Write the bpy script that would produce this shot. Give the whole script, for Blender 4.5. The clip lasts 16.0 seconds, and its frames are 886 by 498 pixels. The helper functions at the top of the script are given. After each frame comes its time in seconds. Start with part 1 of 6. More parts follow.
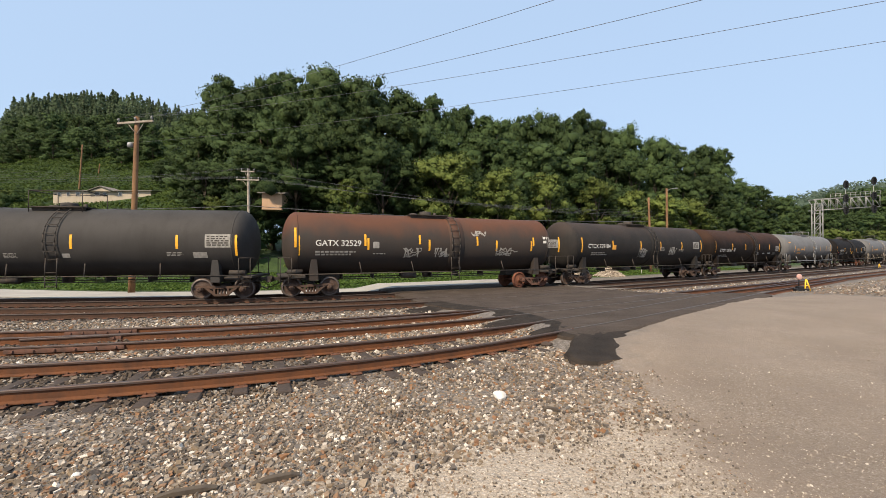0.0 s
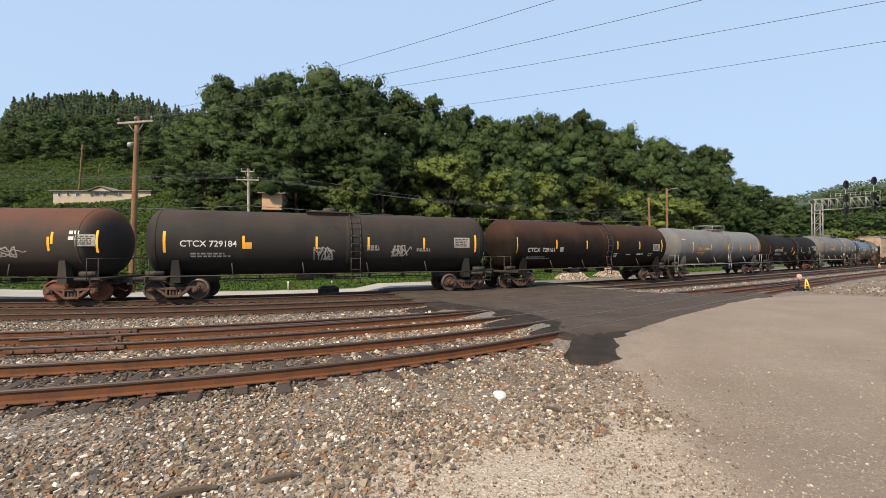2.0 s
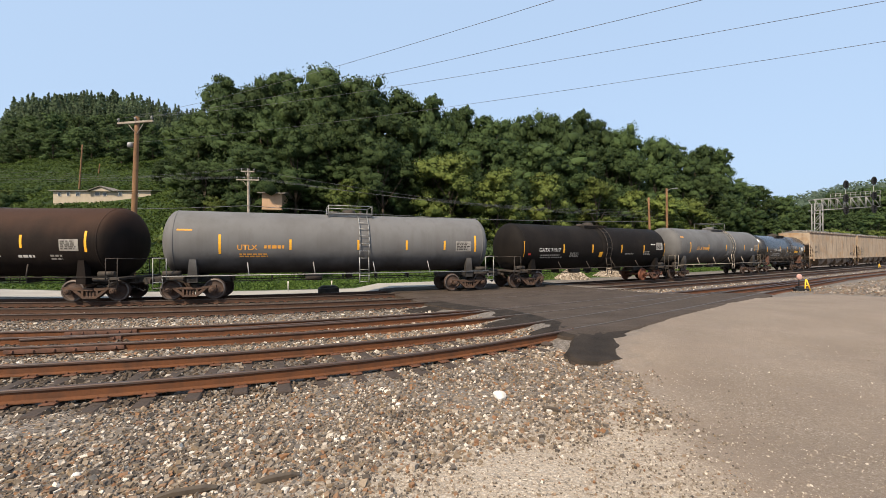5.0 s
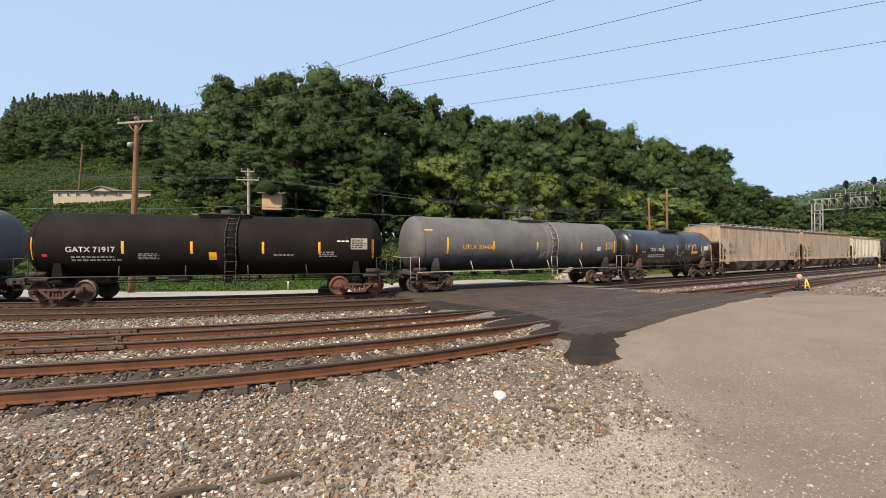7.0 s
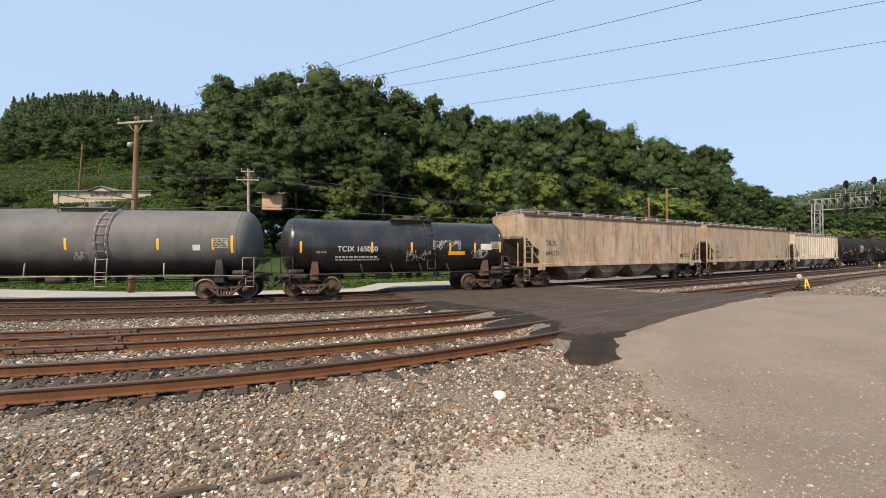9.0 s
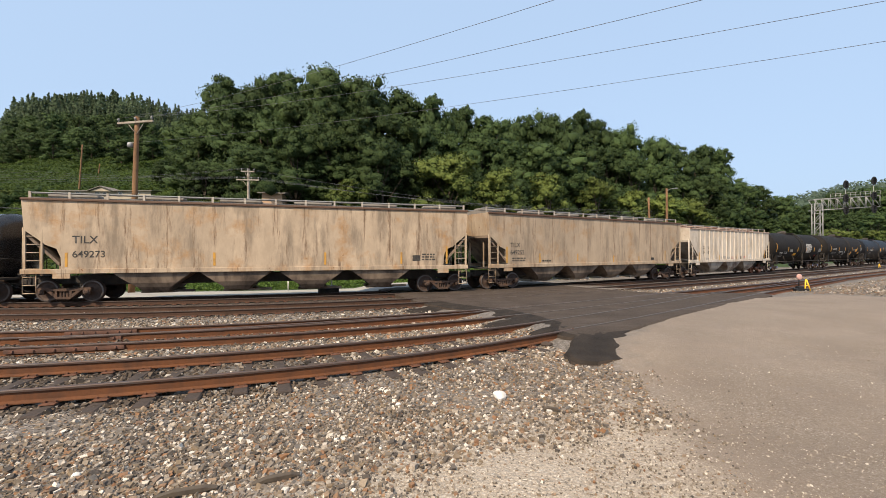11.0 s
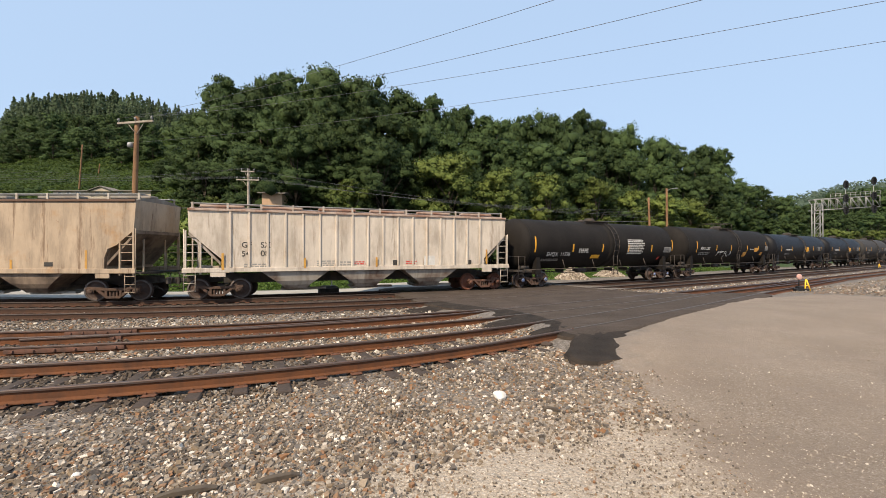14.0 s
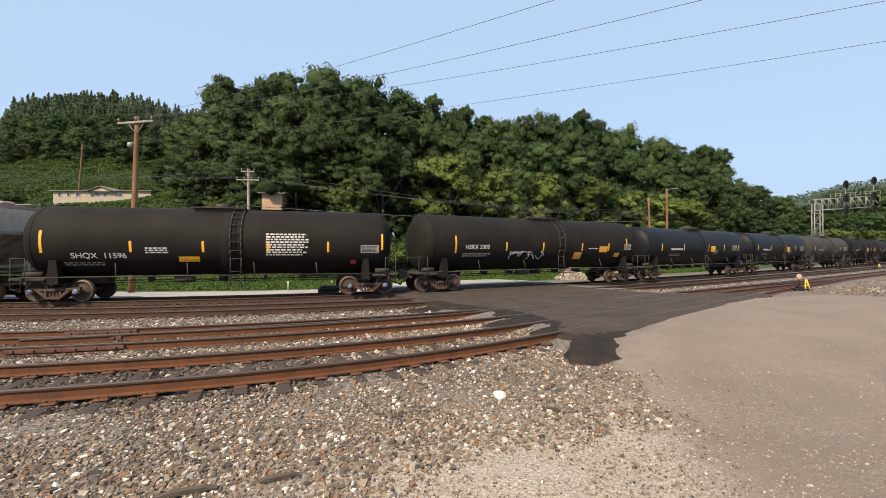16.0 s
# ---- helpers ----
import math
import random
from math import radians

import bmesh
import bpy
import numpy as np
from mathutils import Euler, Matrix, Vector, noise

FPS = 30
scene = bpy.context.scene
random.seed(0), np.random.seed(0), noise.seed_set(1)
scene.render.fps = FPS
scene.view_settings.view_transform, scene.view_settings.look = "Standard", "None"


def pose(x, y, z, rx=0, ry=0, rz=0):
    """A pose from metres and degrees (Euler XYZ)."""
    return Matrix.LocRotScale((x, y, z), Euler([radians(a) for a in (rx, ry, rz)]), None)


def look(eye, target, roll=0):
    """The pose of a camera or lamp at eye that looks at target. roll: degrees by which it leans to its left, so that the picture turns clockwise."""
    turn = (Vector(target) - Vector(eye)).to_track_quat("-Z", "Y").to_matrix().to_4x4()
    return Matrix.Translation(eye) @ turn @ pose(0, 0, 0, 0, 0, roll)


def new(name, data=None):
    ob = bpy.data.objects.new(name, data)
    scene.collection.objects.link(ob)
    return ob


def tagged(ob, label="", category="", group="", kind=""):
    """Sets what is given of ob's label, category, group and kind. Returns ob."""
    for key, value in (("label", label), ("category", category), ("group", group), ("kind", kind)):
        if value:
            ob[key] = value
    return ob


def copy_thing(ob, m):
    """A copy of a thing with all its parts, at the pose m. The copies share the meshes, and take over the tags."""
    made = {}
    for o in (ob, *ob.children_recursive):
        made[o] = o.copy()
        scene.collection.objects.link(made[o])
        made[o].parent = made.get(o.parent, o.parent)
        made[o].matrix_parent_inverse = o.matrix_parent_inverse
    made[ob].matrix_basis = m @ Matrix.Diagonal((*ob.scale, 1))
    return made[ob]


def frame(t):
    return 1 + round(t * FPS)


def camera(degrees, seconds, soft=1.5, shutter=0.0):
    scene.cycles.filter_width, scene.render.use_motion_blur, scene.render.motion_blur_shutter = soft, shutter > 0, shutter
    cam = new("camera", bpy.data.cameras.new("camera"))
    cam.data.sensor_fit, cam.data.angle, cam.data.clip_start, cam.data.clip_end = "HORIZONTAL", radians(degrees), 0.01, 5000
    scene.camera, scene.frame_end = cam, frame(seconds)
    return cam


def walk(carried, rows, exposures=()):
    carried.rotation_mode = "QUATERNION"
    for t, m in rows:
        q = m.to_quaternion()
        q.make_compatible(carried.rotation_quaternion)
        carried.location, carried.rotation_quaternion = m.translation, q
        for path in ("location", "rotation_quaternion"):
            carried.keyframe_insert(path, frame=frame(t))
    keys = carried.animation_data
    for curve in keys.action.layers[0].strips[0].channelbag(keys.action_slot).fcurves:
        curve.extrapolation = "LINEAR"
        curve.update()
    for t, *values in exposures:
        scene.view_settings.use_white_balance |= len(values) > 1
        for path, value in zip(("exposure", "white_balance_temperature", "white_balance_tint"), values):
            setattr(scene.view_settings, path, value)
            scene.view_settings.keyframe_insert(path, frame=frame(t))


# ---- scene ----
# The camera stands still on the gravel beside the crossing.
EYE = (0.0, 0.0, 2.104)
cam = camera(94.0, 16.0, soft=0.7)
CAM_POSE = look(EYE, (0.0, 100.0, 2.104 + 0.508))
walk(cam, [(0.0, CAM_POSE), (16.0, CAM_POSE)], exposures=[(0.0, 0.60), (16.0, 0.60)])

# ---- light ----
SUN_ELEV, SUN_AZ = radians(47.0), radians(207.0)  # azimuth clockwise from +y
world = bpy.data.worlds.new("sky")
scene.world = world
world.use_nodes = True
wn = world.node_tree
sky = wn.nodes.new("ShaderNodeTexSky")
sky.sky_type = "NISHITA"
sky.sun_disc = False
sky.sun_elevation, sky.sun_rotation = SUN_ELEV, SUN_AZ
sky.air_density, sky.dust_density, sky.ozone_density = 1.0, 3.6, 1.0
haze = wn.nodes.new("ShaderNodeMix")  # summer haze evens out the sky
haze.data_type = "RGBA"
haze.inputs[0].default_value = 0.88
wn.links.new(sky.outputs[0], haze.inputs[6])
haze.inputs[7].default_value = (1.64, 2.18, 2.95, 1)
wn.links.new(haze.outputs[2], wn.nodes["Background"].inputs[0])
wn.nodes["Background"].inputs[1].default_value = 0.205
sun = new("sun", bpy.data.lights.new("sun", "SUN"))
sun.data.energy, sun.data.angle, sun.data.color = 4.2, radians(0.9), (1.0, 0.83, 0.62)
SUN_DIR = Vector((math.sin(SUN_AZ) * math.cos(SUN_ELEV), math.cos(SUN_AZ) * math.cos(SUN_ELEV), math.sin(SUN_ELEV)))
sun.matrix_world = look(SUN_DIR * 100, (0, 0, 0))


# ---- materials ----
def material(name, color, rough=0.7, metal=0.0, spec=0.4):
    m = bpy.data.materials.new(name)
    m.use_nodes = True
    b = m.node_tree.nodes["Principled BSDF"]
    b.inputs["Base Color"].default_value = (*color, 1)
    b.inputs["Roughness"].default_value = rough
    b.inputs["Metallic"].default_value = metal
    b.inputs["Specular IOR Level"].default_value = spec
    return m, m.node_tree, b


def noise_node(nt, scale, detail=4.0, coords="Object", stretch=(1, 1, 1), rough=0.55):
    tc = nt.nodes.new("ShaderNodeTexCoord")
    mp = nt.nodes.new("ShaderNodeMapping")
    mp.inputs["Scale"].default_value = stretch
    nt.links.new(tc.outputs[coords], mp.inputs[0])
    n = nt.nodes.new("ShaderNodeTexNoise")
    n.inputs["Scale"].default_value, n.inputs["Detail"].default_value = scale, detail
    n.inputs["Roughness"].default_value = rough
    nt.links.new(mp.outputs[0], n.inputs["Vector"])
    return n


def ramp(nt, src, stops):
    r = nt.nodes.new("ShaderNodeValToRGB")
    e = r.color_ramp.elements
    while len(e) < len(stops):
        e.new(0.5)
    for k, (pos, col) in zip(e, stops):
        k.position = pos
        k.color = (*col, 1) if len(col) == 3 else col
    nt.links.new(src, r.inputs[0])
    return r


def mix(nt, fac, a, b, mode="MIX"):
    n = nt.nodes.new("ShaderNodeMix")
    n.data_type, n.blend_type = "RGBA", mode
    for sock, v in ((n.inputs[0], fac), (n.inputs[6], a), (n.inputs[7], b)):
        if isinstance(v, (int, float)):
            sock.default_value = v
        elif isinstance(v, tuple):
            sock.default_value = (*v, 1)
        else:
            nt.links.new(v, sock)
    return n.outputs[2]


def bump(nt, b, src, strength=0.3, dist=0.02):
    n = nt.nodes.new("ShaderNodeBump")
    n.inputs["Strength"].default_value, n.inputs["Distance"].default_value = strength, dist
    nt.links.new(src, n.inputs["Height"])
    nt.links.new(n.outputs[0], b.inputs["Normal"])


def worn(name, color, dirt, scale=1.2, streak=6.0, amount=0.5, rough=0.6, metal=0.0, top=None, top_z=0.0, top_amount=0.8, relief=0.15, low=None, low_z=0.0, spec=0.4):
    """Paint with soft blotches, streaks that run down, and, if given, rust on the upper part."""
    m, nt, b = material(name, color, rough, metal, spec)
    big = noise_node(nt, scale, 5)
    run = noise_node(nt, streak, 4, stretch=(1, 1, 0.07))
    f1 = ramp(nt, big.outputs[0], [(0.42, (0, 0, 0)), (0.7, (amount,) * 3)])
    f2 = ramp(nt, run.outputs[0], [(0.5, (0, 0, 0)), (0.72, (amount * 0.7,) * 3)])
    c = mix(nt, f1.outputs[0], color, dirt)
    c = mix(nt, f2.outputs[0], c, dirt)
    if top:
        tc = nt.nodes.new("ShaderNodeTexCoord")
        sep = nt.nodes.new("ShaderNodeSeparateXYZ")
        nt.links.new(tc.outputs["Object"], sep.inputs[0])
        edge = nt.nodes.new("ShaderNodeMath")
        edge.operation = "MULTIPLY_ADD"
        patch = noise_node(nt, 0.7, 6, stretch=(1, 1, 0.5))
        nt.links.new(patch.outputs[0], edge.inputs[0])
        edge.inputs[1].default_value = 1.6
        nt.links.new(sep.outputs[2], edge.inputs[2])
        f3 = ramp(nt, edge.outputs[0], [(0.0, (0, 0, 0)), (1.0, (top_amount,) * 3)])
        mr = nt.nodes.new("ShaderNodeMapRange")
        mr.inputs[1].default_value, mr.inputs[2].default_value = top_z + 0.35, top_z + 1.2
        nt.links.new(edge.outputs[0], mr.inputs[0])
        nt.links.new(mr.outputs[0], f3.inputs[0])
        c = mix(nt, f3.outputs[0], c, top)
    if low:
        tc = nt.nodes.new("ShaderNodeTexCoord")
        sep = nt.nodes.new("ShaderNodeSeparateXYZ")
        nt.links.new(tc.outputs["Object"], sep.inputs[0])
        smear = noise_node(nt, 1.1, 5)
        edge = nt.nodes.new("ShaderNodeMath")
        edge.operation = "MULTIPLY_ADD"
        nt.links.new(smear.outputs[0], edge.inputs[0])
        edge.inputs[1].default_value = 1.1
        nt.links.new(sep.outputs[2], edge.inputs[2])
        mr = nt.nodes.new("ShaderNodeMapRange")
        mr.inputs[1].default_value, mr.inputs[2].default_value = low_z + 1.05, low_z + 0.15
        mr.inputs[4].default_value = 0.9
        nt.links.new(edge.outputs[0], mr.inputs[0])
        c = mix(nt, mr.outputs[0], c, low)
    nt.links.new(c, b.inputs["Base Color"])
    fine = noise_node(nt, 25, 4)
    rr = ramp(nt, fine.outputs[0], [(0.3, (rough - 0.08,) * 3), (0.7, (min(1, rough + 0.15),) * 3)])
    nt.links.new(rr.outputs[0], b.inputs["Roughness"])
    bump(nt, b, big.outputs[0], relief, 0.02)
    return m


def leafy(name, dark, light, rough=0.6, trans=0.25, fine=3.2, spread=0.30):
    m, nt, b = material(name, dark, rough, 0.0, 0.12)
    geo = nt.nodes.new("ShaderNodeNewGeometry")
    info = nt.nodes.new("ShaderNodeObjectInfo")
    n = noise_node(nt, 0.22, 3)
    grain = noise_node(nt, fine, 5, rough=0.7)
    add = nt.nodes.new("ShaderNodeMath")
    add.operation = "MULTIPLY_ADD"
    nt.links.new(geo.outputs["Random Per Island"], add.inputs[0])
    add.inputs[1].default_value = spread
    nt.links.new(n.outputs[0], add.inputs[2])
    tot = nt.nodes.new("ShaderNodeMath")
    tot.operation = "MULTIPLY_ADD"
    nt.links.new(grain.outputs[0], tot.inputs[0])
    tot.inputs[1].default_value = 0.9
    nt.links.new(add.outputs[0], tot.inputs[2])
    c = ramp(nt, tot.outputs[0], [(0.66, dark), (0.98, light)])
    half = nt.nodes.new("ShaderNodeMath")
    half.operation = "MULTIPLY"
    nt.links.new(tot.outputs[0], half.inputs[0])
    half.inputs[1].default_value = 0.80
    nt.links.new(half.outputs[0], c.inputs[0])
    hs = nt.nodes.new("ShaderNodeHueSaturation")
    mr = nt.nodes.new("ShaderNodeMapRange")
    mr.inputs[3].default_value, mr.inputs[4].default_value = 0.72, 1.28
    nt.links.new(info.outputs["Random"], mr.inputs[0])
    nt.links.new(mr.outputs[0], hs.inputs["Value"])
    nt.links.new(c.outputs[0], hs.inputs["Color"])
    nt.links.new(hs.outputs[0], b.inputs["Base Color"])
    bump(nt, b, grain.outputs[0], 0.8, 0.25)
    tr = nt.nodes.new("ShaderNodeBsdfTranslucent")
    nt.links.new(hs.outputs[0], tr.inputs[0])
    ms = nt.nodes.new("ShaderNodeMixShader")
    ms.inputs[0].default_value = trans
    nt.links.new(b.outputs[0], ms.inputs[1])
    nt.links.new(tr.outputs[0], ms.inputs[2])
    nt.links.new(ms.outputs[0], nt.nodes["Material Output"].inputs[0])
    return m


M = {}
M["leaf"] = leafy("broad_leaf", (0.018, 0.036, 0.013), (0.062, 0.096, 0.034), trans=0.25, spread=0.45)
M["leaf_light"] = leafy("light_leaf", (0.040, 0.066, 0.017), (0.120, 0.152, 0.038), trans=0.15, spread=0.45)
# hilltop pines: needle green raised to carry some distance haze in the colour
M["pine"] = leafy("hazed_pine_needle", (0.030, 0.050, 0.028), (0.078, 0.108, 0.054), trans=0.2)
# far hill leaves: distance haze is painted in as a greyer, bluish green
M["hazed_leaf"] = leafy("hazed_hill_foliage", (0.032, 0.050, 0.038), (0.064, 0.090, 0.062), trans=0.05, fine=0.3)
M["kudzu"] = leafy("vine_leaf", (0.016, 0.036, 0.008), (0.066, 0.100, 0.020), fine=2.0)
M["bark"] = worn("bark", (0.09, 0.07, 0.05), (0.04, 0.03, 0.025), 2.0, 10.0, 0.8, 0.9)
M["pole_wood"] = worn("weathered_pole_wood", (0.21, 0.115, 0.055), (0.11, 0.062, 0.035), 2.0, 14.0, 0.8, 0.85)
M["pole_grey"] = worn("grey_pole_wood", (0.34, 0.30, 0.25), (0.16, 0.13, 0.10), 2.0, 14.0, 0.8, 0.85)
M["wire"] = material("wire_dark", (0.10, 0.10, 0.11), 0.5)[0]
M["ceramic"] = material("insulator_glaze", (0.24, 0.24, 0.235), 0.3)[0]
M["rail"] = worn("rusty_rail_steel", (0.120, 0.043, 0.014), (0.052, 0.023, 0.012), 3.0, 8.0, 0.7, 0.75)
M["rail_head"] = worn("worn_rail_head", (0.070, 0.052, 0.045), (0.09, 0.045, 0.03), 4.0, 6.0, 0.6, 0.5, 0.2)
M["rail_bright"] = worn("polished_rail_head", (0.085, 0.066, 0.056), (0.07, 0.038, 0.024), 4.0, 6.0, 0.5, 0.45, 0.4)
M["rail_main"] = worn("dark_rusty_rail_steel", (0.058, 0.027, 0.014), (0.030, 0.016, 0.010), 3.0, 8.0, 0.7, 0.75)
M["rail_dusty"] = worn("dusty_polished_rail", (0.080, 0.066, 0.056), (0.055, 0.043, 0.036), 4.0, 6.0, 0.6, 0.5, 0.2)
M["tie"] = worn("creosoted_tie", (0.060, 0.043, 0.034), (0.024, 0.020, 0.018), 4.0, 18.0, 0.9, 0.9, relief=0.6)
M["plate"] = worn("rusty_tie_plate", (0.13, 0.055, 0.03), (0.06, 0.03, 0.02), 6.0, 10.0, 0.7, 0.85)
M["signal"] = worn("galvanised_steel", (0.30, 0.305, 0.305), (0.17, 0.16, 0.145), 2.0, 8.0, 0.5, 0.5, 0.4)
M["black"] = material("matt_black", (0.012, 0.012, 0.013), 0.6)[0]
M["grime"] = worn("grimy_steel", (0.035, 0.031, 0.028), (0.075, 0.055, 0.04), 3.0, 8.0, 0.7, 0.8)
M["truck"] = worn("rust_brown_cast_steel", (0.062, 0.040, 0.030), (0.10, 0.055, 0.034), 4.0, 8.0, 0.8, 0.85)
M["truck_red"] = worn("red_rust_cast_steel", (0.13, 0.062, 0.042), (0.06, 0.037, 0.028), 4.0, 8.0, 0.8, 0.85)
M["wheel"] = worn("rusty_wheel_steel", (0.058, 0.040, 0.033), (0.10, 0.058, 0.04), 5.0, 8.0, 0.7, 0.7, 0.2)
M["wheel_red"] = worn("orange_rust_wheel", (0.17, 0.062, 0.034), (0.08, 0.042, 0.03), 5.0, 8.0, 0.7, 0.75, 0.1)
M["tread"] = material("worn_wheel_rim", (0.13, 0.11, 0.10), 0.5, 0.5)[0]
M["yellow"] = worn("yellow_reflector", (0.80, 0.40, 0.025), (0.45, 0.22, 0.03), 5.0, 10.0, 0.4, 0.5)
M["white"] = worn("white_stencil", (0.56, 0.545, 0.515), (0.40, 0.37, 0.33), 6.0, 12.0, 0.5, 0.7)
M["pale"] = worn("faded_stencil", (0.30, 0.285, 0.26), (0.14, 0.13, 0.12), 6.0, 12.0, 0.6, 0.7)
M["orange_stencil"] = worn("orange_stencil", (0.66, 0.30, 0.04), (0.4, 0.25, 0.12), 6.0, 12.0, 0.4, 0.7)
M["black_stencil"] = worn("black_stencil", (0.03, 0.028, 0.026), (0.12, 0.10, 0.08), 6.0, 12.0, 0.4, 0.7)
M["red"] = material("red_placard", (0.50, 0.05, 0.035), 0.5)[0]


# ---- geometry helpers ----
class Mesh:
    """Gathers vertices and faces of one mesh."""

    def __init__(self):
        self.v, self.f, self.m, self.s = [], [], [], []

    def add(self, verts, faces, mat=0, smooth=False, at=None):
        k = len(self.v)
        self.v += [tuple(at @ Vector(p)) for p in verts] if at else [tuple(p) for p in verts]
        self.f += [tuple(i + k for i in f) for f in faces]
        self.m += [mat] * len(faces)
        self.s += [smooth] * len(faces)
        return self

    def box(self, c, size, mat=0, at=None, bev=0.0):
        """A box with its upright and long edges cut by bev."""
        (x, y, z), (a, b, h) = c, [q / 2 for q in size]
        e = min(bev, a * 0.9, b * 0.9, h * 0.9)
        if e <= 0:
            vs = [(x + i * a, y + j * b, z + k * h) for k in (-1, 1) for j in (-1, 1) for i in (-1, 1)]
            fs = [(0, 2, 3, 1), (4, 5, 7, 6), (0, 1, 5, 4), (1, 3, 7, 5), (3, 2, 6, 7), (2, 0, 4, 6)]
            return self.add(vs, fs, mat, False, at)
        rings = []
        for zz, k in ((-h, e), (-h + e, 0), (h - e, 0), (h, e)):
            A, B = a - k, b - k
            rings.append([(x + A - e, y - B, z + zz), (x + A, y - B + e, z + zz), (x + A, y + B - e, z + zz), (x + A - e, y + B, z + zz),
                          (x - A + e, y + B, z + zz), (x - A, y + B - e, z + zz), (x - A, y - B + e, z + zz), (x - A + e, y - B, z + zz)])
        return self.loft(rings, mat, False, True, at)

    def loft(self, rings, mat=0, smooth=True, caps=False, at=None, closed=True):
        n = len(rings[0])
        vs = [p for r in rings for p in r]
        fs = []
        for r in range(len(rings) - 1):
            for i in range(n if closed else n - 1):
                j = (i + 1) % n
                fs.append((r * n + i, r * n + j, (r + 1) * n + j, (r + 1) * n + i))
        self.add(vs, fs, mat, smooth, at)
        if caps:
            k = len(self.v) - len(vs)
            self.f += [tuple(k + i for i in reversed(range(n))), tuple(k + (len(rings) - 1) * n + i for i in range(n))]
            self.m += [mat] * 2
            self.s += [False] * 2
        return self

    def rod(self, a, b, r, n=6, mat=0, r2=None, at=None):
        a, b = Vector(a), Vector(b)
        q = (b - a).to_track_quat("Z", "Y").to_matrix()
        r2 = r if r2 is None else r2
        rings = [[tuple(c + q @ Vector((math.cos(t) * k, math.sin(t) * k, 0))) for t in [2 * math.pi * i / n for i in range(n)]] for c, k in ((a, r), (b, r2))]
        return self.loft(rings, mat, True, True, at)

    def path(self, pts, r, n=5, mat=0, at=None):
        for a, b in zip(pts, pts[1:]):
            self.rod(a, b, r, n, mat, None, at)
        return self

    def lathe(self, prof, n=24, axis="y", mat=0, smooth=True, at=None, caps=False):
        """prof: (radius, along) pairs, turned round the axis."""
        rings = []
        for r, h in prof:
            ring = []
            for i in range(n):
                t = 2 * math.pi * i / n
                c, s = r * math.cos(t), r * math.sin(t)
                ring.append((c, h, s) if axis == "y" else (h, c, s) if axis == "x" else (c, s, h))
            rings.append(ring)
        return self.loft(rings, mat, smooth, caps, at)

    def prism(self, outline, y0, y1, mat=0, at=None):
        """An outline in x, z pushed from y0 to y1."""
        n = len(outline)
        vs = [(x, y, z) for y in (y0, y1) for x, z in outline]
        fs = [tuple(range(n)), tuple(reversed(range(n, 2 * n)))] + [(i, i + n, (i + 1) % n + n, (i + 1) % n) for i in range(n)]
        return self.add(vs, fs, mat, False, at)

    def data(self, name, mats):
        me = bpy.data.meshes.new(name)
        me.from_pydata(self.v, [], self.f)
        for q in mats if isinstance(mats, (list, tuple)) else [mats]:
            me.materials.append(q)
        me.polygons.foreach_set("material_index", self.m)
        me.polygons.foreach_set("use_smooth", self.s)
        me.update()
        return me


def part(name, mesh, mats, parent=None, label="", at=None):
    """One mesh object under its thing; mesh is a Mesh or ready mesh data."""
    ob = new(name, mesh.data(name, mats) if isinstance(mesh, Mesh) else mesh)
    if parent:
        ob.parent = parent
    if at is not None:
        ob.matrix_basis = at
    return tagged(ob, label)


def thing(name, label, category, group="", kind="", at=None):
    ob = new(name)
    if at is not None:
        ob.matrix_basis = at
    return tagged(ob, label, category, group, kind)


def raw_mesh(name, verts, faces, mats, smooth=False):
    """A mesh out of numpy arrays with faces of one length."""
    me = bpy.data.meshes.new(name)
    n, k = faces.shape
    me.vertices.add(len(verts))
    me.vertices.foreach_set("co", np.ascontiguousarray(verts, dtype=np.float32).ravel())
    me.loops.add(n * k)
    me.loops.foreach_set("vertex_index", np.ascontiguousarray(faces, dtype=np.int32).ravel())
    me.polygons.add(n)
    me.polygons.foreach_set("loop_start", np.arange(0, n * k, k, dtype=np.int32))
    me.polygons.foreach_set("loop_total", np.full(n, k, dtype=np.int32))
    me.polygons.foreach_set("use_smooth", np.full(n, smooth, dtype=bool))
    for q in mats:
        me.materials.append(q)
    me.update(calc_edges=True)
    me.validate()
    return me


# ---- the main line's course ----
# s runs along the main track (away from the camera to the right), o is the offset from its middle towards the camera.
def heading(s):
    s = np.maximum(np.asarray(s, float), -27.0)
    return 0.5717 - 0.028684 * 7.44 * np.logaddexp(0, (-0.0187 - s) / 7.44) + 0.000456 * np.clip(s - 18.6, 0, 150)


LINE_S = np.arange(-260.0, 420.0, 0.25)
_h = heading(LINE_S)
_zero = int(np.argmin(np.abs(LINE_S)))
LINE_X = np.concatenate([[0], np.cumsum(np.cos((_h[1:] + _h[:-1]) / 2) * 0.25)])
LINE_Y = np.concatenate([[0], np.cumsum(np.sin((_h[1:] + _h[:-1]) / 2) * 0.25)])
LINE_X, LINE_Y = LINE_X - LINE_X[_zero], LINE_Y - LINE_Y[_zero] + 23.605


def on_line(s, o=0.0):
    """World x, y and heading at s, o."""
    s = np.asarray(s, float)
    a = heading(s)
    return np.interp(s, LINE_S, LINE_X) + np.sin(a) * o, np.interp(s, LINE_S, LINE_Y) - np.cos(a) * o, a


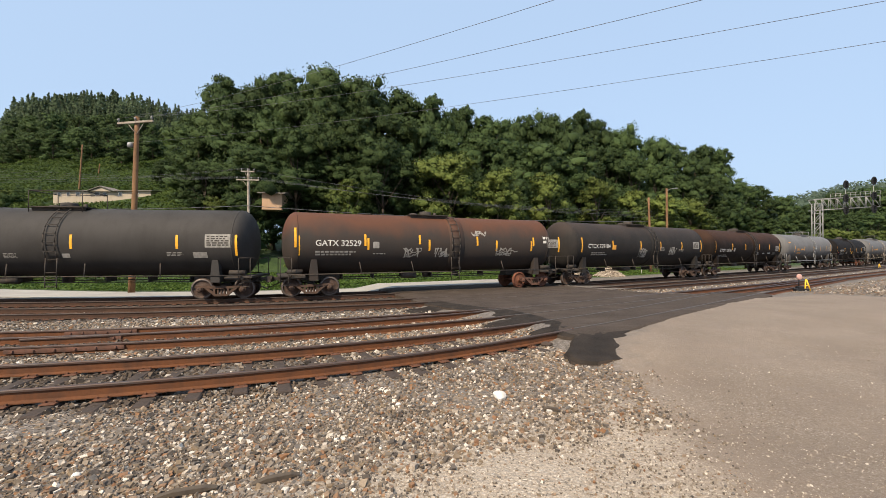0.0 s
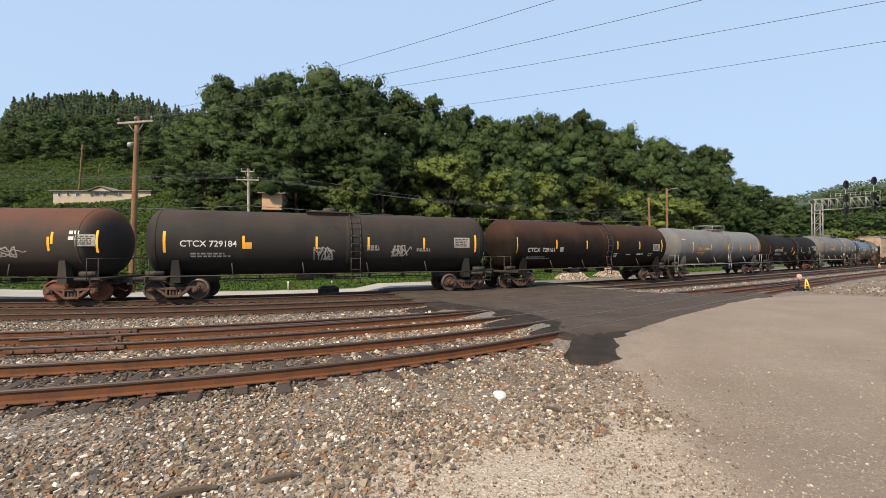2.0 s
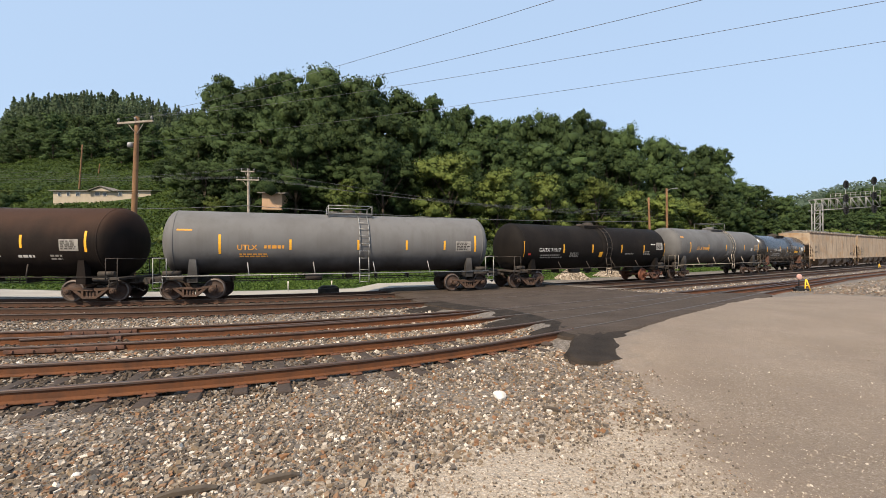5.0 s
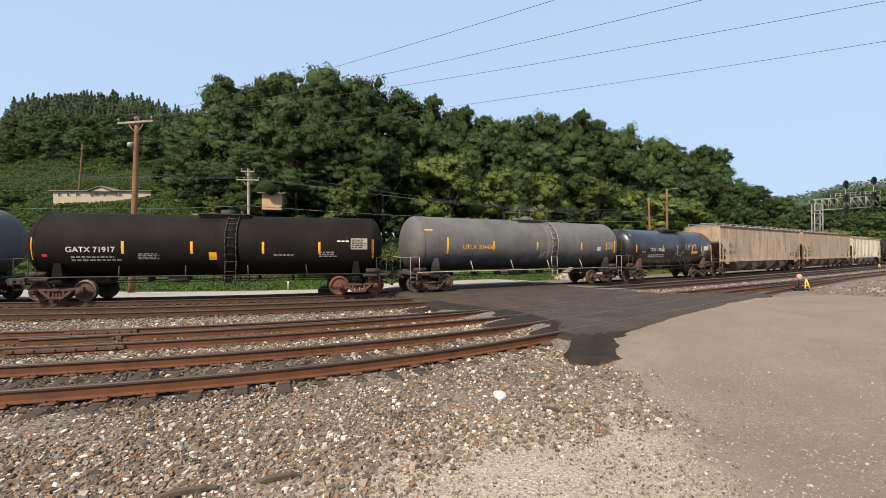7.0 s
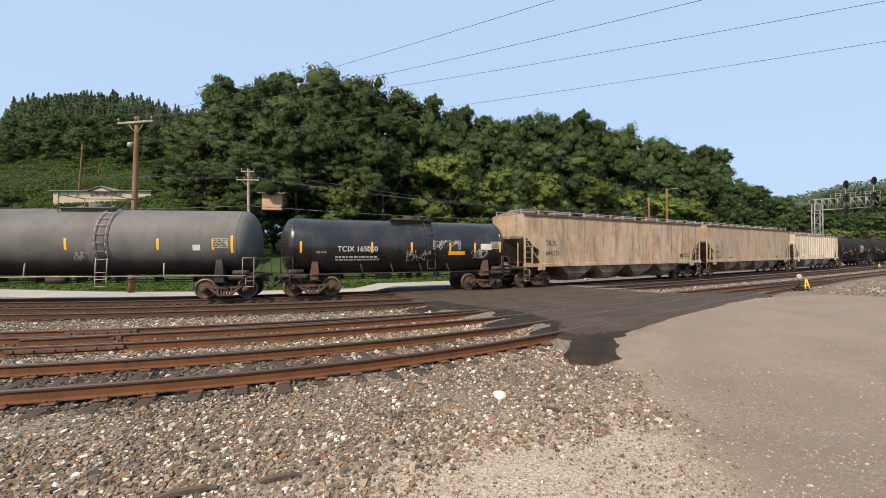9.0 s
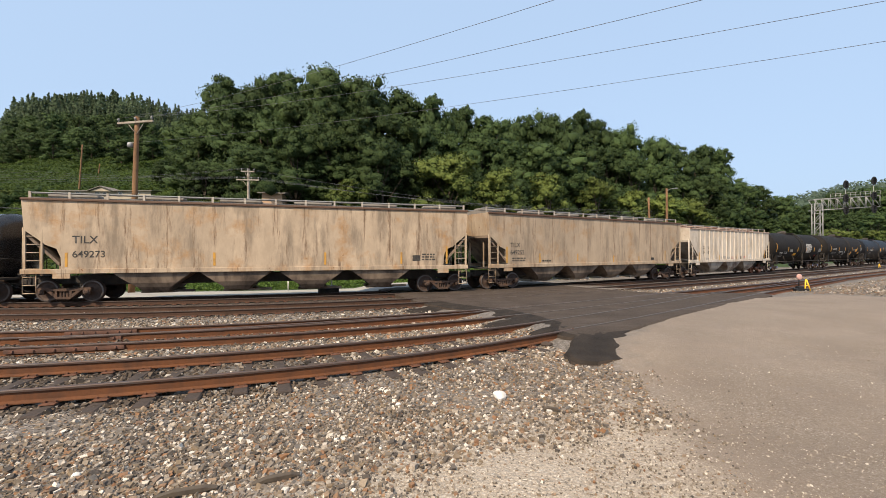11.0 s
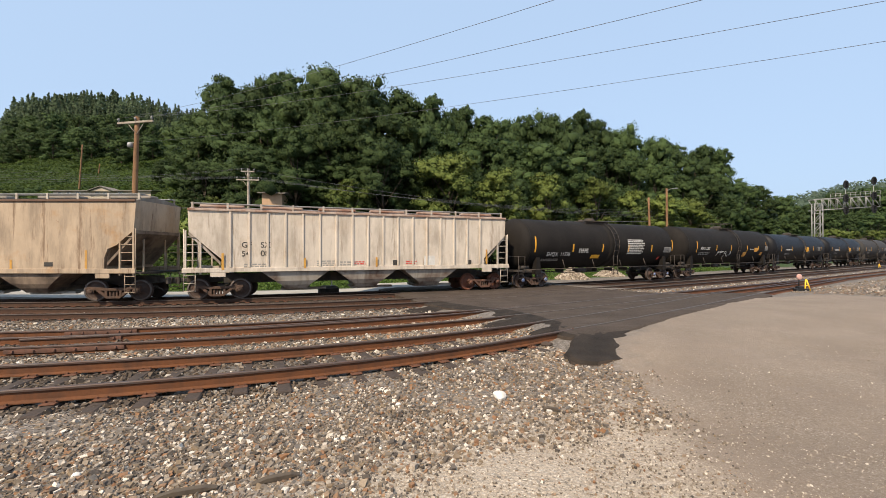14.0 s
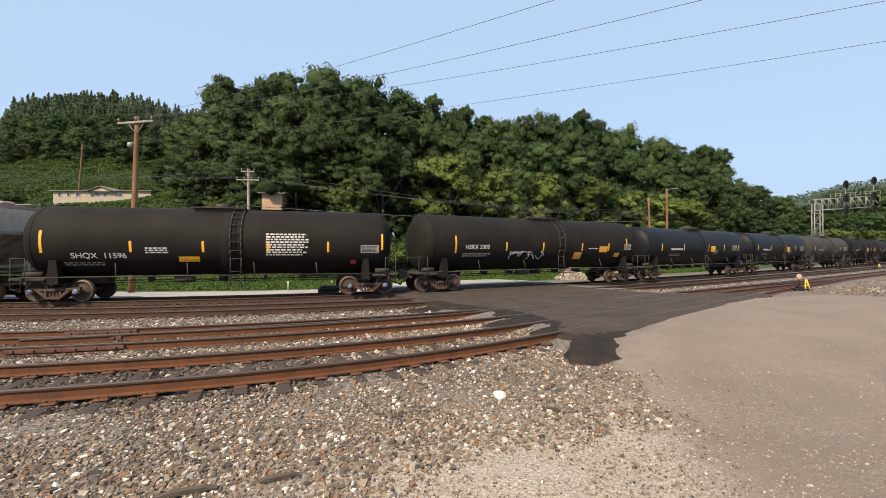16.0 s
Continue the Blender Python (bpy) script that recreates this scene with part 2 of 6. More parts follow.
def to_line(x, y):
    """s, o of places in the world."""
    x, y = np.ravel(np.asarray(x, float)), np.ravel(np.asarray(y, float))
    s, o = np.empty(len(x)), np.empty(len(x))
    S, X, Y, H = LINE_S[::2], LINE_X[::2], LINE_Y[::2], _h[::2]
    for k in range(0, len(x), 4000):
        d = (x[k:k + 4000, None] - X) ** 2 + (y[k:k + 4000, None] - Y) ** 2
        i = d.argmin(1)
        dx, dy = x[k:k + 4000] - X[i], y[k:k + 4000] - Y[i]
        s[k:k + 4000] = S[i] + dx * np.cos(H[i]) + dy * np.sin(H[i])
        o[k:k + 4000] = dx * np.sin(H[i]) - dy * np.cos(H[i])
    return s, o


# the train's own track, which bows a little less
RUN_S = np.arange(-260.0, 420.0, 0.25)


def run_heading(s):
    s = np.maximum(np.asarray(s, float), -32.0)
    return 0.583 - 0.021624 * 7.44 * np.logaddexp(0, (3.425 - s) / 7.44) + 0.00008 * np.clip(s - 18.6, 0, 150)


_r = run_heading(RUN_S)
RUN_X = np.concatenate([[0], np.cumsum(np.cos((_r[1:] + _r[:-1]) / 2) * 0.25)])
RUN_Y = np.concatenate([[0], np.cumsum(np.sin((_r[1:] + _r[:-1]) / 2) * 0.25)])
RUN_X, RUN_Y = RUN_X - RUN_X[_zero], RUN_Y - RUN_Y[_zero] + 23.714


def on_run(s):
    return np.interp(s, RUN_S, RUN_X), np.interp(s, RUN_S, RUN_Y), run_heading(s)


_k = (RUN_S > -110) & (RUN_S < 400)
_a, _b = to_line(RUN_X[_k], RUN_Y[_k])
_i = np.argsort(_a)
_a, _b = _a[_i], np.clip(_b[_i], -2.0, 1.6)


def OFF_0(s):
    return np.interp(s, _a, _b)


def smooth_curve(pairs, width=2.5):
    ss = np.arange(-120, 420, 0.5)
    v = np.interp(ss, *zip(*pairs))
    k = np.exp(-0.5 * (np.arange(-20, 21) * 0.5 / width) ** 2)
    v = np.convolve(np.pad(v, 20, mode="edge"), k / k.sum(), "valid")
    return lambda s: np.interp(s, ss, v)


OFF_1 = smooth_curve([(-120, 4.05), (-2, 4.05), (12, 3.35), (420, 3.35)])
OFF_2 = smooth_curve([(-120, 10.75), (-9.3, 10.78), (-6.0, 10.40), (-3.7, 10.0), (-2.1, 9.6), (4, 8.5), (10, 7.85), (19, 7.7), (37, 7.6), (420, 7.6)])
OFF_3 = smooth_curve([(-120, 14.0), (-16, 14.2), (-10.2, 14.35), (-8.4, 14.42), (-5.6, 14.15), (-3.7, 13.45), (-2.3, 12.85), (4, 11.0), (11, 9.5), (19, 8.7), (33, 7.6), (420, 7.6)])
OFF_X = smooth_curve([(-120, 8.95), (-8, 8.95), (-5, 8.5), (-2.5, 8.5), (4, 7.75), (12, 7.2), (420, 6.4)])


def rail_z(o):
    """Height of the rail tops, which climb a little towards the camera."""
    return np.interp(o, [-50, 5, 10.5, 13.6, 30], [-0.11, -0.11, 0.05, 0.21, 0.21])


# ---- ground ----
def lot_edge(x, y):
    """Distance inside the paved yard, positive on its side."""
    edge = np.interp(y, [-5, 2.0, 3.4, 4.2, 5.0, 6.0, 7.2, 9.1, 12.7, 16.5, 19.3, 24, 40], [2.2, 2.4, 2.6, 2.72, 2.8, 2.95, 3.3, 4.0, 7.3, 11.6, 15.6, 25, 60])
    return x - edge


def terrain(x, y, s, o):
    """Height of the natural ground."""
    z = np.interp(o, [-60, -14, -9, -4.0, -2.4, -1.6, 3, 6.2, 7.5, 9.2, 13, 16.2, 19, 24, 60], [-0.5, -0.55, -0.55, -0.5, -0.46, -0.34, -0.34, -0.34, -0.31, -0.19, -0.03, -0.05, -0.04, 0.0, 0.0])
    cross = np.clip((s + 3.2) / 1.2, 0, 1) * np.clip((13.0 - s) / 4, 0, 1) * np.clip((o + 12) / 6, 0, 1)
    top = rail_z(o) - 0.035
    z = z + (np.minimum(top, 0.16) - z) * cross * np.clip((19.5 - o) / 4, 0, 1)
    # the hillside beyond the road
    back = np.maximum(-o - 15, 0)
    bearing = x / np.maximum(y, 5)
    left = np.clip((-0.42 - bearing) / 0.25, 0, 1)
    left = left * left * (3 - 2 * left)
    slope = 0.12 + 0.30 * left
    hill = back * slope
    cap = 11 + 70 * left
    hill = cap * (1 - np.exp(-hill / cap))
    hill = hill + left * 0.24 * np.clip(back - 39, 0, 45)
    far = np.clip((np.hypot(x, y) - 260) / 300, 0, 1)
    right = np.exp(-((np.arctan2(x, y) - 0.83) / 0.22) ** 2)
    z = z + hill + far * (8 + 50 * right)
    return z


def grid_axis(lo, hi, fine_lo, fine_hi, step, grow=1.16):
    mid = list(np.arange(fine_lo, fine_hi, step))
    a, d = mid[-1], step
    while a < hi:
        d *= grow
        a += d
        mid.append(a)
    a, d = mid[0], step
    while a > lo:
        d *= grow
        a -= d
        mid.insert(0, a)
    return np.array(mid)


gx = grid_axis(-2200, 2200, -13, 17, 0.25, 1.09)
gy = grid_axis(-1500, 2600, 2.0, 25, 0.25, 1.09)
GX, GY = np.meshgrid(gx, gy)
gs, go = to_line(GX, GY)
fx, fy = GX.ravel(), GY.ravel()
gz = terrain(fx, fy, gs, go)
near = (np.hypot(fx, fy) < 60) & (go > 1.5)
gz = gz + near * np.array([0.022 * noise.noise((a * 0.9, b * 0.9, 0.0)) + 0.010 * noise.noise((a * 3.1, b * 3.1, 4.0)) for a, b in zip(fx, fy)])
rough = np.array([noise.noise((a * 0.06, b * 0.06, 9.0)) for a, b in zip(fx, fy)])
gz = gz + np.where(go < -24, 1.6 * rough, 0)
nx, ny = len(gx), len(gy)
ii, jj = np.meshgrid(np.arange(nx - 1), np.arange(ny - 1))
q = (jj * nx + ii).ravel()
ground_faces = np.stack([q, q + 1, q + nx + 1, q + nx], 1)


def ground_z(x, y):
    s, o = to_line(x, y)
    return terrain(np.ravel(x), np.ravel(y), s, o)


m, nt, b = material("ground_mix", (0.2, 0.19, 0.17), 0.95)
att = nt.nodes.new("ShaderNodeVertexColor")
att.layer_name = "cover"
sep = nt.nodes.new("ShaderNodeSeparateColor")
nt.links.new(att.outputs[0], sep.inputs[0])
# ballast bed
st = noise_node(nt, 22, 6)
cell = nt.nodes.new("ShaderNodeTexVoronoi")
cell.inputs["Scale"].default_value = 24
tc0 = nt.nodes.new("ShaderNodeTexCoord")
nt.links.new(tc0.outputs["Object"], cell.inputs["Vector"])
shade = nt.nodes.new("ShaderNodeSeparateColor")
nt.links.new(cell.outputs["Color"], shade.inputs[0])
stone_c = ramp(nt, shade.outputs[0], [(0.0, (0.05, 0.044, 0.040)), (0.35, (0.11, 0.098, 0.088)), (0.7, (0.17, 0.15, 0.13)), (1.0, (0.30, 0.28, 0.26))]).outputs[0]
stone_c = mix(nt, 0.55, stone_c, ramp(nt, st.outputs[0], [(0.3, (0.06, 0.05, 0.042)), (0.7, (0.21, 0.175, 0.145))]).outputs[0])
# pale fine gravel and the worn yard surface
sand = noise_node(nt, 55, 8, rough=0.8)
grit = noise_node(nt, 9, 6, rough=0.7)
blot = noise_node(nt, 0.55, 5)
lot_c = ramp(nt, blot.outputs[0], [(0.3, (0.164, 0.126, 0.095)), (0.52, (0.202, 0.157, 0.119)), (0.75, (0.236, 0.186, 0.143))]).outputs[0]
lot_c = mix(nt, ramp(nt, sand.outputs[0], [(0.36, (0.85,) * 3), (0.5, (0, 0, 0)), (0.62, (0, 0, 0))]).outputs[0], lot_c, (0.13, 0.10, 0.08))
lot_c = mix(nt, ramp(nt, sand.outputs[0], [(0.54, (0, 0, 0)), (0.70, (0.85,) * 3)]).outputs[0], lot_c, (0.40, 0.35, 0.30))
lot_c = mix(nt, ramp(nt, grit.outputs[0], [(0.36, (0.45,) * 3), (0.52, (0, 0, 0))]).outputs[0], lot_c, (0.16, 0.122, 0.095))
tyre = noise_node(nt, 1.5, 4, stretch=(0.25, 1.2, 1))
lot_c = mix(nt, ramp(nt, tyre.outputs[0], [(0.5, (0, 0, 0)), (0.7, (0.3,) * 3)]).outputs[0], lot_c, (0.17, 0.14, 0.118))
fine_c = ramp(nt, sand.outputs[0], [(0.32, (0.15, 0.122, 0.094)), (0.5, (0.37, 0.312, 0.248)), (0.68, (0.58, 0.52, 0.44))]).outputs[0]
peb = nt.nodes.new("ShaderNodeTexVoronoi")
peb.inputs["Scale"].default_value = 62
nt.links.new(tc0.outputs["Object"], peb.inputs["Vector"])
peb_s = nt.nodes.new("ShaderNodeSeparateColor")
nt.links.new(peb.outputs["Color"], peb_s.inputs[0])
peb_c = ramp(nt, peb_s.outputs[0], [(0.0, (0.08, 0.065, 0.050)), (0.3, (0.20, 0.160, 0.118)), (0.7, (0.28, 0.230, 0.178)), (0.9, (0.36, 0.31, 0.25)), (1.0, (0.56, 0.51, 0.44))]).outputs[0]
fine_c = mix(nt, 0.45, fine_c, peb_c)
lot_c = mix(nt, ramp(nt, noise_node(nt, 0.8, 4).outputs[0], [(0.4, (0.08,) * 3), (0.65, (0.34,) * 3)]).outputs[0], lot_c, peb_c)
grass_n = noise_node(nt, 1.3, 6)
grass_c = ramp(nt, grass_n.outputs[0], [(0.3, (0.016, 0.034, 0.008)), (0.7, (0.042, 0.074, 0.015))]).outputs[0]
c = mix(nt, sep.outputs[0], fine_c, stone_c)
edge_n = noise_node(nt, 2.2, 5)
lotf = nt.nodes.new("ShaderNodeMath")
lotf.operation = "MULTIPLY_ADD"
nt.links.new(edge_n.outputs[0], lotf.inputs[0])
lotf.inputs[1].default_value = 0.9
nt.links.new(sep.outputs[1], lotf.inputs[2])
lot_mask = ramp(nt, lotf.outputs[0], [(0.60, (0, 0, 0)), (1.25, (1, 1, 1))])
oil = ramp(nt, noise_node(nt, 1.6, 5).outputs[0], [(0.30, (0.35,) * 3), (0.60, (1, 1, 1))])
c = mix(nt, att.outputs["Alpha"], c, mix(nt, oil.outputs[0], c, (0.050, 0.036, 0.026)))
c = mix(nt, lot_mask.outputs[0], c, lot_c)
c = mix(nt, sep.outputs[2], c, grass_c)
nt.links.new(c, b.inputs["Base Color"])
hh = mix(nt, sep.outputs[1], cell.outputs["Distance"], sand.outputs[0])
bump(nt, b, hh, 0.8, 0.02)
M["ground"] = m

cover = np.zeros((len(fx), 4), np.float32)
bed_o = np.maximum(np.clip((2.2 - np.abs(go - 1.2)) / 0.4 + 1.6, 0, 1), 0.8 * np.clip((3.4 - np.abs(go - 12.0)) / 0.6, 0, 1) * np.clip((-6 - gs) / 4, 0, 1))
cover[:, 3] = bed_o * (gs < -2) * (go > -1.9)
inside = lot_edge(fx, fy)
cover[:, 1] = np.clip(0.45 + inside / 1.8, 0, 1)
cover[:, 1] *= (go > 7.0) & ((gs < 15) | (go > 14))
cover[:, 0] = np.clip((18.0 + 0.6 * np.clip(-6 - gs, 0, 6) - go) / 1.2, 0, 1) * (go < 30)
cover[:, 2] = np.clip((-go - 7.0) / 1.0, 0, 1)
me = raw_mesh("ground", np.stack([fx, fy, gz], 1), ground_faces, [M["ground"]], True)
layer = me.color_attributes.new("cover", "FLOAT_COLOR", "POINT")
layer.data.foreach_set("color", cover.ravel())
ground = tagged(new("ground", me), "pale gravel, worn yard surface and green hillside", "ground", kind="structure")


def strip(name, edges, mats, kind_label, category, thick=0.06, lift=0.0, zf=None):
    """A slab over the ground between rows of (s, o_near, o_far)."""
    mesh = Mesh()
    rings = []
    for s, o0, o1 in edges:
        ring = []
        for k in range(13):
            o = o0 + (o1 - o0) * k / 12
            x, y, _ = on_line(s, o)
            ring.append((float(x), float(y), float(zf(s, o)) + lift))
        for k in reversed(range(13)):
            o = o0 + (o1 - o0) * k / 12
            x, y, _ = on_line(s, o)
            ring.append((float(x), float(y), float(zf(s, o)) + lift - thick))
        rings.append(ring)
    mesh.loft(rings, 0, False, True)
    return tagged(part(name, mesh, mats), kind_label, category, kind="structure")


# crossing: fresh dark asphalt over the rails, with tongues and a spill of tar at its near side
m, nt, b = material("fresh_asphalt", (0.05, 0.045, 0.041), 0.9, 0.0, 0.15)
a1, a2, a3 = noise_node(nt, 120, 5), noise_node(nt, 0.9, 5), noise_node(nt, 2.5, 4, stretch=(0.3, 1.4, 1))
c = ramp(nt, a2.outputs[0], [(0.3, (0.040, 0.030, 0.0235)), (0.7, (0.070, 0.053, 0.042))]).outputs[0]
c = mix(nt, ramp(nt, a1.outputs[0], [(0.5, (0, 0, 0)), (0.75, (0.5,) * 3)]).outputs[0], c, (0.13, 0.118, 0.108))
c = mix(nt, ramp(nt, a3.outputs[0], [(0.52, (0, 0, 0)), (0.72, (0.5,) * 3)]).outputs[0], c, (0.095, 0.080, 0.070))
nt.links.new(c, b.inputs["Base Color"])
bump(nt, b, a1.outputs[0], 0.5, 0.01)
M["asphalt"] = m
m, nt, b = material("black_tar_spill", (0.022, 0.020, 0.020), 0.85, 0.0, 0.15)
a1, a2 = noise_node(nt, 60, 5), noise_node(nt, 2.0, 5)
nt.links.new(ramp(nt, a2.outputs[0], [(0.3, (0.016, 0.013, 0.0108)), (0.7, (0.038, 0.030, 0.024))]).outputs[0], b.inputs["Base Color"])
bump(nt, b, a1.outputs[0], 0.7, 0.015)
M["tar"] = m
near_edge = smooth_curve([(-6, 15.6), (-3.0, 15.6), (-2.0, 14.9), (1.9, 12.9), (6.7, 11.5), (11.2, 11.0), (13, 10.4), (420, 10.4)], 0.5)
wob = lambda s, o: 0.10 * noise.noise((s * 1.7, o * 1.7, 2.0)) + 0.05 * noise.noise((s * 5, o * 5, 3.0))
mesh = Mesh()
ov = np.concatenate([np.linspace(-2.4, 13.9, 60), np.linspace(14.1, 16.2, 22)])
lay = np.where(ov > 14.1, 14.1 + (ov - 14.1) * 0.80, ov)
left = np.interp(ov, [-9, -2, 1.2, 4.1, 5.6, 8.9, 10.8, 12.4, 13.6, 14.3, 14.9, 15.4, 15.8, 16.05, 16.2], [-3.0, -3.2, -3.0, -2.9, -2.8, -2.1, -2.3, -2.05, -2.75, -2.6, -3.0, -3.35, -3.42, -3.35, -3.15])
right = np.interp(ov, [-9, -2, 2, 5, 7.9, 9.6, 10.4, 11.0, 11.6, 13.0, 14.0, 14.5, 14.8, 15.1, 15.4, 15.7, 15.9, 16.05, 16.2], [6, 8.2, 8.8, 9.1, 9.0, 12.0, 12.4, 11.2, 6.7, 1.9, -0.6, -1.7, -2.05, -2.15, -2.25, -2.45, -2.65, -2.85, -3.05])
right = right + 0.55 * np.clip((ov - 14.2) / 0.7, 0, 1)
rings = []
for o, l, r in zip(lay, left, right):
    row = []
    for k in range(31):
        s = l + (r - l) * k / 30
        s += wob(s, o) * (0.3 if k not in (0, 30) else 0.9 if o < 14 else 0.45)
        x, y, _ = on_line(s, o)
        drop = 0.06 if k in (0, 30) else 0.0
        fall = np.clip((o - 14.2) / 1.7, 0, 1)
        row.append((float(x), float(y), (float(rail_z(o)) - 0.012) * (1 - fall) + 0.035 * fall - drop + 0.02 * noise.noise((s * 2.2, o * 2.2, 8.0)) * fall))
    rings.append(row)
mesh.loft(rings, 0, True, False, None, False)
for k in range((len(rings) - 1) * 30):
    r, i = divmod(k, 30)
    if ov[r] > 14.25 + 0.3 * noise.noise((i * 0.35, 0, 0)) or (i < 2 and ov[r] > 4.5):
        mesh.m[k] = 1
low = [[(x, y, z - 0.14) for x, y, z in r] for r in rings]
for side in (0, -1):
    mesh.loft([[r[side] for r in rings], [r[side] for r in low]], 0, False, False, None, False)
for row in (0, -1):
    mesh.loft([rings[row], low[row]], 0, False, False, None, False)
crossing = tagged(part("road", mesh, [M["asphalt"], M["tar"]]), "fresh dark asphalt laid across the rails", "road", kind="structure")


def tar_patch(name, centre, radii, turn, seed, height=0.03):
    mesh = Mesh()
    n, rings = 40, []
    for k in range(7):
        f = k / 6
        ring = []
        for i in range(n):
            t = 2 * math.pi * i / n
            w = 1 + 0.16 * noise.noise((math.cos(t) * 1.5 + seed, math.sin(t) * 1.5, 0)) + 0.06 * noise.noise((math.cos(t) * 5 + seed, math.sin(t) * 5, 3))
            a, bb = radii[0] * w * f * math.cos(t), radii[1] * w * f * math.sin(t)
            x, y = centre[0] + a * math.cos(turn) - bb * math.sin(turn), centre[1] + a * math.sin(turn) + bb * math.cos(turn)
            gzv = float(ground_z(x, y)[0])
            ring.append((x, y, max(gzv, -1) + height * (1 - f ** 4) - 0.02 * f ** 6 + 0.02))
        rings.append(ring)
    mesh.loft(rings, 0, True, False)
    return tagged(part(name, mesh, M["tar"]), "lumpy black tar spread at the crossing's edge", "road", kind="structure")


for s, o, ra, rb in ((-2.6, 11.5, 0.75, 0.8), (-3.0, 5.9, 1.2, 0.7), (-2.5, 13.3, 0.6, 0.55)):
    sx, sy, sa = on_line(s, o)
    tar_patch("road_tar", (float(sx), float(sy)), (ra, rb), float(sa), s * 3 + o, 0.05)

# pale concrete road behind the main line
m, nt, b = material("pale_concrete", (0.42, 0.40, 0.37), 0.9)
a1, a2 = noise_node(nt, 40, 5), noise_node(nt, 0.5, 5)
c = ramp(nt, a2.outputs[0], [(0.3, (0.26, 0.245, 0.222)), (0.7, (0.36, 0.34, 0.305))]).outputs[0]
c = mix(nt, ramp(nt, a1.outputs[0], [(0.5, (0, 0, 0)), (0.8, (0.4,) * 3)]).outputs[0], c, (0.25, 0.235, 0.215))
nt.links.new(c, b.inputs["Base Color"])
bump(nt, b, a1.outputs[0], 0.2, 0.01)
M["concrete"] = m
strip("pavement", [(s, float(np.interp(s, [-16, -4], [-3.5, -2.7])), float(np.interp(s, [-4, 8], [-7.3, -8.0]))) for s in np.arange(-100, 14, 2.0)], M["concrete"], "pale concrete road running behind the main line", "road", 0.08, 0.03,
      lambda s, o: float(ground_z(*[np.array([v]) for v in on_line(s, o)[:2]])[0]))


# ---- tracks ----
RAIL_PROFILE = [(-0.070, -0.190), (0.070, -0.190), (0.070, -0.176), (0.012, -0.155), (0.010, -0.045), (0.036, -0.036), (0.037, -0.010), (0.026, 0.0), (-0.026, 0.0), (-0.037, -0.010), (-0.036, -0.036), (-0.010, -0.045), (-0.012, -0.155), (-0.070, -0.176)]


def rail(name, parent, off, side, s0, s1, head, label="", zoff=0.0, web=None):
    ss = np.concatenate([np.arange(s0, min(s1, 22), 0.5), np.arange(max(22, s0), s1, 3.0)]) if s0 < 22 else np.arange(s0, s1, 3.0)
    rings = []
    for s in ss:
        o = float(off(s)) + side
        x, y, a = on_line(s, 0)
        x, y = float(x) + math.sin(a) * o, float(y) - math.cos(a) * o
        z = float(rail_z(o)) + zoff
        rings.append([(x + math.sin(a) * u, y - math.cos(a) * u, z + w) for u, w in RAIL_PROFILE])
    mesh = Mesh().loft(rings, 0, False, True)
    n = len(RAIL_PROFILE)
    for k in range((len(rings) - 1) * n):
        if k % n in (5, 6, 7, 8, 9):
            mesh.m[k] = 1
    return part(name, mesh, [web or M["rail"], head], parent, label)


TIE = {}


def tie_mesh(kind):
    if kind not in TIE:
        mesh = Mesh().box((0, 0, -0.09), (0.21, 2.50, 0.18), 0, None, 0.02)
        TIE[kind] = mesh.data("tie", M["tie"])
        mesh = Mesh().box((0, 0, 0.008), (0.19, 0.36, 0.018), 0, None, 0.004)
        for u, w in ((-0.06, -0.1), (0.06, -0.1), (-0.06, 0.1), (0.06, 0.1)):
            mesh.box((u, w, 0.028), (0.03, 0.035, 0.03), 0)
        TIE["plate"] = mesh.data("tie_plate", M["plate"])
    return TIE[kind]


def track(label, off, s0, s1, head, tie_from, tie_to):
    t = tagged(new("railway_track"), label, "railway track", "parallel railway tracks", "structure")
    for side in (-0.755, 0.755):
        rail("rail", t, off, side, s0, s1, head, "", 0.0, M["rail_main"] if head is M["rail_bright"] else None)
    rng = random.Random(int(abs(float(off(-20))) * 100))
    s = tie_from
    while s < tie_to:
        if not -2.9 < s < 11.5:
            o = float(off(s))
            x, y, a = on_line(s, 0)
            x, y = float(x) + math.sin(a) * o, float(y) - math.cos(a) * o
            d = float(off(s + 0.3) - off(s - 0.3)) / 0.6
            turn = math.degrees(float(a)) - math.degrees(math.atan(d)) + rng.uniform(-1.5, 1.5)
            z = float(rail_z(o)) - 0.205
            push = rng.uniform(-0.07, 0.07)
            at = Matrix.Translation((x + math.sin(a) * push, y - math.cos(a) * push, z - rng.uniform(0, 0.015))) @ pose(0, 0, 0, rng.uniform(-0.8, 0.8), rng.uniform(-1, 1), turn)
            part("tie", tie_mesh("tie"), None, t, "", at)
            if s < 12:
                for side in (-0.755, 0.755):
                    part("tie_plate", tie_mesh("plate"), None, t, "", Matrix.Translation((x, y, z)) @ pose(0, 0, 0, 0, 0, turn) @ Matrix.Translation((0, -side, 0)))
        s += 0.43 + rng.uniform(-0.02, 0.02)
    return t


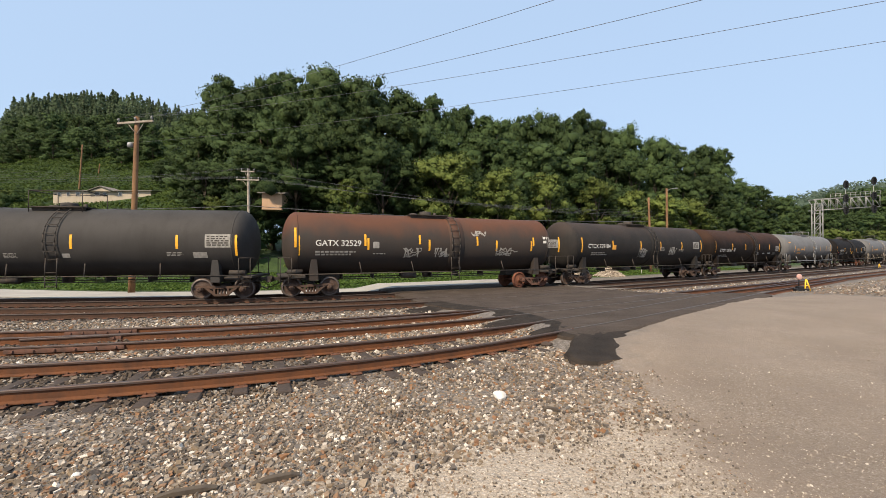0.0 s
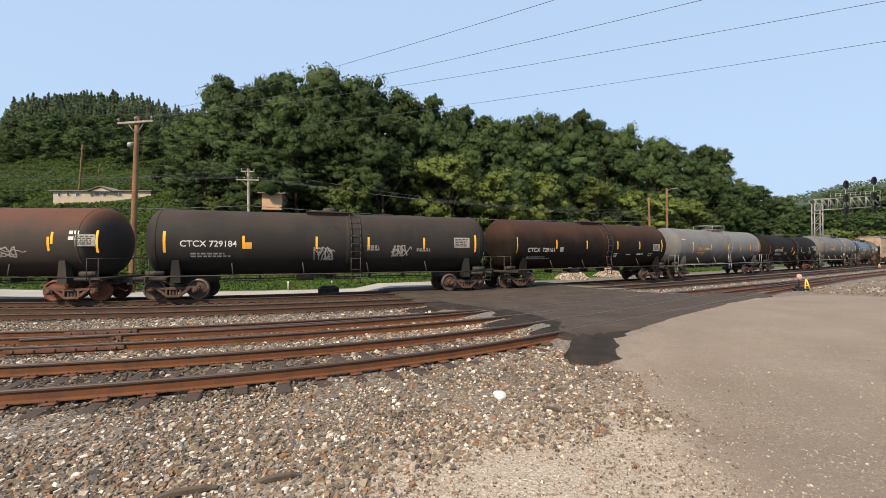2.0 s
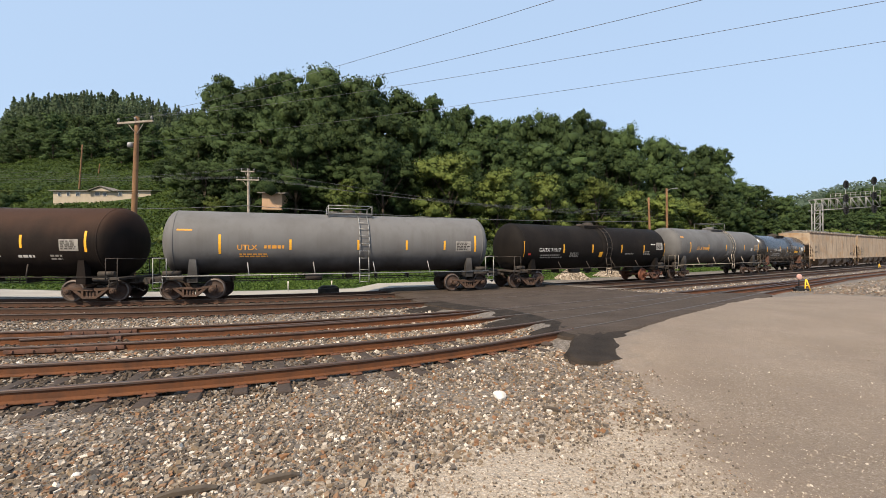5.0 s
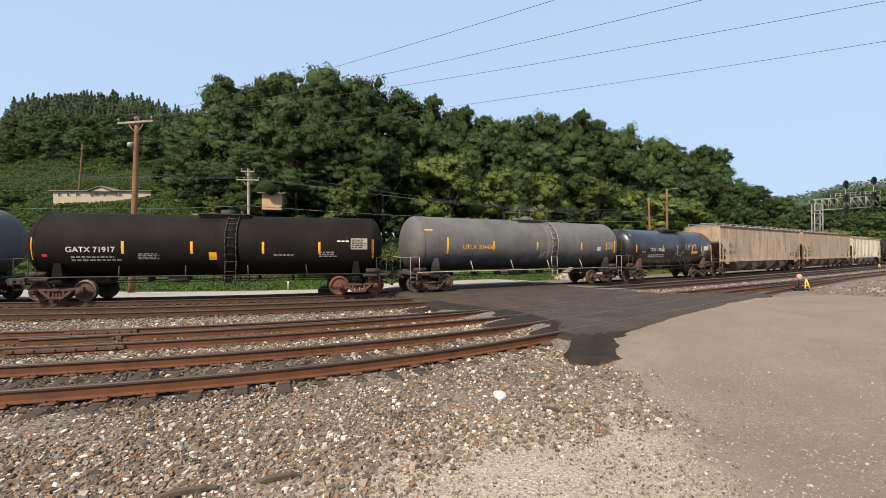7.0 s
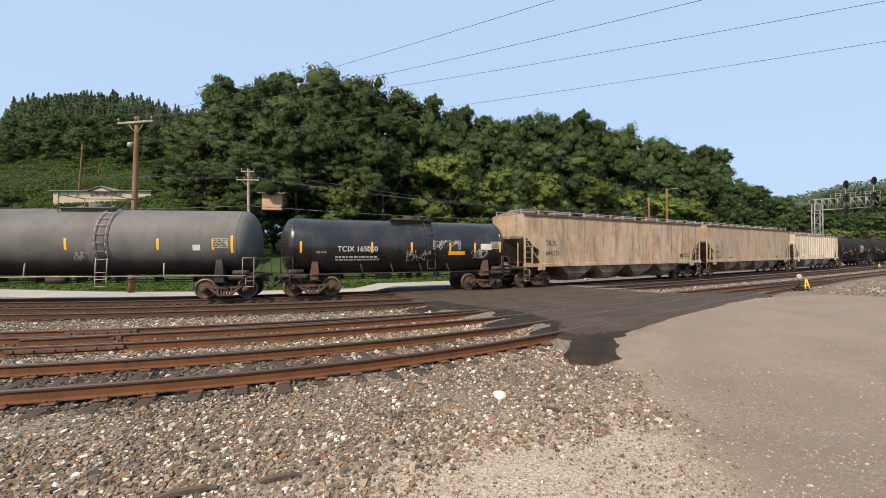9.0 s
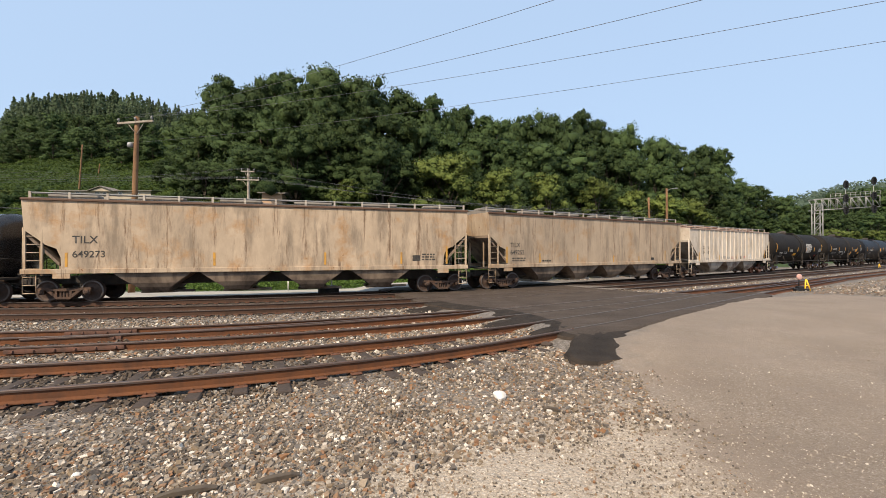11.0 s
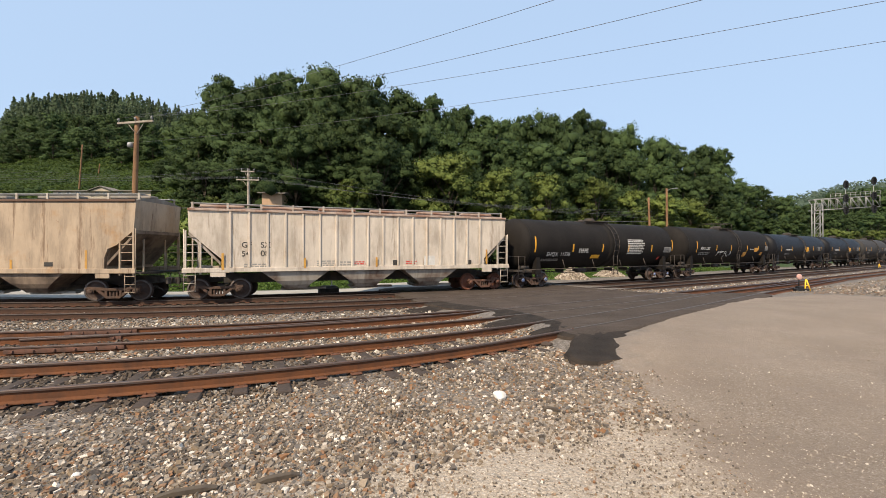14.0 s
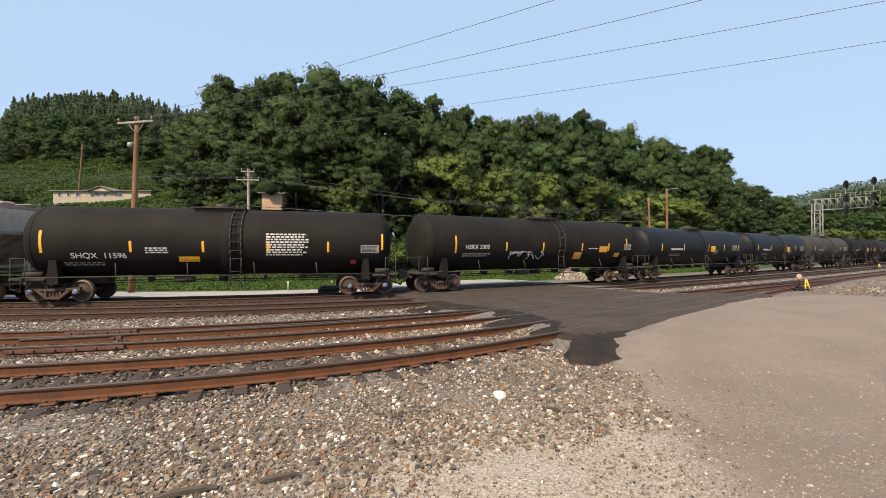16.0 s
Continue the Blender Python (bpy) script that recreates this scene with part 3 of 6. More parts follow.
track("main track of worn steel rails under the train", OFF_0, -100, 380, M["rail_bright"], -34, -2.9)
track("second main track of rusty rails in pale ballast", OFF_1, -100, 380, M["rail_bright"], -28, -2.9)
turnout = track("rusty side track with bolted joints and a turnout", OFF_2, -60, 300, M["rail_head"], -22, 15)
siding = track("rusty curved siding on dark sleepers", OFF_3, -40, 33, M["rail_head"], -20, 24)
for off in (OFF_2, OFF_3):
    for side in (-0.755, 0.755):
        rail("crossing_rail", turnout if off is OFF_2 else siding, off, side, -2.2, 12.5, M["rail_dusty"], "dusty polished rail set in asphalt", 0.007)
rail("closure_rail", turnout, OFF_X, 0.0, -60, 30, M["rail_head"], "rusty closure rail of the turnout", -0.004)
OFF_F = smooth_curve([(-120, 10.6), (-12.2, 10.35), (-9.8, 9.75), (-6, 9.2), (-3.2, 9.0), (420, 9.0)], 1.2)
rail("guard_rail", turnout, OFF_F, 0.0, -12.4, -3.4, M["rail_head"], "short rusty guard rail with bolt blocks", -0.006)
for off, side, s0, s1, nm in ((OFF_X, 0.0, -12.3, -10.9, "joint_bar"), (OFF_2, -0.755, -12.2, -10.8, "joint_bar"), (OFF_2, 0.755, -11.9, -10.2, "joint_bar"), (OFF_F, 0.0, -8.1, -7.0, "joint_bar")):
    mesh = Mesh()
    ring = []
    for s in np.linspace(s0, s1, 4):
        o = float(off(s)) + side + 0.045
        x, y, a = on_line(s, o)
        z = float(rail_z(o))
        ring.append([(float(x) + math.sin(a) * u, float(y) - math.cos(a) * u, z + w) for u, w in ((-0.02, -0.135), (0.02, -0.135), (0.024, -0.09), (0.02, -0.05), (-0.02, -0.05))])
    mesh.loft(ring, 0, False, True)
    for s in np.linspace(s0 + 0.12, s1 - 0.12, 6):
        o = float(off(s)) + side + 0.07
        x, y, a = on_line(s, o)
        mesh.box((float(x), float(y), float(rail_z(o)) - 0.09), (0.045, 0.04, 0.045), 0)
    part(nm, mesh, M["truck_red"], turnout, "red-brown bolted joint bar")


# ---- train ----
SPEED, GAIN = 11.2644, 0.02298
WHEEL_R = 0.47


def run(t):
    return SPEED * t + 0.5 * GAIN * t * t


def car_pose(s, tc):
    x0, y0, a0 = on_run(s - tc / 2)
    x1, y1, a1 = on_run(s + tc / 2)
    a = math.atan2(float(y1 - y0), float(x1 - x0))
    return pose(float(x0 + x1) / 2, float(y0 + y1) / 2, -0.11, 0, 0, math.degrees(a)), math.degrees(float(a0) - a), math.degrees(float(a1) - a)


CARS = []
M["blue_cap"] = worn("blue_bearing_cap", (0.16, 0.21, 0.36), (0.10, 0.09, 0.09), 8, 8, 0.6, 0.6)
SHARED = {}


def wheelset_mesh(red):
    key = ("wheelset", "wheelset_red", "wheelset_blue")[red]
    if key not in SHARED:
        mesh = Mesh()
        for sg in (-1, 1):
            R = WHEEL_R
            prof = [(0.0, 0.135), (0.105, 0.135), (0.12, 0.10), (0.15, 0.075), (0.29, 0.045), (R - 0.085, 0.05), (R - 0.07, 0.088)]
            mesh.lathe([(r, sg * (0.70 + h)) for r, h in prof], 28, "y", 0)
            mesh.lathe([(r, sg * (0.70 + h)) for r, h in [(R - 0.07, 0.088), (R - 0.012, 0.088), (R - 0.004, 0.08)]], 28, "y", 1)
            mesh.lathe([(r, sg * (0.70 + h)) for r, h in [(R - 0.004, 0.08), (R, 0.0), (R + 0.026, -0.018), (R + 0.02, -0.04), (R - 0.07, -0.045), (0.28, 0.0), (0.10, -0.05)]], 28, "y", 0)
            mesh.rod((0, sg * 0.83, 0), (0, sg * 1.10, 0), 0.075, 12, 0)
            mesh.lathe([(0.0, sg * 1.20), (0.085, sg * 1.20), (0.115, sg * 1.17), (0.115, sg * 0.98)], 14, "y", 2)
            for k in range(3):
                t = k * 2.094
                mesh.rod((0.06 * math.cos(t), sg * 1.19, 0.06 * math.sin(t)), (0.06 * math.cos(t), sg * 1.215, 0.06 * math.sin(t)), 0.018, 6, 0)
        mesh.rod((0, -0.7, 0), (0, 0.7, 0), 0.085, 12, 0)
        SHARED[key] = mesh.data("wheelset", [M["wheel_red" if red == 1 else "wheel"], M["wheel_red"] if red == 1 else M["tread"], (M["truck"], M["truck_red"], M["blue_cap"])[red]])
    return SHARED[key]


def side_frame_mesh(red):
    red = red == 1
    key = "frame_red" if red else "frame"
    if key not in SHARED:
        mesh = Mesh()
        for sx in (-1, 1):
            mesh.prism([(sx * x, z) for x, z in [(0.0, 0.60), (0.36, 0.60), (0.62, 0.63), (1.05, 0.66), (1.08, 0.56), (0.72, 0.545), (0.40, 0.50), (0.0, 0.50)]], -0.09, 0.09, 0)
            mesh.prism([(sx * x, z) for x, z in [(0.66, 0.63), (0.76, 0.58), (0.34, 0.22), (0.22, 0.24), (0.24, 0.30)]], -0.08, 0.08, 0)
            mesh.prism([(sx * x, z) for x, z in [(0.24, 0.52), (0.33, 0.52), (0.33, 0.24), (0.24, 0.24)]], -0.085, 0.085, 0)
            mesh.prism([(sx * x, z) for x, z in [(0.73, 0.64), (1.05, 0.64), (1.03, 0.40), (0.98, 0.34), (0.80, 0.34), (0.75, 0.40)]], -0.07, 0.05, 0)
        mesh.prism([(-0.36, 0.25), (0.36, 0.25), (0.27, 0.155), (-0.27, 0.155)], -0.10, 0.10, 0)
        mesh.box((0, 0, 0.545), (0.34, 0.24, 0.13), 0, None, 0.02)
        SHARED[key] = mesh.data("side_frame", M["truck_red" if red else "truck"])
        sp = Mesh()
        for x in (-0.13, 0.0, 0.13):
            prof = []
            for k in range(13):
                prof.append((0.052 if k % 2 else 0.064, 0.25 + 0.235 * k / 12))
            sp.lathe(prof, 10, "z", 0, True, Matrix.Translation((x, 0, 0)))
        SHARED["springs"] = sp.data("spring_group", M["truck"])
        bo = Mesh().box((0, 0, 0.50), (0.36, 1.9, 0.20), 0, None, 0.03)
        bo.box((0, 0, 0.64), (0.5, 0.5, 0.10), 0)
        for sx in (-1, 1):
            bo.box((sx * 0.42, 0, 0.42), (0.08, 1.9, 0.1), 0)
            for sy in (-1, 1):
                bo.prism([(sx * 0.40, 0.32), (sx * 0.46, 0.28), (sx * 0.44, 0.62), (sx * 0.40, 0.62)], sy * 0.70, sy * 0.76, 0)
        SHARED["bolster"] = bo.data("bolster", M["grime"])
    return SHARED[key]


def truck_parts(car, x, red):
    t = new("truck")
    t.parent = car
    t.matrix_basis = Matrix.Translation((x, 0, 0))
    tagged(t, "reddish rusty two-axle truck" if red == 1 else "dark brown rusty two-axle truck")
    sets = []
    for ax in (-0.89, 0.89):
        sets.append(part("wheelset", wheelset_mesh(red), None, t, "", Matrix.Translation((ax, 0, WHEEL_R))))
    for sy in (-1, 1):
        part("side_frame", side_frame_mesh(red), None, t, "", Matrix.Translation((0, sy * 1.07, 0)))
        part("spring_group", SHARED["springs"], None, t, "", Matrix.Translation((0, sy * 1.07, 0)))
    part("bolster", SHARED["bolster"], None, t)
    return t, sets


def coupler_mesh():
    if "coupler" not in SHARED:
        mesh = Mesh().box((-0.45, 0, 0.86), (0.9, 0.16, 0.18), 0, None, 0.03)
        mesh.prism([(-0.12, 0.70), (0.12, 0.72), (0.16, 0.98), (-0.12, 1.02)], -0.17, 0.14, 0)
        mesh.box((0.1, 0.12, 0.86), (0.2, 0.1, 0.24), 0, None, 0.03)
        mesh.path([(-0.7, -0.35, 0.72), (-0.3, -0.36, 0.55), (-0.05, -0.33, 0.42), (0.03, -0.3, 0.48)], 0.028, 6)
        mesh.path([(-0.95, -1.3, 0.72), (-0.55, -1.0, 0.80), (-0.3, -0.1, 0.80)], 0.018, 5)
        SHARED["coupler"] = mesh.data("coupler", M["grime"])
    return SHARED["coupler"]


def text_mesh(text, size, mat, bold=0.012):
    cu = bpy.data.curves.new("lettering", "FONT")
    cu.body, cu.size, cu.offset = text, size, bold * size
    ob = bpy.data.objects.new("lettering", cu)
    me = bpy.data.meshes.new_from_object(ob)
    bpy.data.objects.remove(ob)
    me.materials.clear()
    me.materials.append(mat)
    return me


def wrap(me, x0, v0, R, zc, lift=0.006):
    """Lays a flat mesh (x, y) on the near flank of a tank; v is the arc height above its middle. R None: a flat flank at y = zc."""
    n = len(me.vertices)
    co = np.empty(n * 3, np.float32)
    me.vertices.foreach_get("co", co)
    co = co.reshape(-1, 3).copy()
    u, v = co[:, 0] + x0, co[:, 1] + v0
    if R:
        phi = v / R
        out = np.stack([u, -(R + lift) * np.cos(phi), zc + (R + lift) * np.sin(phi)], 1)
    else:
        out = np.stack([u, np.full(n, zc - lift), v], 1)
    me.vertices.foreach_set("co", out.astype(np.float32).ravel())
    me.update()
    return me


def patch(w, h, mat, rows=4, cols=1):
    vs = [(-w / 2 + w * i / cols, -h / 2 + h * j / rows, 0) for j in range(rows + 1) for i in range(cols + 1)]
    k = cols + 1
    fs = [(j * k + i, j * k + i + 1, (j + 1) * k + i + 1, (j + 1) * k + i) for j in range(rows) for i in range(cols)]
    me = bpy.data.meshes.new("decal")
    me.from_pydata(vs, [], fs)
    me.materials.append(mat)
    return me


def bars_mesh(w, h, lines, mat, seed=0, gaps=True):
    """Small print too fine to read, as rows of bars."""
    rng = random.Random(seed)
    vs, fs = [], []
    for k in range(lines):
        y0 = h / 2 - h * (k + 0.15) / lines
        y1 = h / 2 - h * (k + 0.75) / lines
        x = -w / 2
        end = w / 2 * rng.uniform(0.55, 1.0)
        while x < end:
            d = min(rng.uniform(0.08, 0.22) if gaps else w, end - x)
            b0 = len(vs)
            vs += [(x, y1, 0), (x + d, y1, 0), (x + d, y0, 0), (x, y0, 0)]
            fs.append((b0, b0 + 1, b0 + 2, b0 + 3))
            x += d + 0.05
    me = bpy.data.meshes.new("small_print")
    me.from_pydata(vs, [], fs)
    me.materials.append(mat)
    return me


def scrawl_mesh(w, h, mat, seed):
    """Loose painted strokes."""
    rng = random.Random(seed)
    vs, fs = [], []
    for k in range(rng.randint(6, 9)):
        cx = -w / 2 + w * (k + 0.5) / 8
        pts, a = [(cx + rng.uniform(-0.1, 0.1) * w, rng.uniform(-0.5, 0.5) * h)], rng.uniform(0, 6.28)
        for _ in range(14):
            a += rng.uniform(-0.9, 0.9)
            x, y = pts[-1]
            x, y = x + 0.10 * w * math.cos(a) * 0.7, y + 0.22 * h * math.sin(a)
            if abs(y) > h / 2:
                a += 2.5
                y = max(-h / 2, min(h / 2, y))
            pts.append((max(-w / 2, min(w / 2, x)), y))
        r = rng.uniform(0.014, 0.03)
        for (x0, y0), (x1, y1) in zip(pts, pts[1:]):
            dx, dy = x1 - x0, y1 - y0
            l = math.hypot(dx, dy) or 1
            px, py = -dy / l * r, dx / l * r
            b0 = len(vs)
            vs += [(x0 + px, y0 + py, 0), (x0 - px, y0 - py, 0), (x1 - px, y1 - py, 0), (x1 + px, y1 + py, 0)]
            fs.append((b0, b0 + 1, b0 + 2, b0 + 3))
    me = bpy.data.meshes.new("graffiti")
    me.from_pydata(vs, [], fs)
    me.materials.append(mat)
    return me


def running_gear(car, tc, red, half):
    frames = []
    for x, r in ((-tc / 2, red[0]), (tc / 2, red[1])):
        frames.append(truck_parts(car, x, r))
    part("coupler", coupler_mesh(), None, car, "", Matrix.Translation((half, 0, 0)))
    part("coupler", SHARED["coupler"], None, car, "", Matrix.Translation((-half, 0, 0)) @ pose(0, 0, 0, 0, 0, 180))
    return frames


def tank_car(spec):
    """A tank car: tank, ladder, dome platform, side pipes, sills, brake gear, trucks and stencils."""
    s0, tc, over, R, zc = spec["s"], spec["tc"], spec.get("over", 0.56), spec.get("R", 1.55), spec.get("zc", 2.62)
    half = tc / 2 + 1.95
    end = half - over
    car = thing("tank_car", spec["label"], "tank car", "cars of the freight train")
    frames = running_gear(car, tc, spec.get("red", (0, 0)), half)
    body, dark = spec["mat"], spec.get("dark", M["grime"])
    dome = R * 0.42
    prof = [(R * math.sin(t), -end + dome * (1 - math.cos(t))) for t in np.linspace(0.02, math.pi / 2, 9)]
    mid = [(R, x) for x in np.linspace(-end + dome, end - dome, 9)][1:-1]
    prof = prof + mid + [(r, -x) for r, x in reversed(prof)]
    shift = Matrix.Translation((0, 0, zc))
    mesh = Mesh().lathe(prof, 56, "x", 0, True, shift, True)
    for x in spec.get("bands", (-end + dome, end - dome)):
        band = Mesh().lathe([(R - 0.004, x - 0.035), (R + 0.010, x - 0.03), (R + 0.010, x + 0.03), (R - 0.004, x + 0.035)], 56, "x", 0, True, shift)
        part("band", band, body, car)
    for x, w in spec.get("jacket", ()):
        band = Mesh().lathe([(R - 0.004, x - w / 2), (R + 0.014, x - w / 2 + 0.01), (R + 0.014, x + w / 2 - 0.01), (R - 0.004, x + w / 2)], 56, "x", 0, True, shift)
        part("jacket_band", band, spec.get("jacket_mat", body), car)
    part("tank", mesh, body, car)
    # sills, saddles and end platforms
    for sg in (-1, 1):
        mesh = Mesh().box((sg * (half - 1.9), 0, 0.90), (2.9, 0.6, 0.34), 0, None, 0.02)
        mesh.box((sg * (half - 0.62), 0, 1.03), (0.5, 2.7, 0.10), 0, None, 0.01)
        part("sill", mesh, M["grime"], car)
        mesh = Mesh().box((sg * (half - 1.15), -1.15, 0.98), (0.9, 0.26, 0.14), 0, None, 0.03).rod((sg * (half - 1.45), -1.05, 1.22), (sg * (half - 0.75), -1.05, 1.22), 0.12, 10)
        part("brake_cylinder", mesh, M["grime"], car)
        mesh = Mesh()
        x = sg * tc / 2
        top = [(x - 0.13, zc - R * 0.52), (x + 0.13, zc - R * 0.52), (x + 0.20, 1.08), (x + 0.20, 0.80), (x - 0.20, 0.80), (x - 0.20, 1.08)]
        mesh.prism(top, -R * 0.90, -R * 0.70, 0)
        mesh.prism(top, R * 0.70, R * 0.90, 0)
        mesh.box((x, 0, 0.98), (0.34, 2.7, 0.30), 0, None, 0.02)
        part("saddle", mesh, spec.get("saddle", body), car)
        for y in (-1.34, 1.34):
            mesh = Mesh()
            mesh.path([(sg * (half - 0.45), y, 0.55), (sg * (half - 0.45), y, 1.9), (sg * (half - 0.95), y, 1.9), (sg * (half - 0.95), y, 1.0)], 0.02, 6)
            for z in (0.6, 0.85):
                mesh.rod((sg * (half - 0.45), y, z), (sg * (half - 0.8), y, z), 0.016, 5)
            mesh.rod((sg * (half - 0.8), y, 0.58), (sg * (half - 0.8), y, 1.0), 0.016, 5)
            part("end_ladder", mesh, spec.get("rails", M["grime"]), car)
        mesh = Mesh().path([(sg * (half - 0.45), -1.34, 1.9), (sg * (half - 0.42), 0, 1.85), (sg * (half - 0.45), 1.34, 1.9)], 0.02, 6)
        part("end_rail", mesh, spec.get("rails", M["grime"]), car)
    # pipe rails along both flanks with their struts
    for sy in (-1, 1):
        mesh = Mesh()
        y = sy * 1.40
        zr = 1.10
        mesh.rod((-half + 0.8, y, zr), (half - 0.8, y, zr), 0.028, 6)
        for x in np.linspace(-tc / 2 + 2.3, tc / 2 - 2.3, 4):
            z1 = zc - R * 0.62
            mesh.rod((x, y, zr), (x - 0.08, sy * R * 0.80, z1), 0.028, 5)
        part("side_pipe", mesh, spec.get("rails", M["grime"]), car)
    # ladder that follows the tank
    lx = spec.get("ladder", 0.35)
    for sy in (-1, 1):
        mesh = Mesh()
        for dx in (-0.23, 0.23):
            pts = [(lx + dx, sy * 1.50, 0.62), (lx + dx, sy * 1.52, 1.1)]
            pts += [(lx + dx, sy * (R + 0.09) * math.cos(t), zc + (R + 0.09) * math.sin(t)) for t in np.linspace(-0.45, 1.25, 9)]
            mesh.path(pts, 0.024, 6)
        for z in (0.68, 0.98, 1.28):
            mesh.rod((lx - 0.23, sy * 1.51, z), (lx + 0.23, sy * 1.51, z), 0.016, 5)
        for t in np.linspace(-0.5, 1.2, 8):
            p = (sy * (R + 0.09) * math.cos(t), zc + (R + 0.09) * math.sin(t))
            mesh.rod((lx - 0.23, *p), (lx + 0.23, *p), 0.016, 5)
        part("ladder", mesh, spec.get("rails", M["grime"]), car)
    # platform, guard rail and valve housing on top
    px = spec.get("dome", lx - 0.35)
    zt = zc + R
    mesh = Mesh()
    for sy in (-1, 1):
        mesh.box((px, sy * 0.62, zt + 0.03), (2.3, 0.34, 0.045), 0)
        mesh.box((px, sy * 0.62, zt - 0.06), (2.2, 0.04, 0.14), 0)
    for sx in (-1, 1):
        mesh.box((px + sx * 1.0, 0, zt + 0.03), (0.3, 1.0, 0.045), 0)
    part("platform", mesh, dark, car)
    if spec.get("guard", True):
        mesh = Mesh()
        hgt = spec.get("guard_h", 0.42)
        cs = [(px - 1.1, -0.8), (px + 1.1, -0.8), (px + 1.1, 0.8), (px - 1.1, 0.8), (px - 1.1, -0.8)]
        for (xa, ya), (xb, yb) in zip(cs, cs[1:]):
            mesh.rod((xa, ya, zt + hgt), (xb, yb, zt + hgt), 0.02, 5)
            mesh.rod((xa, ya, zt - 0.2), (xa, ya, zt + hgt), 0.02, 5)
        part("guard_rail", mesh, dark, car)
    mesh = Mesh().lathe([(0.33, zt - 0.1), (0.33, zt + 0.22), (0.30, zt + 0.27), (0.1, zt + 0.30), (0.01, zt + 0.30)], 18, "z", 0, True, Matrix.Translation((px, 0, 0)))
    mesh.lathe([(0.2, zt - 0.1), (0.2, zt + 0.16), (0.05, zt + 0.19)], 12, "z", 0, True, Matrix.Translation((px - 0.7, 0.1, 0)))
    mesh.rod((px + 0.62, 0.1, zt - 0.05), (px + 0.62, 0.1, zt + 0.24), 0.08, 8)
    part("valve_housing", mesh, spec.get("housing", dark), car)
    # outlet, brake reservoir and rods beneath
    mesh = Mesh().lathe([(0.01, -0.42), (0.16, -0.40), (0.18, 0.40), (0.01, 0.42)], 12, "x", 0, True, Matrix.Translation((lx - 2.4, -0.55, 0.92)))
    mesh.lathe([(0.16, zc - R - 0.32), (0.20, zc - R - 0.1), (0.26, zc - R + 0.12)], 10, "z", 0, True, Matrix.Translation((px, 0, 0)), True)
    mesh.rod((-tc / 2 + 0.6, -0.35, 0.78), (tc / 2 - 0.6, -0.35, 0.78), 0.022, 5)
    mesh.rod((-tc / 2 + 0.6, 0.25, 0.84), (tc / 2 - 0.6, 0.25, 0.84), 0.03, 5)
    for x in np.linspace(-tc / 2 + 1.5, tc / 2 - 1.5, 7):
        mesh.box((x, -0.1, 0.93), (0.05, 0.7, 0.26), 0)
    part("brake_gear", mesh, M["grime"], car)
    # reflectors
    for x, v, h in spec.get("stripes", ()):
        part("reflector", wrap(patch(0.105, h, M["yellow"]), x, v, R, zc, 0.007), None, car)
    for text, x, v, size, mat in spec.get("text", ()):
        part("lettering", wrap(text_mesh(text, size, mat), x, v, R, zc), None, car)
    for x, v, w, h, n, mat in spec.get("print", ()):
        part("small_print", wrap(bars_mesh(w, h, n, mat, int(x * 10)), x, v, R, zc), None, car)
    for x, v, w, h, mat in spec.get("panels", ()):
        part("panel", wrap(patch(w, h, mat), x, v, R, zc, 0.006), None, car)
        part("small_print", wrap(bars_mesh(w * 0.86, h * 0.8, 5, M["black_stencil"], int(x * 7)), x, v, R, zc, 0.010), None, car)
    for x, v, w, h, mat in spec.get("paint", ()):
        part("placard", wrap(patch(w, h, mat), x, v, R, zc, 0.007), None, car)
    for x, v, w, h, mat, sd in spec.get("graffiti", ()):
        part("graffiti", wrap(scrawl_mesh(w, h, mat, sd), x, v, R, zc, 0.008), None, car)
    CARS.append((car, s0, tc, frames))
    return car


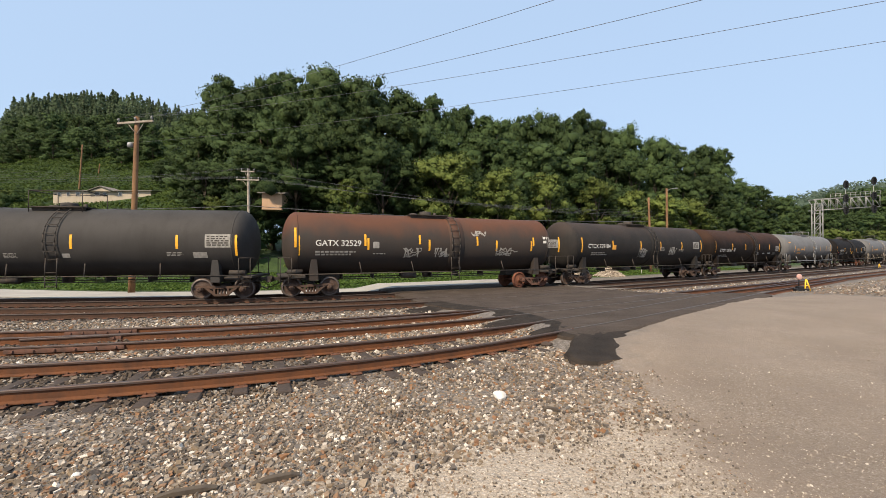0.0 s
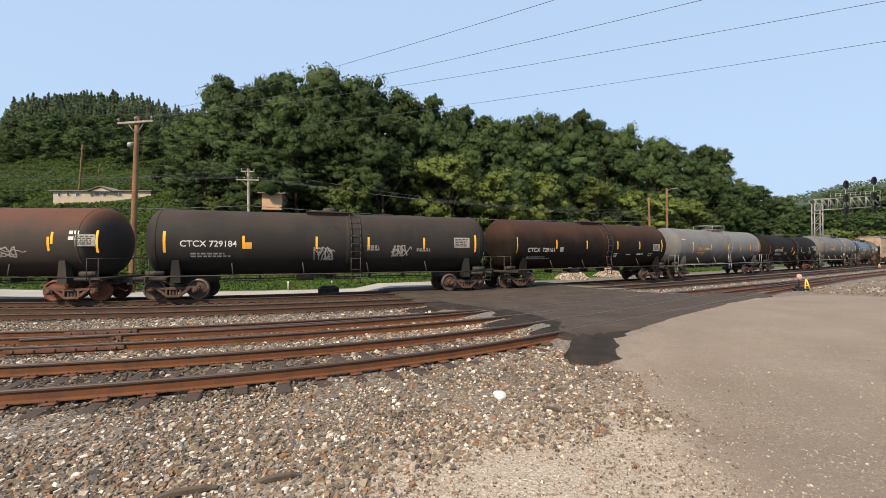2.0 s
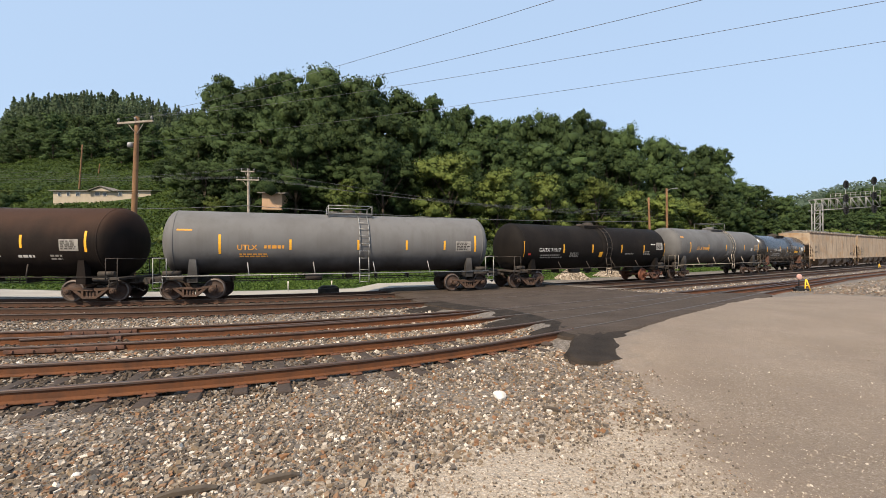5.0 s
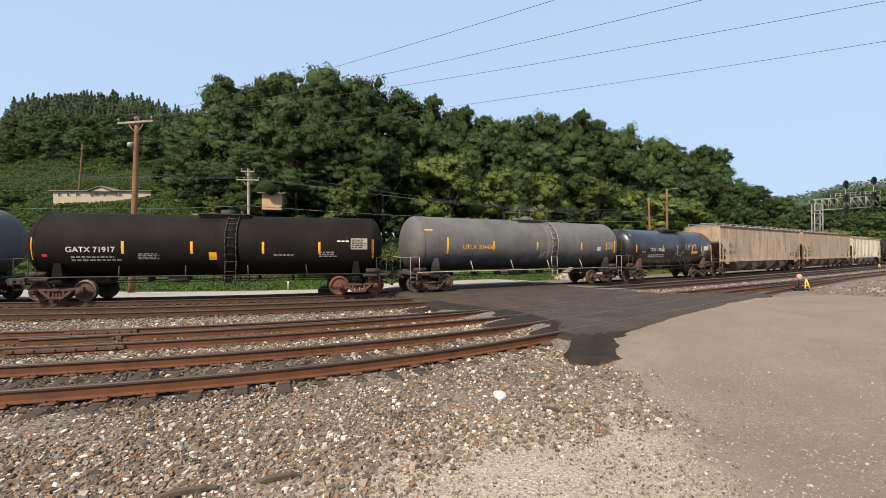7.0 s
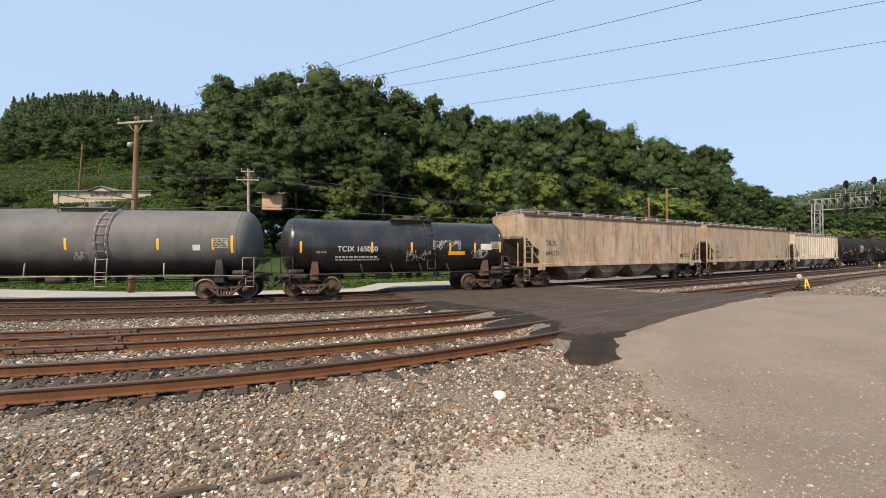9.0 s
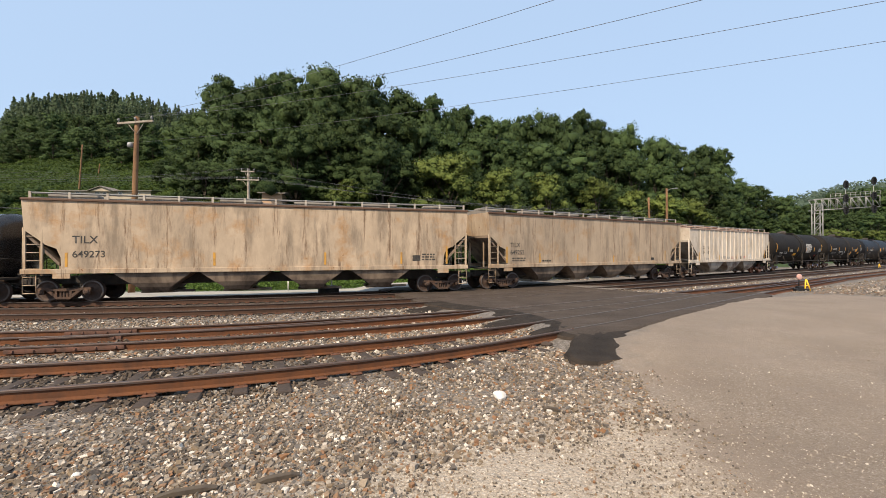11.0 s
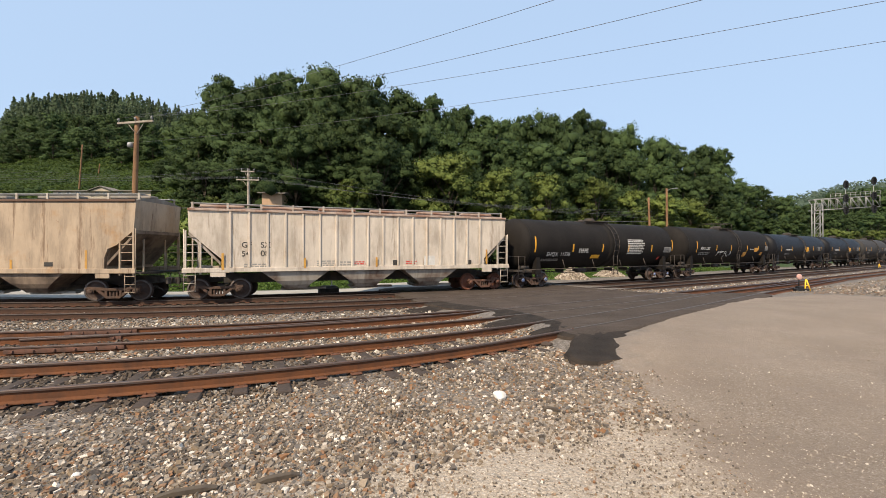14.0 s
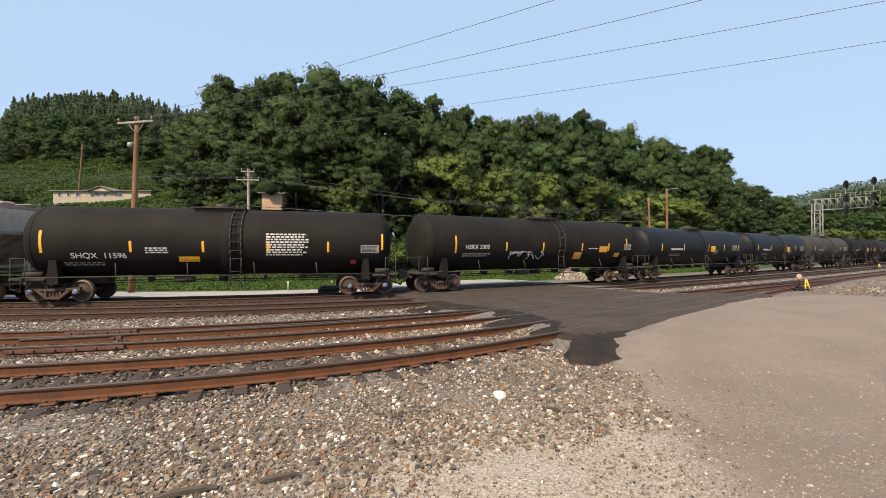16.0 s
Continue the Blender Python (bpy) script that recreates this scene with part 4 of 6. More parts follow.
def hopper_car(spec):
    """A covered hopper: flanks, roof, bays, end slopes, ladders and roof walk."""
    s0, tc = spec["s"], spec["tc"]
    half = tc / 2 + 1.95
    end = half - spec.get("inset", 0.5)
    w, eave, sill, ridge = 1.5, spec["eave"], 1.28, spec["eave"] + 0.20
    car = thing("hopper_car", spec["label"], "hopper car", "cars of the freight train")
    frames = running_gear(car, tc, spec.get("red", (0, 0)), half)
    paint, lower = spec["mat"], spec["lower"]
    cut = spec.get("cut", 1.35)
    zb = eave - (eave - sill) * spec.get("drop", 0.42)
    # body: flanks whose lower corners are cut away over the trucks
    if spec["round"]:
        corner = [(end - 0.10, zb), (end - cut * 0.35, zb - 0.30), (end - cut * 0.62, zb - 0.62), (end - cut * 0.90, zb - 0.78), (end - cut * 1.0, zb - 1.15), (end - cut * 1.02, sill + 0.16)]
    else:
        corner = [(end - 0.05, zb), (end - cut * 0.5, zb - 0.62), (end - cut, sill + 0.55), (end - cut, sill + 0.16)]
    mesh = Mesh().prism([(-x, z) for x, z in corner][::-1] + [(-end, eave), (end, eave)] + corner, -w, w, 0)
    part("body", mesh, paint, car)
    # side sill, top chord
    for sy in (-1, 1):
        mesh = Mesh().box((0, sy * (w + 0.01), sill + 0.08), (2 * (half - 0.5), 0.10, 0.20), 0, None, 0.01)
        mesh.prism([(-tc / 2 - 0.35, sill - 0.22), (-tc / 2 + 0.25, sill - 0.22), (-tc / 2 + 0.25, sill - 0.01), (-tc / 2 - 0.35, sill - 0.01)], sy * w, sy * (w + 0.05), 0)
        mesh.prism([(tc / 2 - 0.25, sill - 0.22), (tc / 2 + 0.35, sill - 0.22), (tc / 2 + 0.35, sill - 0.01), (tc / 2 - 0.25, sill - 0.01)], sy * w, sy * (w + 0.05), 0)
        part("side_sill", mesh, paint, car)
        mesh = Mesh().box((0, sy * (w + 0.02), eave - 0.02), (2 * end, 0.09, 0.10), 0, None, 0.012)
        part("top_chord", mesh, spec.get("chord", paint), car)
    # roof
    rings = []
    for x in np.linspace(-end, end, 14):
        rings.append([(x, -w, eave), (x, -0.75, eave + 0.15), (x, -0.3, ridge), (x, 0.3, ridge), (x, 0.75, eave + 0.15), (x, w, eave)])
    mesh = Mesh().loft(rings, 0, False, True)
    part("roof", mesh, spec.get("roof", paint), car)
    # ribs
    for x in spec.get("ribs", ()):
        for sy in (-1, 1):
            ring = [[(x - 0.06, sy * (w + 0.002), z), (x - 0.035, sy * (w + 0.055), z), (x + 0.035, sy * (w + 0.055), z), (x + 0.06, sy * (w + 0.002), z)] for z in (sill + 0.2, eave - 0.08)]
            part("rib", Mesh().loft(ring, 0, False, True), paint, car)
    # roof walk on posts, hatches
    zw = ridge + 0.10
    for sy in (-1, 1):
        part("roof_walk", Mesh().box((0, sy * 0.95, zw + 0.0), (2 * end - 0.1, 0.42, 0.04), 0), M["signal"], car)
        for x in np.linspace(-end + 0.12, end - 0.12, spec.get("posts", 13)):
            part("walk_bracket", Mesh().box((x, sy * 1.16, (zw + eave) / 2 - 0.02), (0.09, 0.05, zw - eave + 0.12), 0), spec.get("post_mat", M["pale_steel"]), car)
    for x in np.linspace(-end + 1.2, end - 1.2, 6):
        part("hatch_cover", Mesh().box((x, 0, ridge + 0.08), (1.9, 0.55, 0.14), 0, None, 0.04), spec.get("roof", paint), car)
    part("center_sill", Mesh().box((0, 0, 0.92), (tc, 0.62, 0.46), 0, None, 0.02), M["grime"], car)
    # bays
    n = spec["bays"]
    span = 2 * (tc / 2 - 1.55)
    for k in range(n):
        c = -span / 2 + span * (k + 0.5) / n
        a = span / n / 2
        rings = []
        for z, fx, fy in ((sill + 0.15, a * 0.97, 1.46), (sill - 0.02, a * 0.90, 1.45), (1.05, a * 0.74, 1.42), (0.80, a * 0.54, 1.36), (0.60, a * 0.38, 1.25), (0.48, a * 0.33, 1.14), (0.40, a * 0.31, 1.06)):
            rings.append([(c - fx, -fy, z), (c + fx, -fy, z), (c + fx, fy, z), (c - fx, fy, z)])
        part("bay", Mesh().loft(rings, 0, False, True), lower, car)
        mesh = Mesh().box((c, 0, 0.36), (a * 0.82, 1.5, 0.12), 0, None, 0.02)
        mesh.box((c + a * 0.6, -0.6, 0.37), (a * 0.5, 0.25, 0.10), 0)
        mesh.rod((c + a * 0.2, -0.95, 0.37), (c + a * 0.2, 0.95, 0.37), 0.035, 6)
        part("outlet_gate", mesh, spec.get("gate", lower), car)
    # end platforms with slope sheets, posts, ladders
    for sg in (-1, 1):
        mesh = Mesh().box((sg * (half - 1.6), 0, 0.92), (2.3, 0.55, 0.34), 0, None, 0.02)
        mesh.box((sg * (half - 0.95), 0, sill - 0.03), (1.2, 2.8, 0.07), 0)
        part("end_sill", mesh, M["grime"], car)
        slope = [(sg * (end - 0.03), zb + 0.02), (sg * (end - cut * 0.95), sill + 0.45), (sg * (end - cut * 0.95), sill + 0.30), (sg * (end - 0.02), zb - 0.12)]
        part("slope_sheet", Mesh().prism(slope, -w + 0.06, w - 0.06, 0), lower, car)
        for y in (-w + 0.03, w - 0.03):
            mesh = Mesh()
            for x in ((half - 0.62), (half - 1.20)):
                mesh.box((sg * x, y, (sill + 0.15 + zb) / 2 - 0.1), (0.07, 0.07, zb - sill + 0.15), 0)
            mesh.path([(sg * (half - 0.55), y, 0.42), (sg * (half - 0.55), y, zb + 0.1)], 0.02, 5)
            mesh.path([(sg * (half - 1.0), y, 0.42), (sg * (half - 1.0), y, sill)], 0.02, 5)
            for z in np.arange(0.45, zb, 0.34):
                mesh.rod((sg * (half - 0.55), y, z), (sg * (half - 1.0 if z < sill + 0.1 else half - 1.18), y, z), 0.018, 5)
            part("end_ladder", mesh, paint, car)
        for y in (-0.7, 0.7):
            part("end_post", Mesh().box((sg * (half - 0.75), y, (sill + zb) / 2), (0.06, 0.06, zb - sill), 0), paint, car)
    for x, v, h in spec.get("stripes", ()):
        part("reflector", wrap(patch(0.10, h, M["dusty_yellow"], 1), x, v, None, -w, 0.07 if spec.get("ribs") is not None else 0.012), None, car)
    for text, x, v, size, mat in spec.get("text", ()):
        part("lettering", wrap(text_mesh(text, size, mat), x, v, None, -w, 0.008), None, car)
    for x, v, ww, h, nn, mat in spec.get("print", ()):
        part("small_print", wrap(bars_mesh(ww, h, nn, mat, int(x * 10)), x, v, None, -w, 0.008), None, car)
    for x, v, ww, h, mat in spec.get("paint", ()):
        part("placard", wrap(patch(ww, h, mat, 1), x, v, None, -w, 0.009), None, car)
    CARS.append((car, s0, tc, frames))
    return car


M["dusty_yellow"] = worn("dusty_yellow_reflector", (0.52, 0.27, 0.045), (0.27, 0.16, 0.06), 4.0, 9.0, 0.7, 0.6)
M["pale_steel"] = worn("pale_painted_steel", (0.38, 0.345, 0.30), (0.20, 0.145, 0.10), 3, 8, 0.5, 0.6)


def stained(name, color, amount, patchc=(0.50, 0.29, 0.125)):
    """Old hopper paint: ochre patches, broad grey runs, grime along the top and foot, dark streaks and rust specks."""
    m, nt, b = material(name, color, 0.72, 0.0, 0.2)
    n1 = noise_node(nt, 0.55, 6, rough=0.7)
    n2 = noise_node(nt, 1.3, 6, stretch=(1, 1, 0.22), rough=0.7)
    n3 = noise_node(nt, 3.2, 6, stretch=(1, 1, 0.08), rough=0.75)
    n4 = noise_node(nt, 4.0, 6, stretch=(1, 1, 0.6), rough=0.8)
    n5 = noise_node(nt, 0.9, 6, stretch=(1, 1, 0.5), rough=0.75)
    k = lambda v: (min(1, v * amount),) * 3
    c = mix(nt, ramp(nt, n5.outputs[0], [(0.42, (0, 0, 0)), (0.66, k(0.75))]).outputs[0], color, tuple(min(0.75, 1.35 * v) for v in color))
    c = mix(nt, ramp(nt, n1.outputs[0], [(0.51, (0, 0, 0)), (0.66, k(0.75))]).outputs[0], c, patchc)
    c = mix(nt, ramp(nt, n2.outputs[0], [(0.47, (0, 0, 0)), (0.66, k(0.8))]).outputs[0], c, (0.19, 0.150, 0.112))
    c = mix(nt, ramp(nt, n3.outputs[0], [(0.55, (0, 0, 0)), (0.66, k(0.8))]).outputs[0], c, (0.120, 0.070, 0.042))
    c = mix(nt, ramp(nt, n4.outputs[0], [(0.63, (0, 0, 0)), (0.68, k(0.9))]).outputs[0], c, (0.17, 0.078, 0.035))
    nt.links.new(c, b.inputs["Base Color"])
    bump(nt, b, n2.outputs[0], 0.2, 0.02)
    return m


T_GREY = worn("warm_grey_tank_paint", (0.044, 0.041, 0.039), (0.027, 0.025, 0.023), 0.8, 3.0, 0.6, 0.68, spec=0.18)
T_RUSTY = worn("dark_grey_rusty_tank_paint", (0.040, 0.035, 0.032), (0.058, 0.041, 0.033), 0.8, 3.0, 0.6, 0.7, 0, (0.105, 0.045, 0.026), 3.35, spec=0.15)
T_CHAR = worn("charcoal_tank_paint", (0.021, 0.0195, 0.0187), (0.034, 0.030, 0.027), 0.7, 3.0, 0.6, 0.7, 0, (0.060, 0.042, 0.034), 3.6, 0.5, spec=0.15)
T_BROWN = worn("brown_black_tank_paint", (0.0105, 0.0078, 0.0066), (0.020, 0.0145, 0.0118), 0.8, 3.0, 0.7, 0.72, 0, (0.050, 0.026, 0.017), 3.2, spec=0.12)
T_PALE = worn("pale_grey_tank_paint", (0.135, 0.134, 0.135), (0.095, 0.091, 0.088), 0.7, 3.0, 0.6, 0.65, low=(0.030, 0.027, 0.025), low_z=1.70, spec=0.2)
T_BLACK = worn("black_tank_paint", (0.0085, 0.0072, 0.0066), (0.017, 0.0140, 0.0118), 0.8, 3.0, 0.7, 0.72, spec=0.12)
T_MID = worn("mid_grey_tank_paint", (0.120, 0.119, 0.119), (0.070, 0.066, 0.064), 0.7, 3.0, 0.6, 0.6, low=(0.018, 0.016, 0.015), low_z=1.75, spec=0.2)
T_GLOSS = worn("glossy_black_tank_paint", (0.010, 0.010, 0.011), (0.050, 0.046, 0.043), 0.7, 3.0, 0.5, 0.22, spec=0.6)
T_BLUE = worn("blue_black_tank_paint", (0.006, 0.0065, 0.009), (0.014, 0.013, 0.014), 0.7, 3.0, 0.5, 0.5, spec=0.18)
T_DUSK = worn("dusty_black_tank_paint", (0.0125, 0.0108, 0.0097), (0.021, 0.018, 0.0155), 0.7, 3.0, 0.7, 0.7, spec=0.13)
W, P = M["white"], M["pale"]


def rows_of(xs, v, h):
    return [(x, v, h) for x in xs]


tank_car(dict(s=-18.05, tc=13.9, label="warm grey tank car with yellow reflectors and graffiti-free flank", mat=T_GREY, guard_h=0.75, ladder=0.3, saddle=T_GREY,
              stripes=rows_of((-6.5, -2.4, 1.1, 5.4), 0.0, 0.62) + [(7.9, -0.15, 0.95)], panels=[(7.15, 0.05, 1.15, 0.6, P)], paint=[(6.35, -0.60, 0.6, 0.28, P), (0.85, -0.62, 0.3, 0.2, P)], print=[(5.3, -0.55, 0.7, 0.2, 3, P), (-1.3, -0.62, 0.6, 0.25, 4, P)]))
tank_car(dict(s=-0.79, tc=12.9, label="dark grey tank car with a rust-brown top and graffiti", mat=T_RUSTY, guard=False, red=(0, 1), ladder=1.0, dome=-0.2, jacket=((1.1, 0.9),),
              stripes=[(-7.3, 0.25, 0.95), (-7.15, -0.15, 0.95), (-4.0, 0.15, 0.6), (-3.85, -0.05, 0.6), (-1.1, 0.2, 0.5), (-0.55, -0.1, 0.6), (2.35, 0.15, 0.5), (3.6, -0.1, 0.6), (6.0, -0.1, 0.6), (6.15, 0.15, 0.5), (8.05, 0.0, 0.95)],
              text=[("GATX 32529", -6.4, -0.15, 0.40, W)], print=[(-5.35, -0.52, 2.1, 0.28, 2, P), (-3.2, -0.55, 0.8, 0.1, 1, P), (7.1, 0.25, 0.5, 0.5, 2, W)],
              panels=[(7.55, 0.05, 0.85, 0.5, P)], graffiti=[(-1.5, -0.5, 1.0, 0.5, P, 1), (0.35, -0.5, 1.1, 0.5, P, 2), (2.5, 0.6, 0.9, 0.3, P, 3), (4.4, -0.45, 1.6, 0.45, P, 4)], paint=[(-3.45, -0.1, 0.32, 0.32, P)]))
tank_car(dict(s=16.55, tc=13.89, label="charcoal tank car with white stencils and graffiti", mat=T_CHAR, guard=False, ladder=0.9, dome=-0.3, jacket=((0.6, 0.35),),
              stripes=[(-7.33, 0.0, 0.95)] + rows_of((-4.2, -0.98, 1.53, 4.45), 0.0, 0.6) + [(7.4, 0.0, 0.95)], text=[("CTCX 729184", -6.75, -0.2, 0.38, W)],
              print=[(-5.5, -0.60, 1.7, 0.26, 2, P), (1.8, -0.25, 0.7, 0.3, 3, P), (4.5, -0.35, 0.9, 0.2, 2, P)], panels=[(6.6, 0.05, 0.9, 0.55, P)], graffiti=[(-0.6, -0.55, 1.0, 0.7, P, 7), (3.2, -0.4, 1.1, 0.6, P, 8)], paint=[(-4.0, -0.15, 0.3, 0.3, M["orange_stencil"])]))
tank_car(dict(s=33.8, tc=13.2, label="brown-black tank car with a rusty top", mat=T_BROWN, guard=False, ladder=0.9, dome=0.1, jacket=((0.9, 1.1),),
              stripes=[(-7.3, -0.05, 0.95)] + rows_of((-4.1, -1.35, 1.75, 4.2), 0.0, 0.55) + [(6.9, 0.0, 0.9)], text=[("CTCX  729161", -6.45, -0.46, 0.36, W)],
              print=[(-5.5, -0.86, 1.9, 0.24, 2, P), (1.5, -0.72, 0.8, 0.35, 3, W), (3.1, -0.65, 0.6, 0.1, 1, W), (4.4, -0.65, 0.8, 0.2, 1, W), (5.6, -0.7, 0.5, 0.3, 2, P)], panels=[(6.2, -0.15, 0.8, 0.5, P)], paint=[(-3.65, -0.3, 0.3, 0.3, P)]))
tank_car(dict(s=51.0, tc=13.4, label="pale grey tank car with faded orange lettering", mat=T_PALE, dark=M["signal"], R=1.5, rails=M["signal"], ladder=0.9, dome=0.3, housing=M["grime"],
              stripes=[(-5.6, -0.1, 0.9)] + rows_of((-2.6, 0.6, 3.1, 5.2), -0.1, 0.5) + [(7.0, 0.0, 0.9)], text=[("UTLX", -4.9, -0.35, 0.34, M["orange_stencil"])], panels=[(6.3, -0.15, 0.9, 0.55, P)], paint=[(-7.0, 0.55, 0.6, 0.08, M["orange_stencil"])], print=[(-3.2, -0.22, 1.1, 0.26, 1, M["orange_stencil"]), (-4.1, -0.62, 1.4, 0.22, 2, M["orange_stencil"])]))
tank_car(dict(s=68.17, tc=12.42, label="clean black tank car with white lettering and yellow reflectors", mat=T_BLACK, R=1.47, zc=2.47, guard=False, ladder=0.55, dome=0.1, red=(0, 1), jacket=((0.4, 0.9),),
              stripes=[(-7.0, -0.15, 0.95)] + rows_of((-3.75, -1.06, 1.94, 4.47), -0.1, 0.55) + [(7.0, -0.15, 0.95)], text=[("GATX 71917", -5.85, -0.30, 0.33, W)],
              print=[(-4.75, -0.60, 1.85, 0.30, 2, P), (-2.75, -0.50, 0.85, 0.3, 4, P), (2.9, -0.45, 1.0, 0.12, 2, P), (4.9, -0.42, 0.9, 0.3, 3, P), (5.6, 0.22, 0.6, 0.12, 1, W)],
              panels=[(6.35, 0.1, 0.8, 0.55, P)], paint=[(-0.15, -0.5, 0.42, 0.38, M["yellow"]), (-6.6, -0.45, 0.18, 0.12, M["red"])]))
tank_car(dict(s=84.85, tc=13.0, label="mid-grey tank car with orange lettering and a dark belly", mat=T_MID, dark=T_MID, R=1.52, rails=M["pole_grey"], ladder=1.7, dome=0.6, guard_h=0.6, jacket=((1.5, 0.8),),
              stripes=[(-5.9, -0.1, 0.9)] + rows_of((-2.9, 0.3, 4.0, 6.3), -0.1, 0.5) + [(7.1, -0.1, 0.8)], text=[("UTLX 204430", -4.95, -0.30, 0.36, M["orange_stencil"])], graffiti=[(1.0, -0.65, 0.9, 0.4, P, 11)],
              panels=[(6.6, -0.05, 0.7, 0.45, P)], paint=[(-7.0, 0.75, 0.5, 0.10, M["orange_stencil"]), (5.6, -0.25, 0.32, 0.26, W), (-3.0, -0.2, 0.4, 0.1, M["orange_stencil"])]))
tank_car(dict(s=99.8, tc=9.3, label="short glossy black tank car with paint smears", mat=T_GLOSS, R=1.42, zc=2.45, over=0.42, guard=False, ladder=1.3, dome=0.5,
              stripes=rows_of((-5.3, -1.9, 0.2, 2.4, 3.9), -0.05, 0.55) + [(5.5, 0.0, 0.6)], text=[("TCIX 165050", -3.6, -0.25, 0.36, W)], print=[(-2.6, -0.62, 2.2, 0.3, 2, W), (-4.3, -0.3, 0.6, 0.15, 1, P)],
              graffiti=[(0.6, -0.5, 1.3, 0.6, P, 21), (2.2, 0.1, 1.6, 0.5, P, 22), (4.2, -0.4, 1.0, 0.5, P, 23)], paint=[(2.8, -0.35, 1.0, 0.2, M["yellow"]), (4.6, 0.0, 0.7, 0.35, W)], panels=[(5.2, 0.1, 0.6, 0.4, P)], saddle=M["truck_red"]))
H_TAN = stained("dirty_cream_hopper_paint", (0.345, 0.270, 0.195), 0.9, (0.33, 0.185, 0.078))
H_TAN2 = stained("stained_cream_hopper_paint", (0.365, 0.285, 0.205), 1.1, (0.34, 0.180, 0.068))
H_WHITE = stained("chalky_white_hopper_paint", (0.50, 0.44, 0.37), 0.65, (0.40, 0.30, 0.21))
H_PALE_LOW = worn("rust_patched_pale_bay_paint", (0.34, 0.305, 0.26), (0.085, 0.045, 0.028), 0.9, 2.5, 0.95, 0.8)
H_LOW = worn("grimy_hopper_bay_paint", (0.22, 0.165, 0.12), (0.045, 0.032, 0.025), 1.2, 4.0, 0.9, 0.8)
H_ROOF = worn("grey_hopper_roof", (0.22, 0.20, 0.175), (0.11, 0.085, 0.065), 1.0, 4.0, 0.7, 0.75)
H_RUSTROOF = worn("rust_streaked_roof", (0.36, 0.28, 0.23), (0.18, 0.075, 0.04), 1.4, 4.0, 0.9, 0.75)
H_BROWN = material("brown_chord", (0.10, 0.055, 0.035), 0.7)[0]
hopper_car(dict(s=116.45, tc=16.6, label="cream covered hopper car streaked with brown stains", mat=H_TAN2, lower=H_LOW, roof=H_ROOF, chord=H_BROWN, eave=4.40, bays=4, round=True, posts=15,
                stripes=rows_of((-8.2, -2.6, 2.3, 6.1), 1.85, 0.6) + [(8.55, 2.0, 0.95)], print=[(7.6, 1.9, 0.8, 0.4, 3, M["black_stencil"])], paint=[(6.9, 1.85, 0.42, 0.3, M["black_stencil"])], text=[("TILX", -8.0, 2.55, 0.45, M["black_stencil"]), ("649273", -8.0, 1.95, 0.40, M["black_stencil"])]))
hopper_car(dict(s=136.65, tc=15.95, label="cream covered hopper car with rust stains and dark lettering", mat=H_TAN, lower=H_LOW, roof=H_ROOF, chord=H_BROWN, eave=4.40, bays=4, round=True, posts=15, gate=M["pale_steel"],
                stripes=[(-8.1, 2.0, 0.95), (-5.55, 1.8, 0.55), (-2.25, 1.8, 0.5), (1.3, 1.65, 0.5), (4.1, 1.6, 0.5), (7.3, 1.8, 0.9)], text=[("TILX", -7.85, 2.45, 0.36, M["black_stencil"]), ("649252", -7.85, 2.02, 0.36, M["black_stencil"])],
                print=[(-7.1, 1.72, 1.2, 0.26, 2, M["black_stencil"]), (-4.9, 1.62, 0.9, 0.16, 1, M["black_stencil"])], paint=[(5.7, 1.65, 0.38, 0.18, M["black_stencil"])]))
hopper_car(dict(s=155.38, tc=13.28, label="chalky white ribbed hopper car with a rusty roof edge", mat=H_WHITE, lower=H_PALE_LOW, roof=H_RUSTROOF, chord=H_RUSTROOF, eave=4.08, bays=3, round=False, posts=12, red=(0, 1), drop=0.36, inset=0.7,
                ribs=[-6.2 + 0.78 * k for k in range(17)], stripes=[(-6.5, 1.75, 0.75), (-3.0, 1.65, 0.5), (0.45, 1.65, 0.5), (6.65, 1.9, 0.8)],
                text=[("GF", -5.75, 2.38, 0.36, M["black_stencil"]), ("SX", -4.95, 2.38, 0.36, M["black_stencil"]), ("54", -5.75, 1.98, 0.36, M["black_stencil"]), ("08", -4.95, 1.98, 0.38, M["black_stencil"])],
                print=[(-5.1, 1.55, 1.1, 0.2, 2, M["pale"]), (-2.0, 1.62, 0.9, 0.3, 3, M["pale"]), (-0.9, 1.6, 0.9, 0.25, 2, M["pale"]), (-0.35, 1.62, 0.6, 0.2, 2, M["red"]), (2.3, 1.62, 0.6, 0.2, 2, M["red"])], paint=[(3.3, 1.72, 0.6, 0.5, M["white"]), (1.45, 1.62, 0.28, 0.28, M["black_stencil"]), (5.6, 1.6, 0.3, 0.24, M["black_stencil"])]))
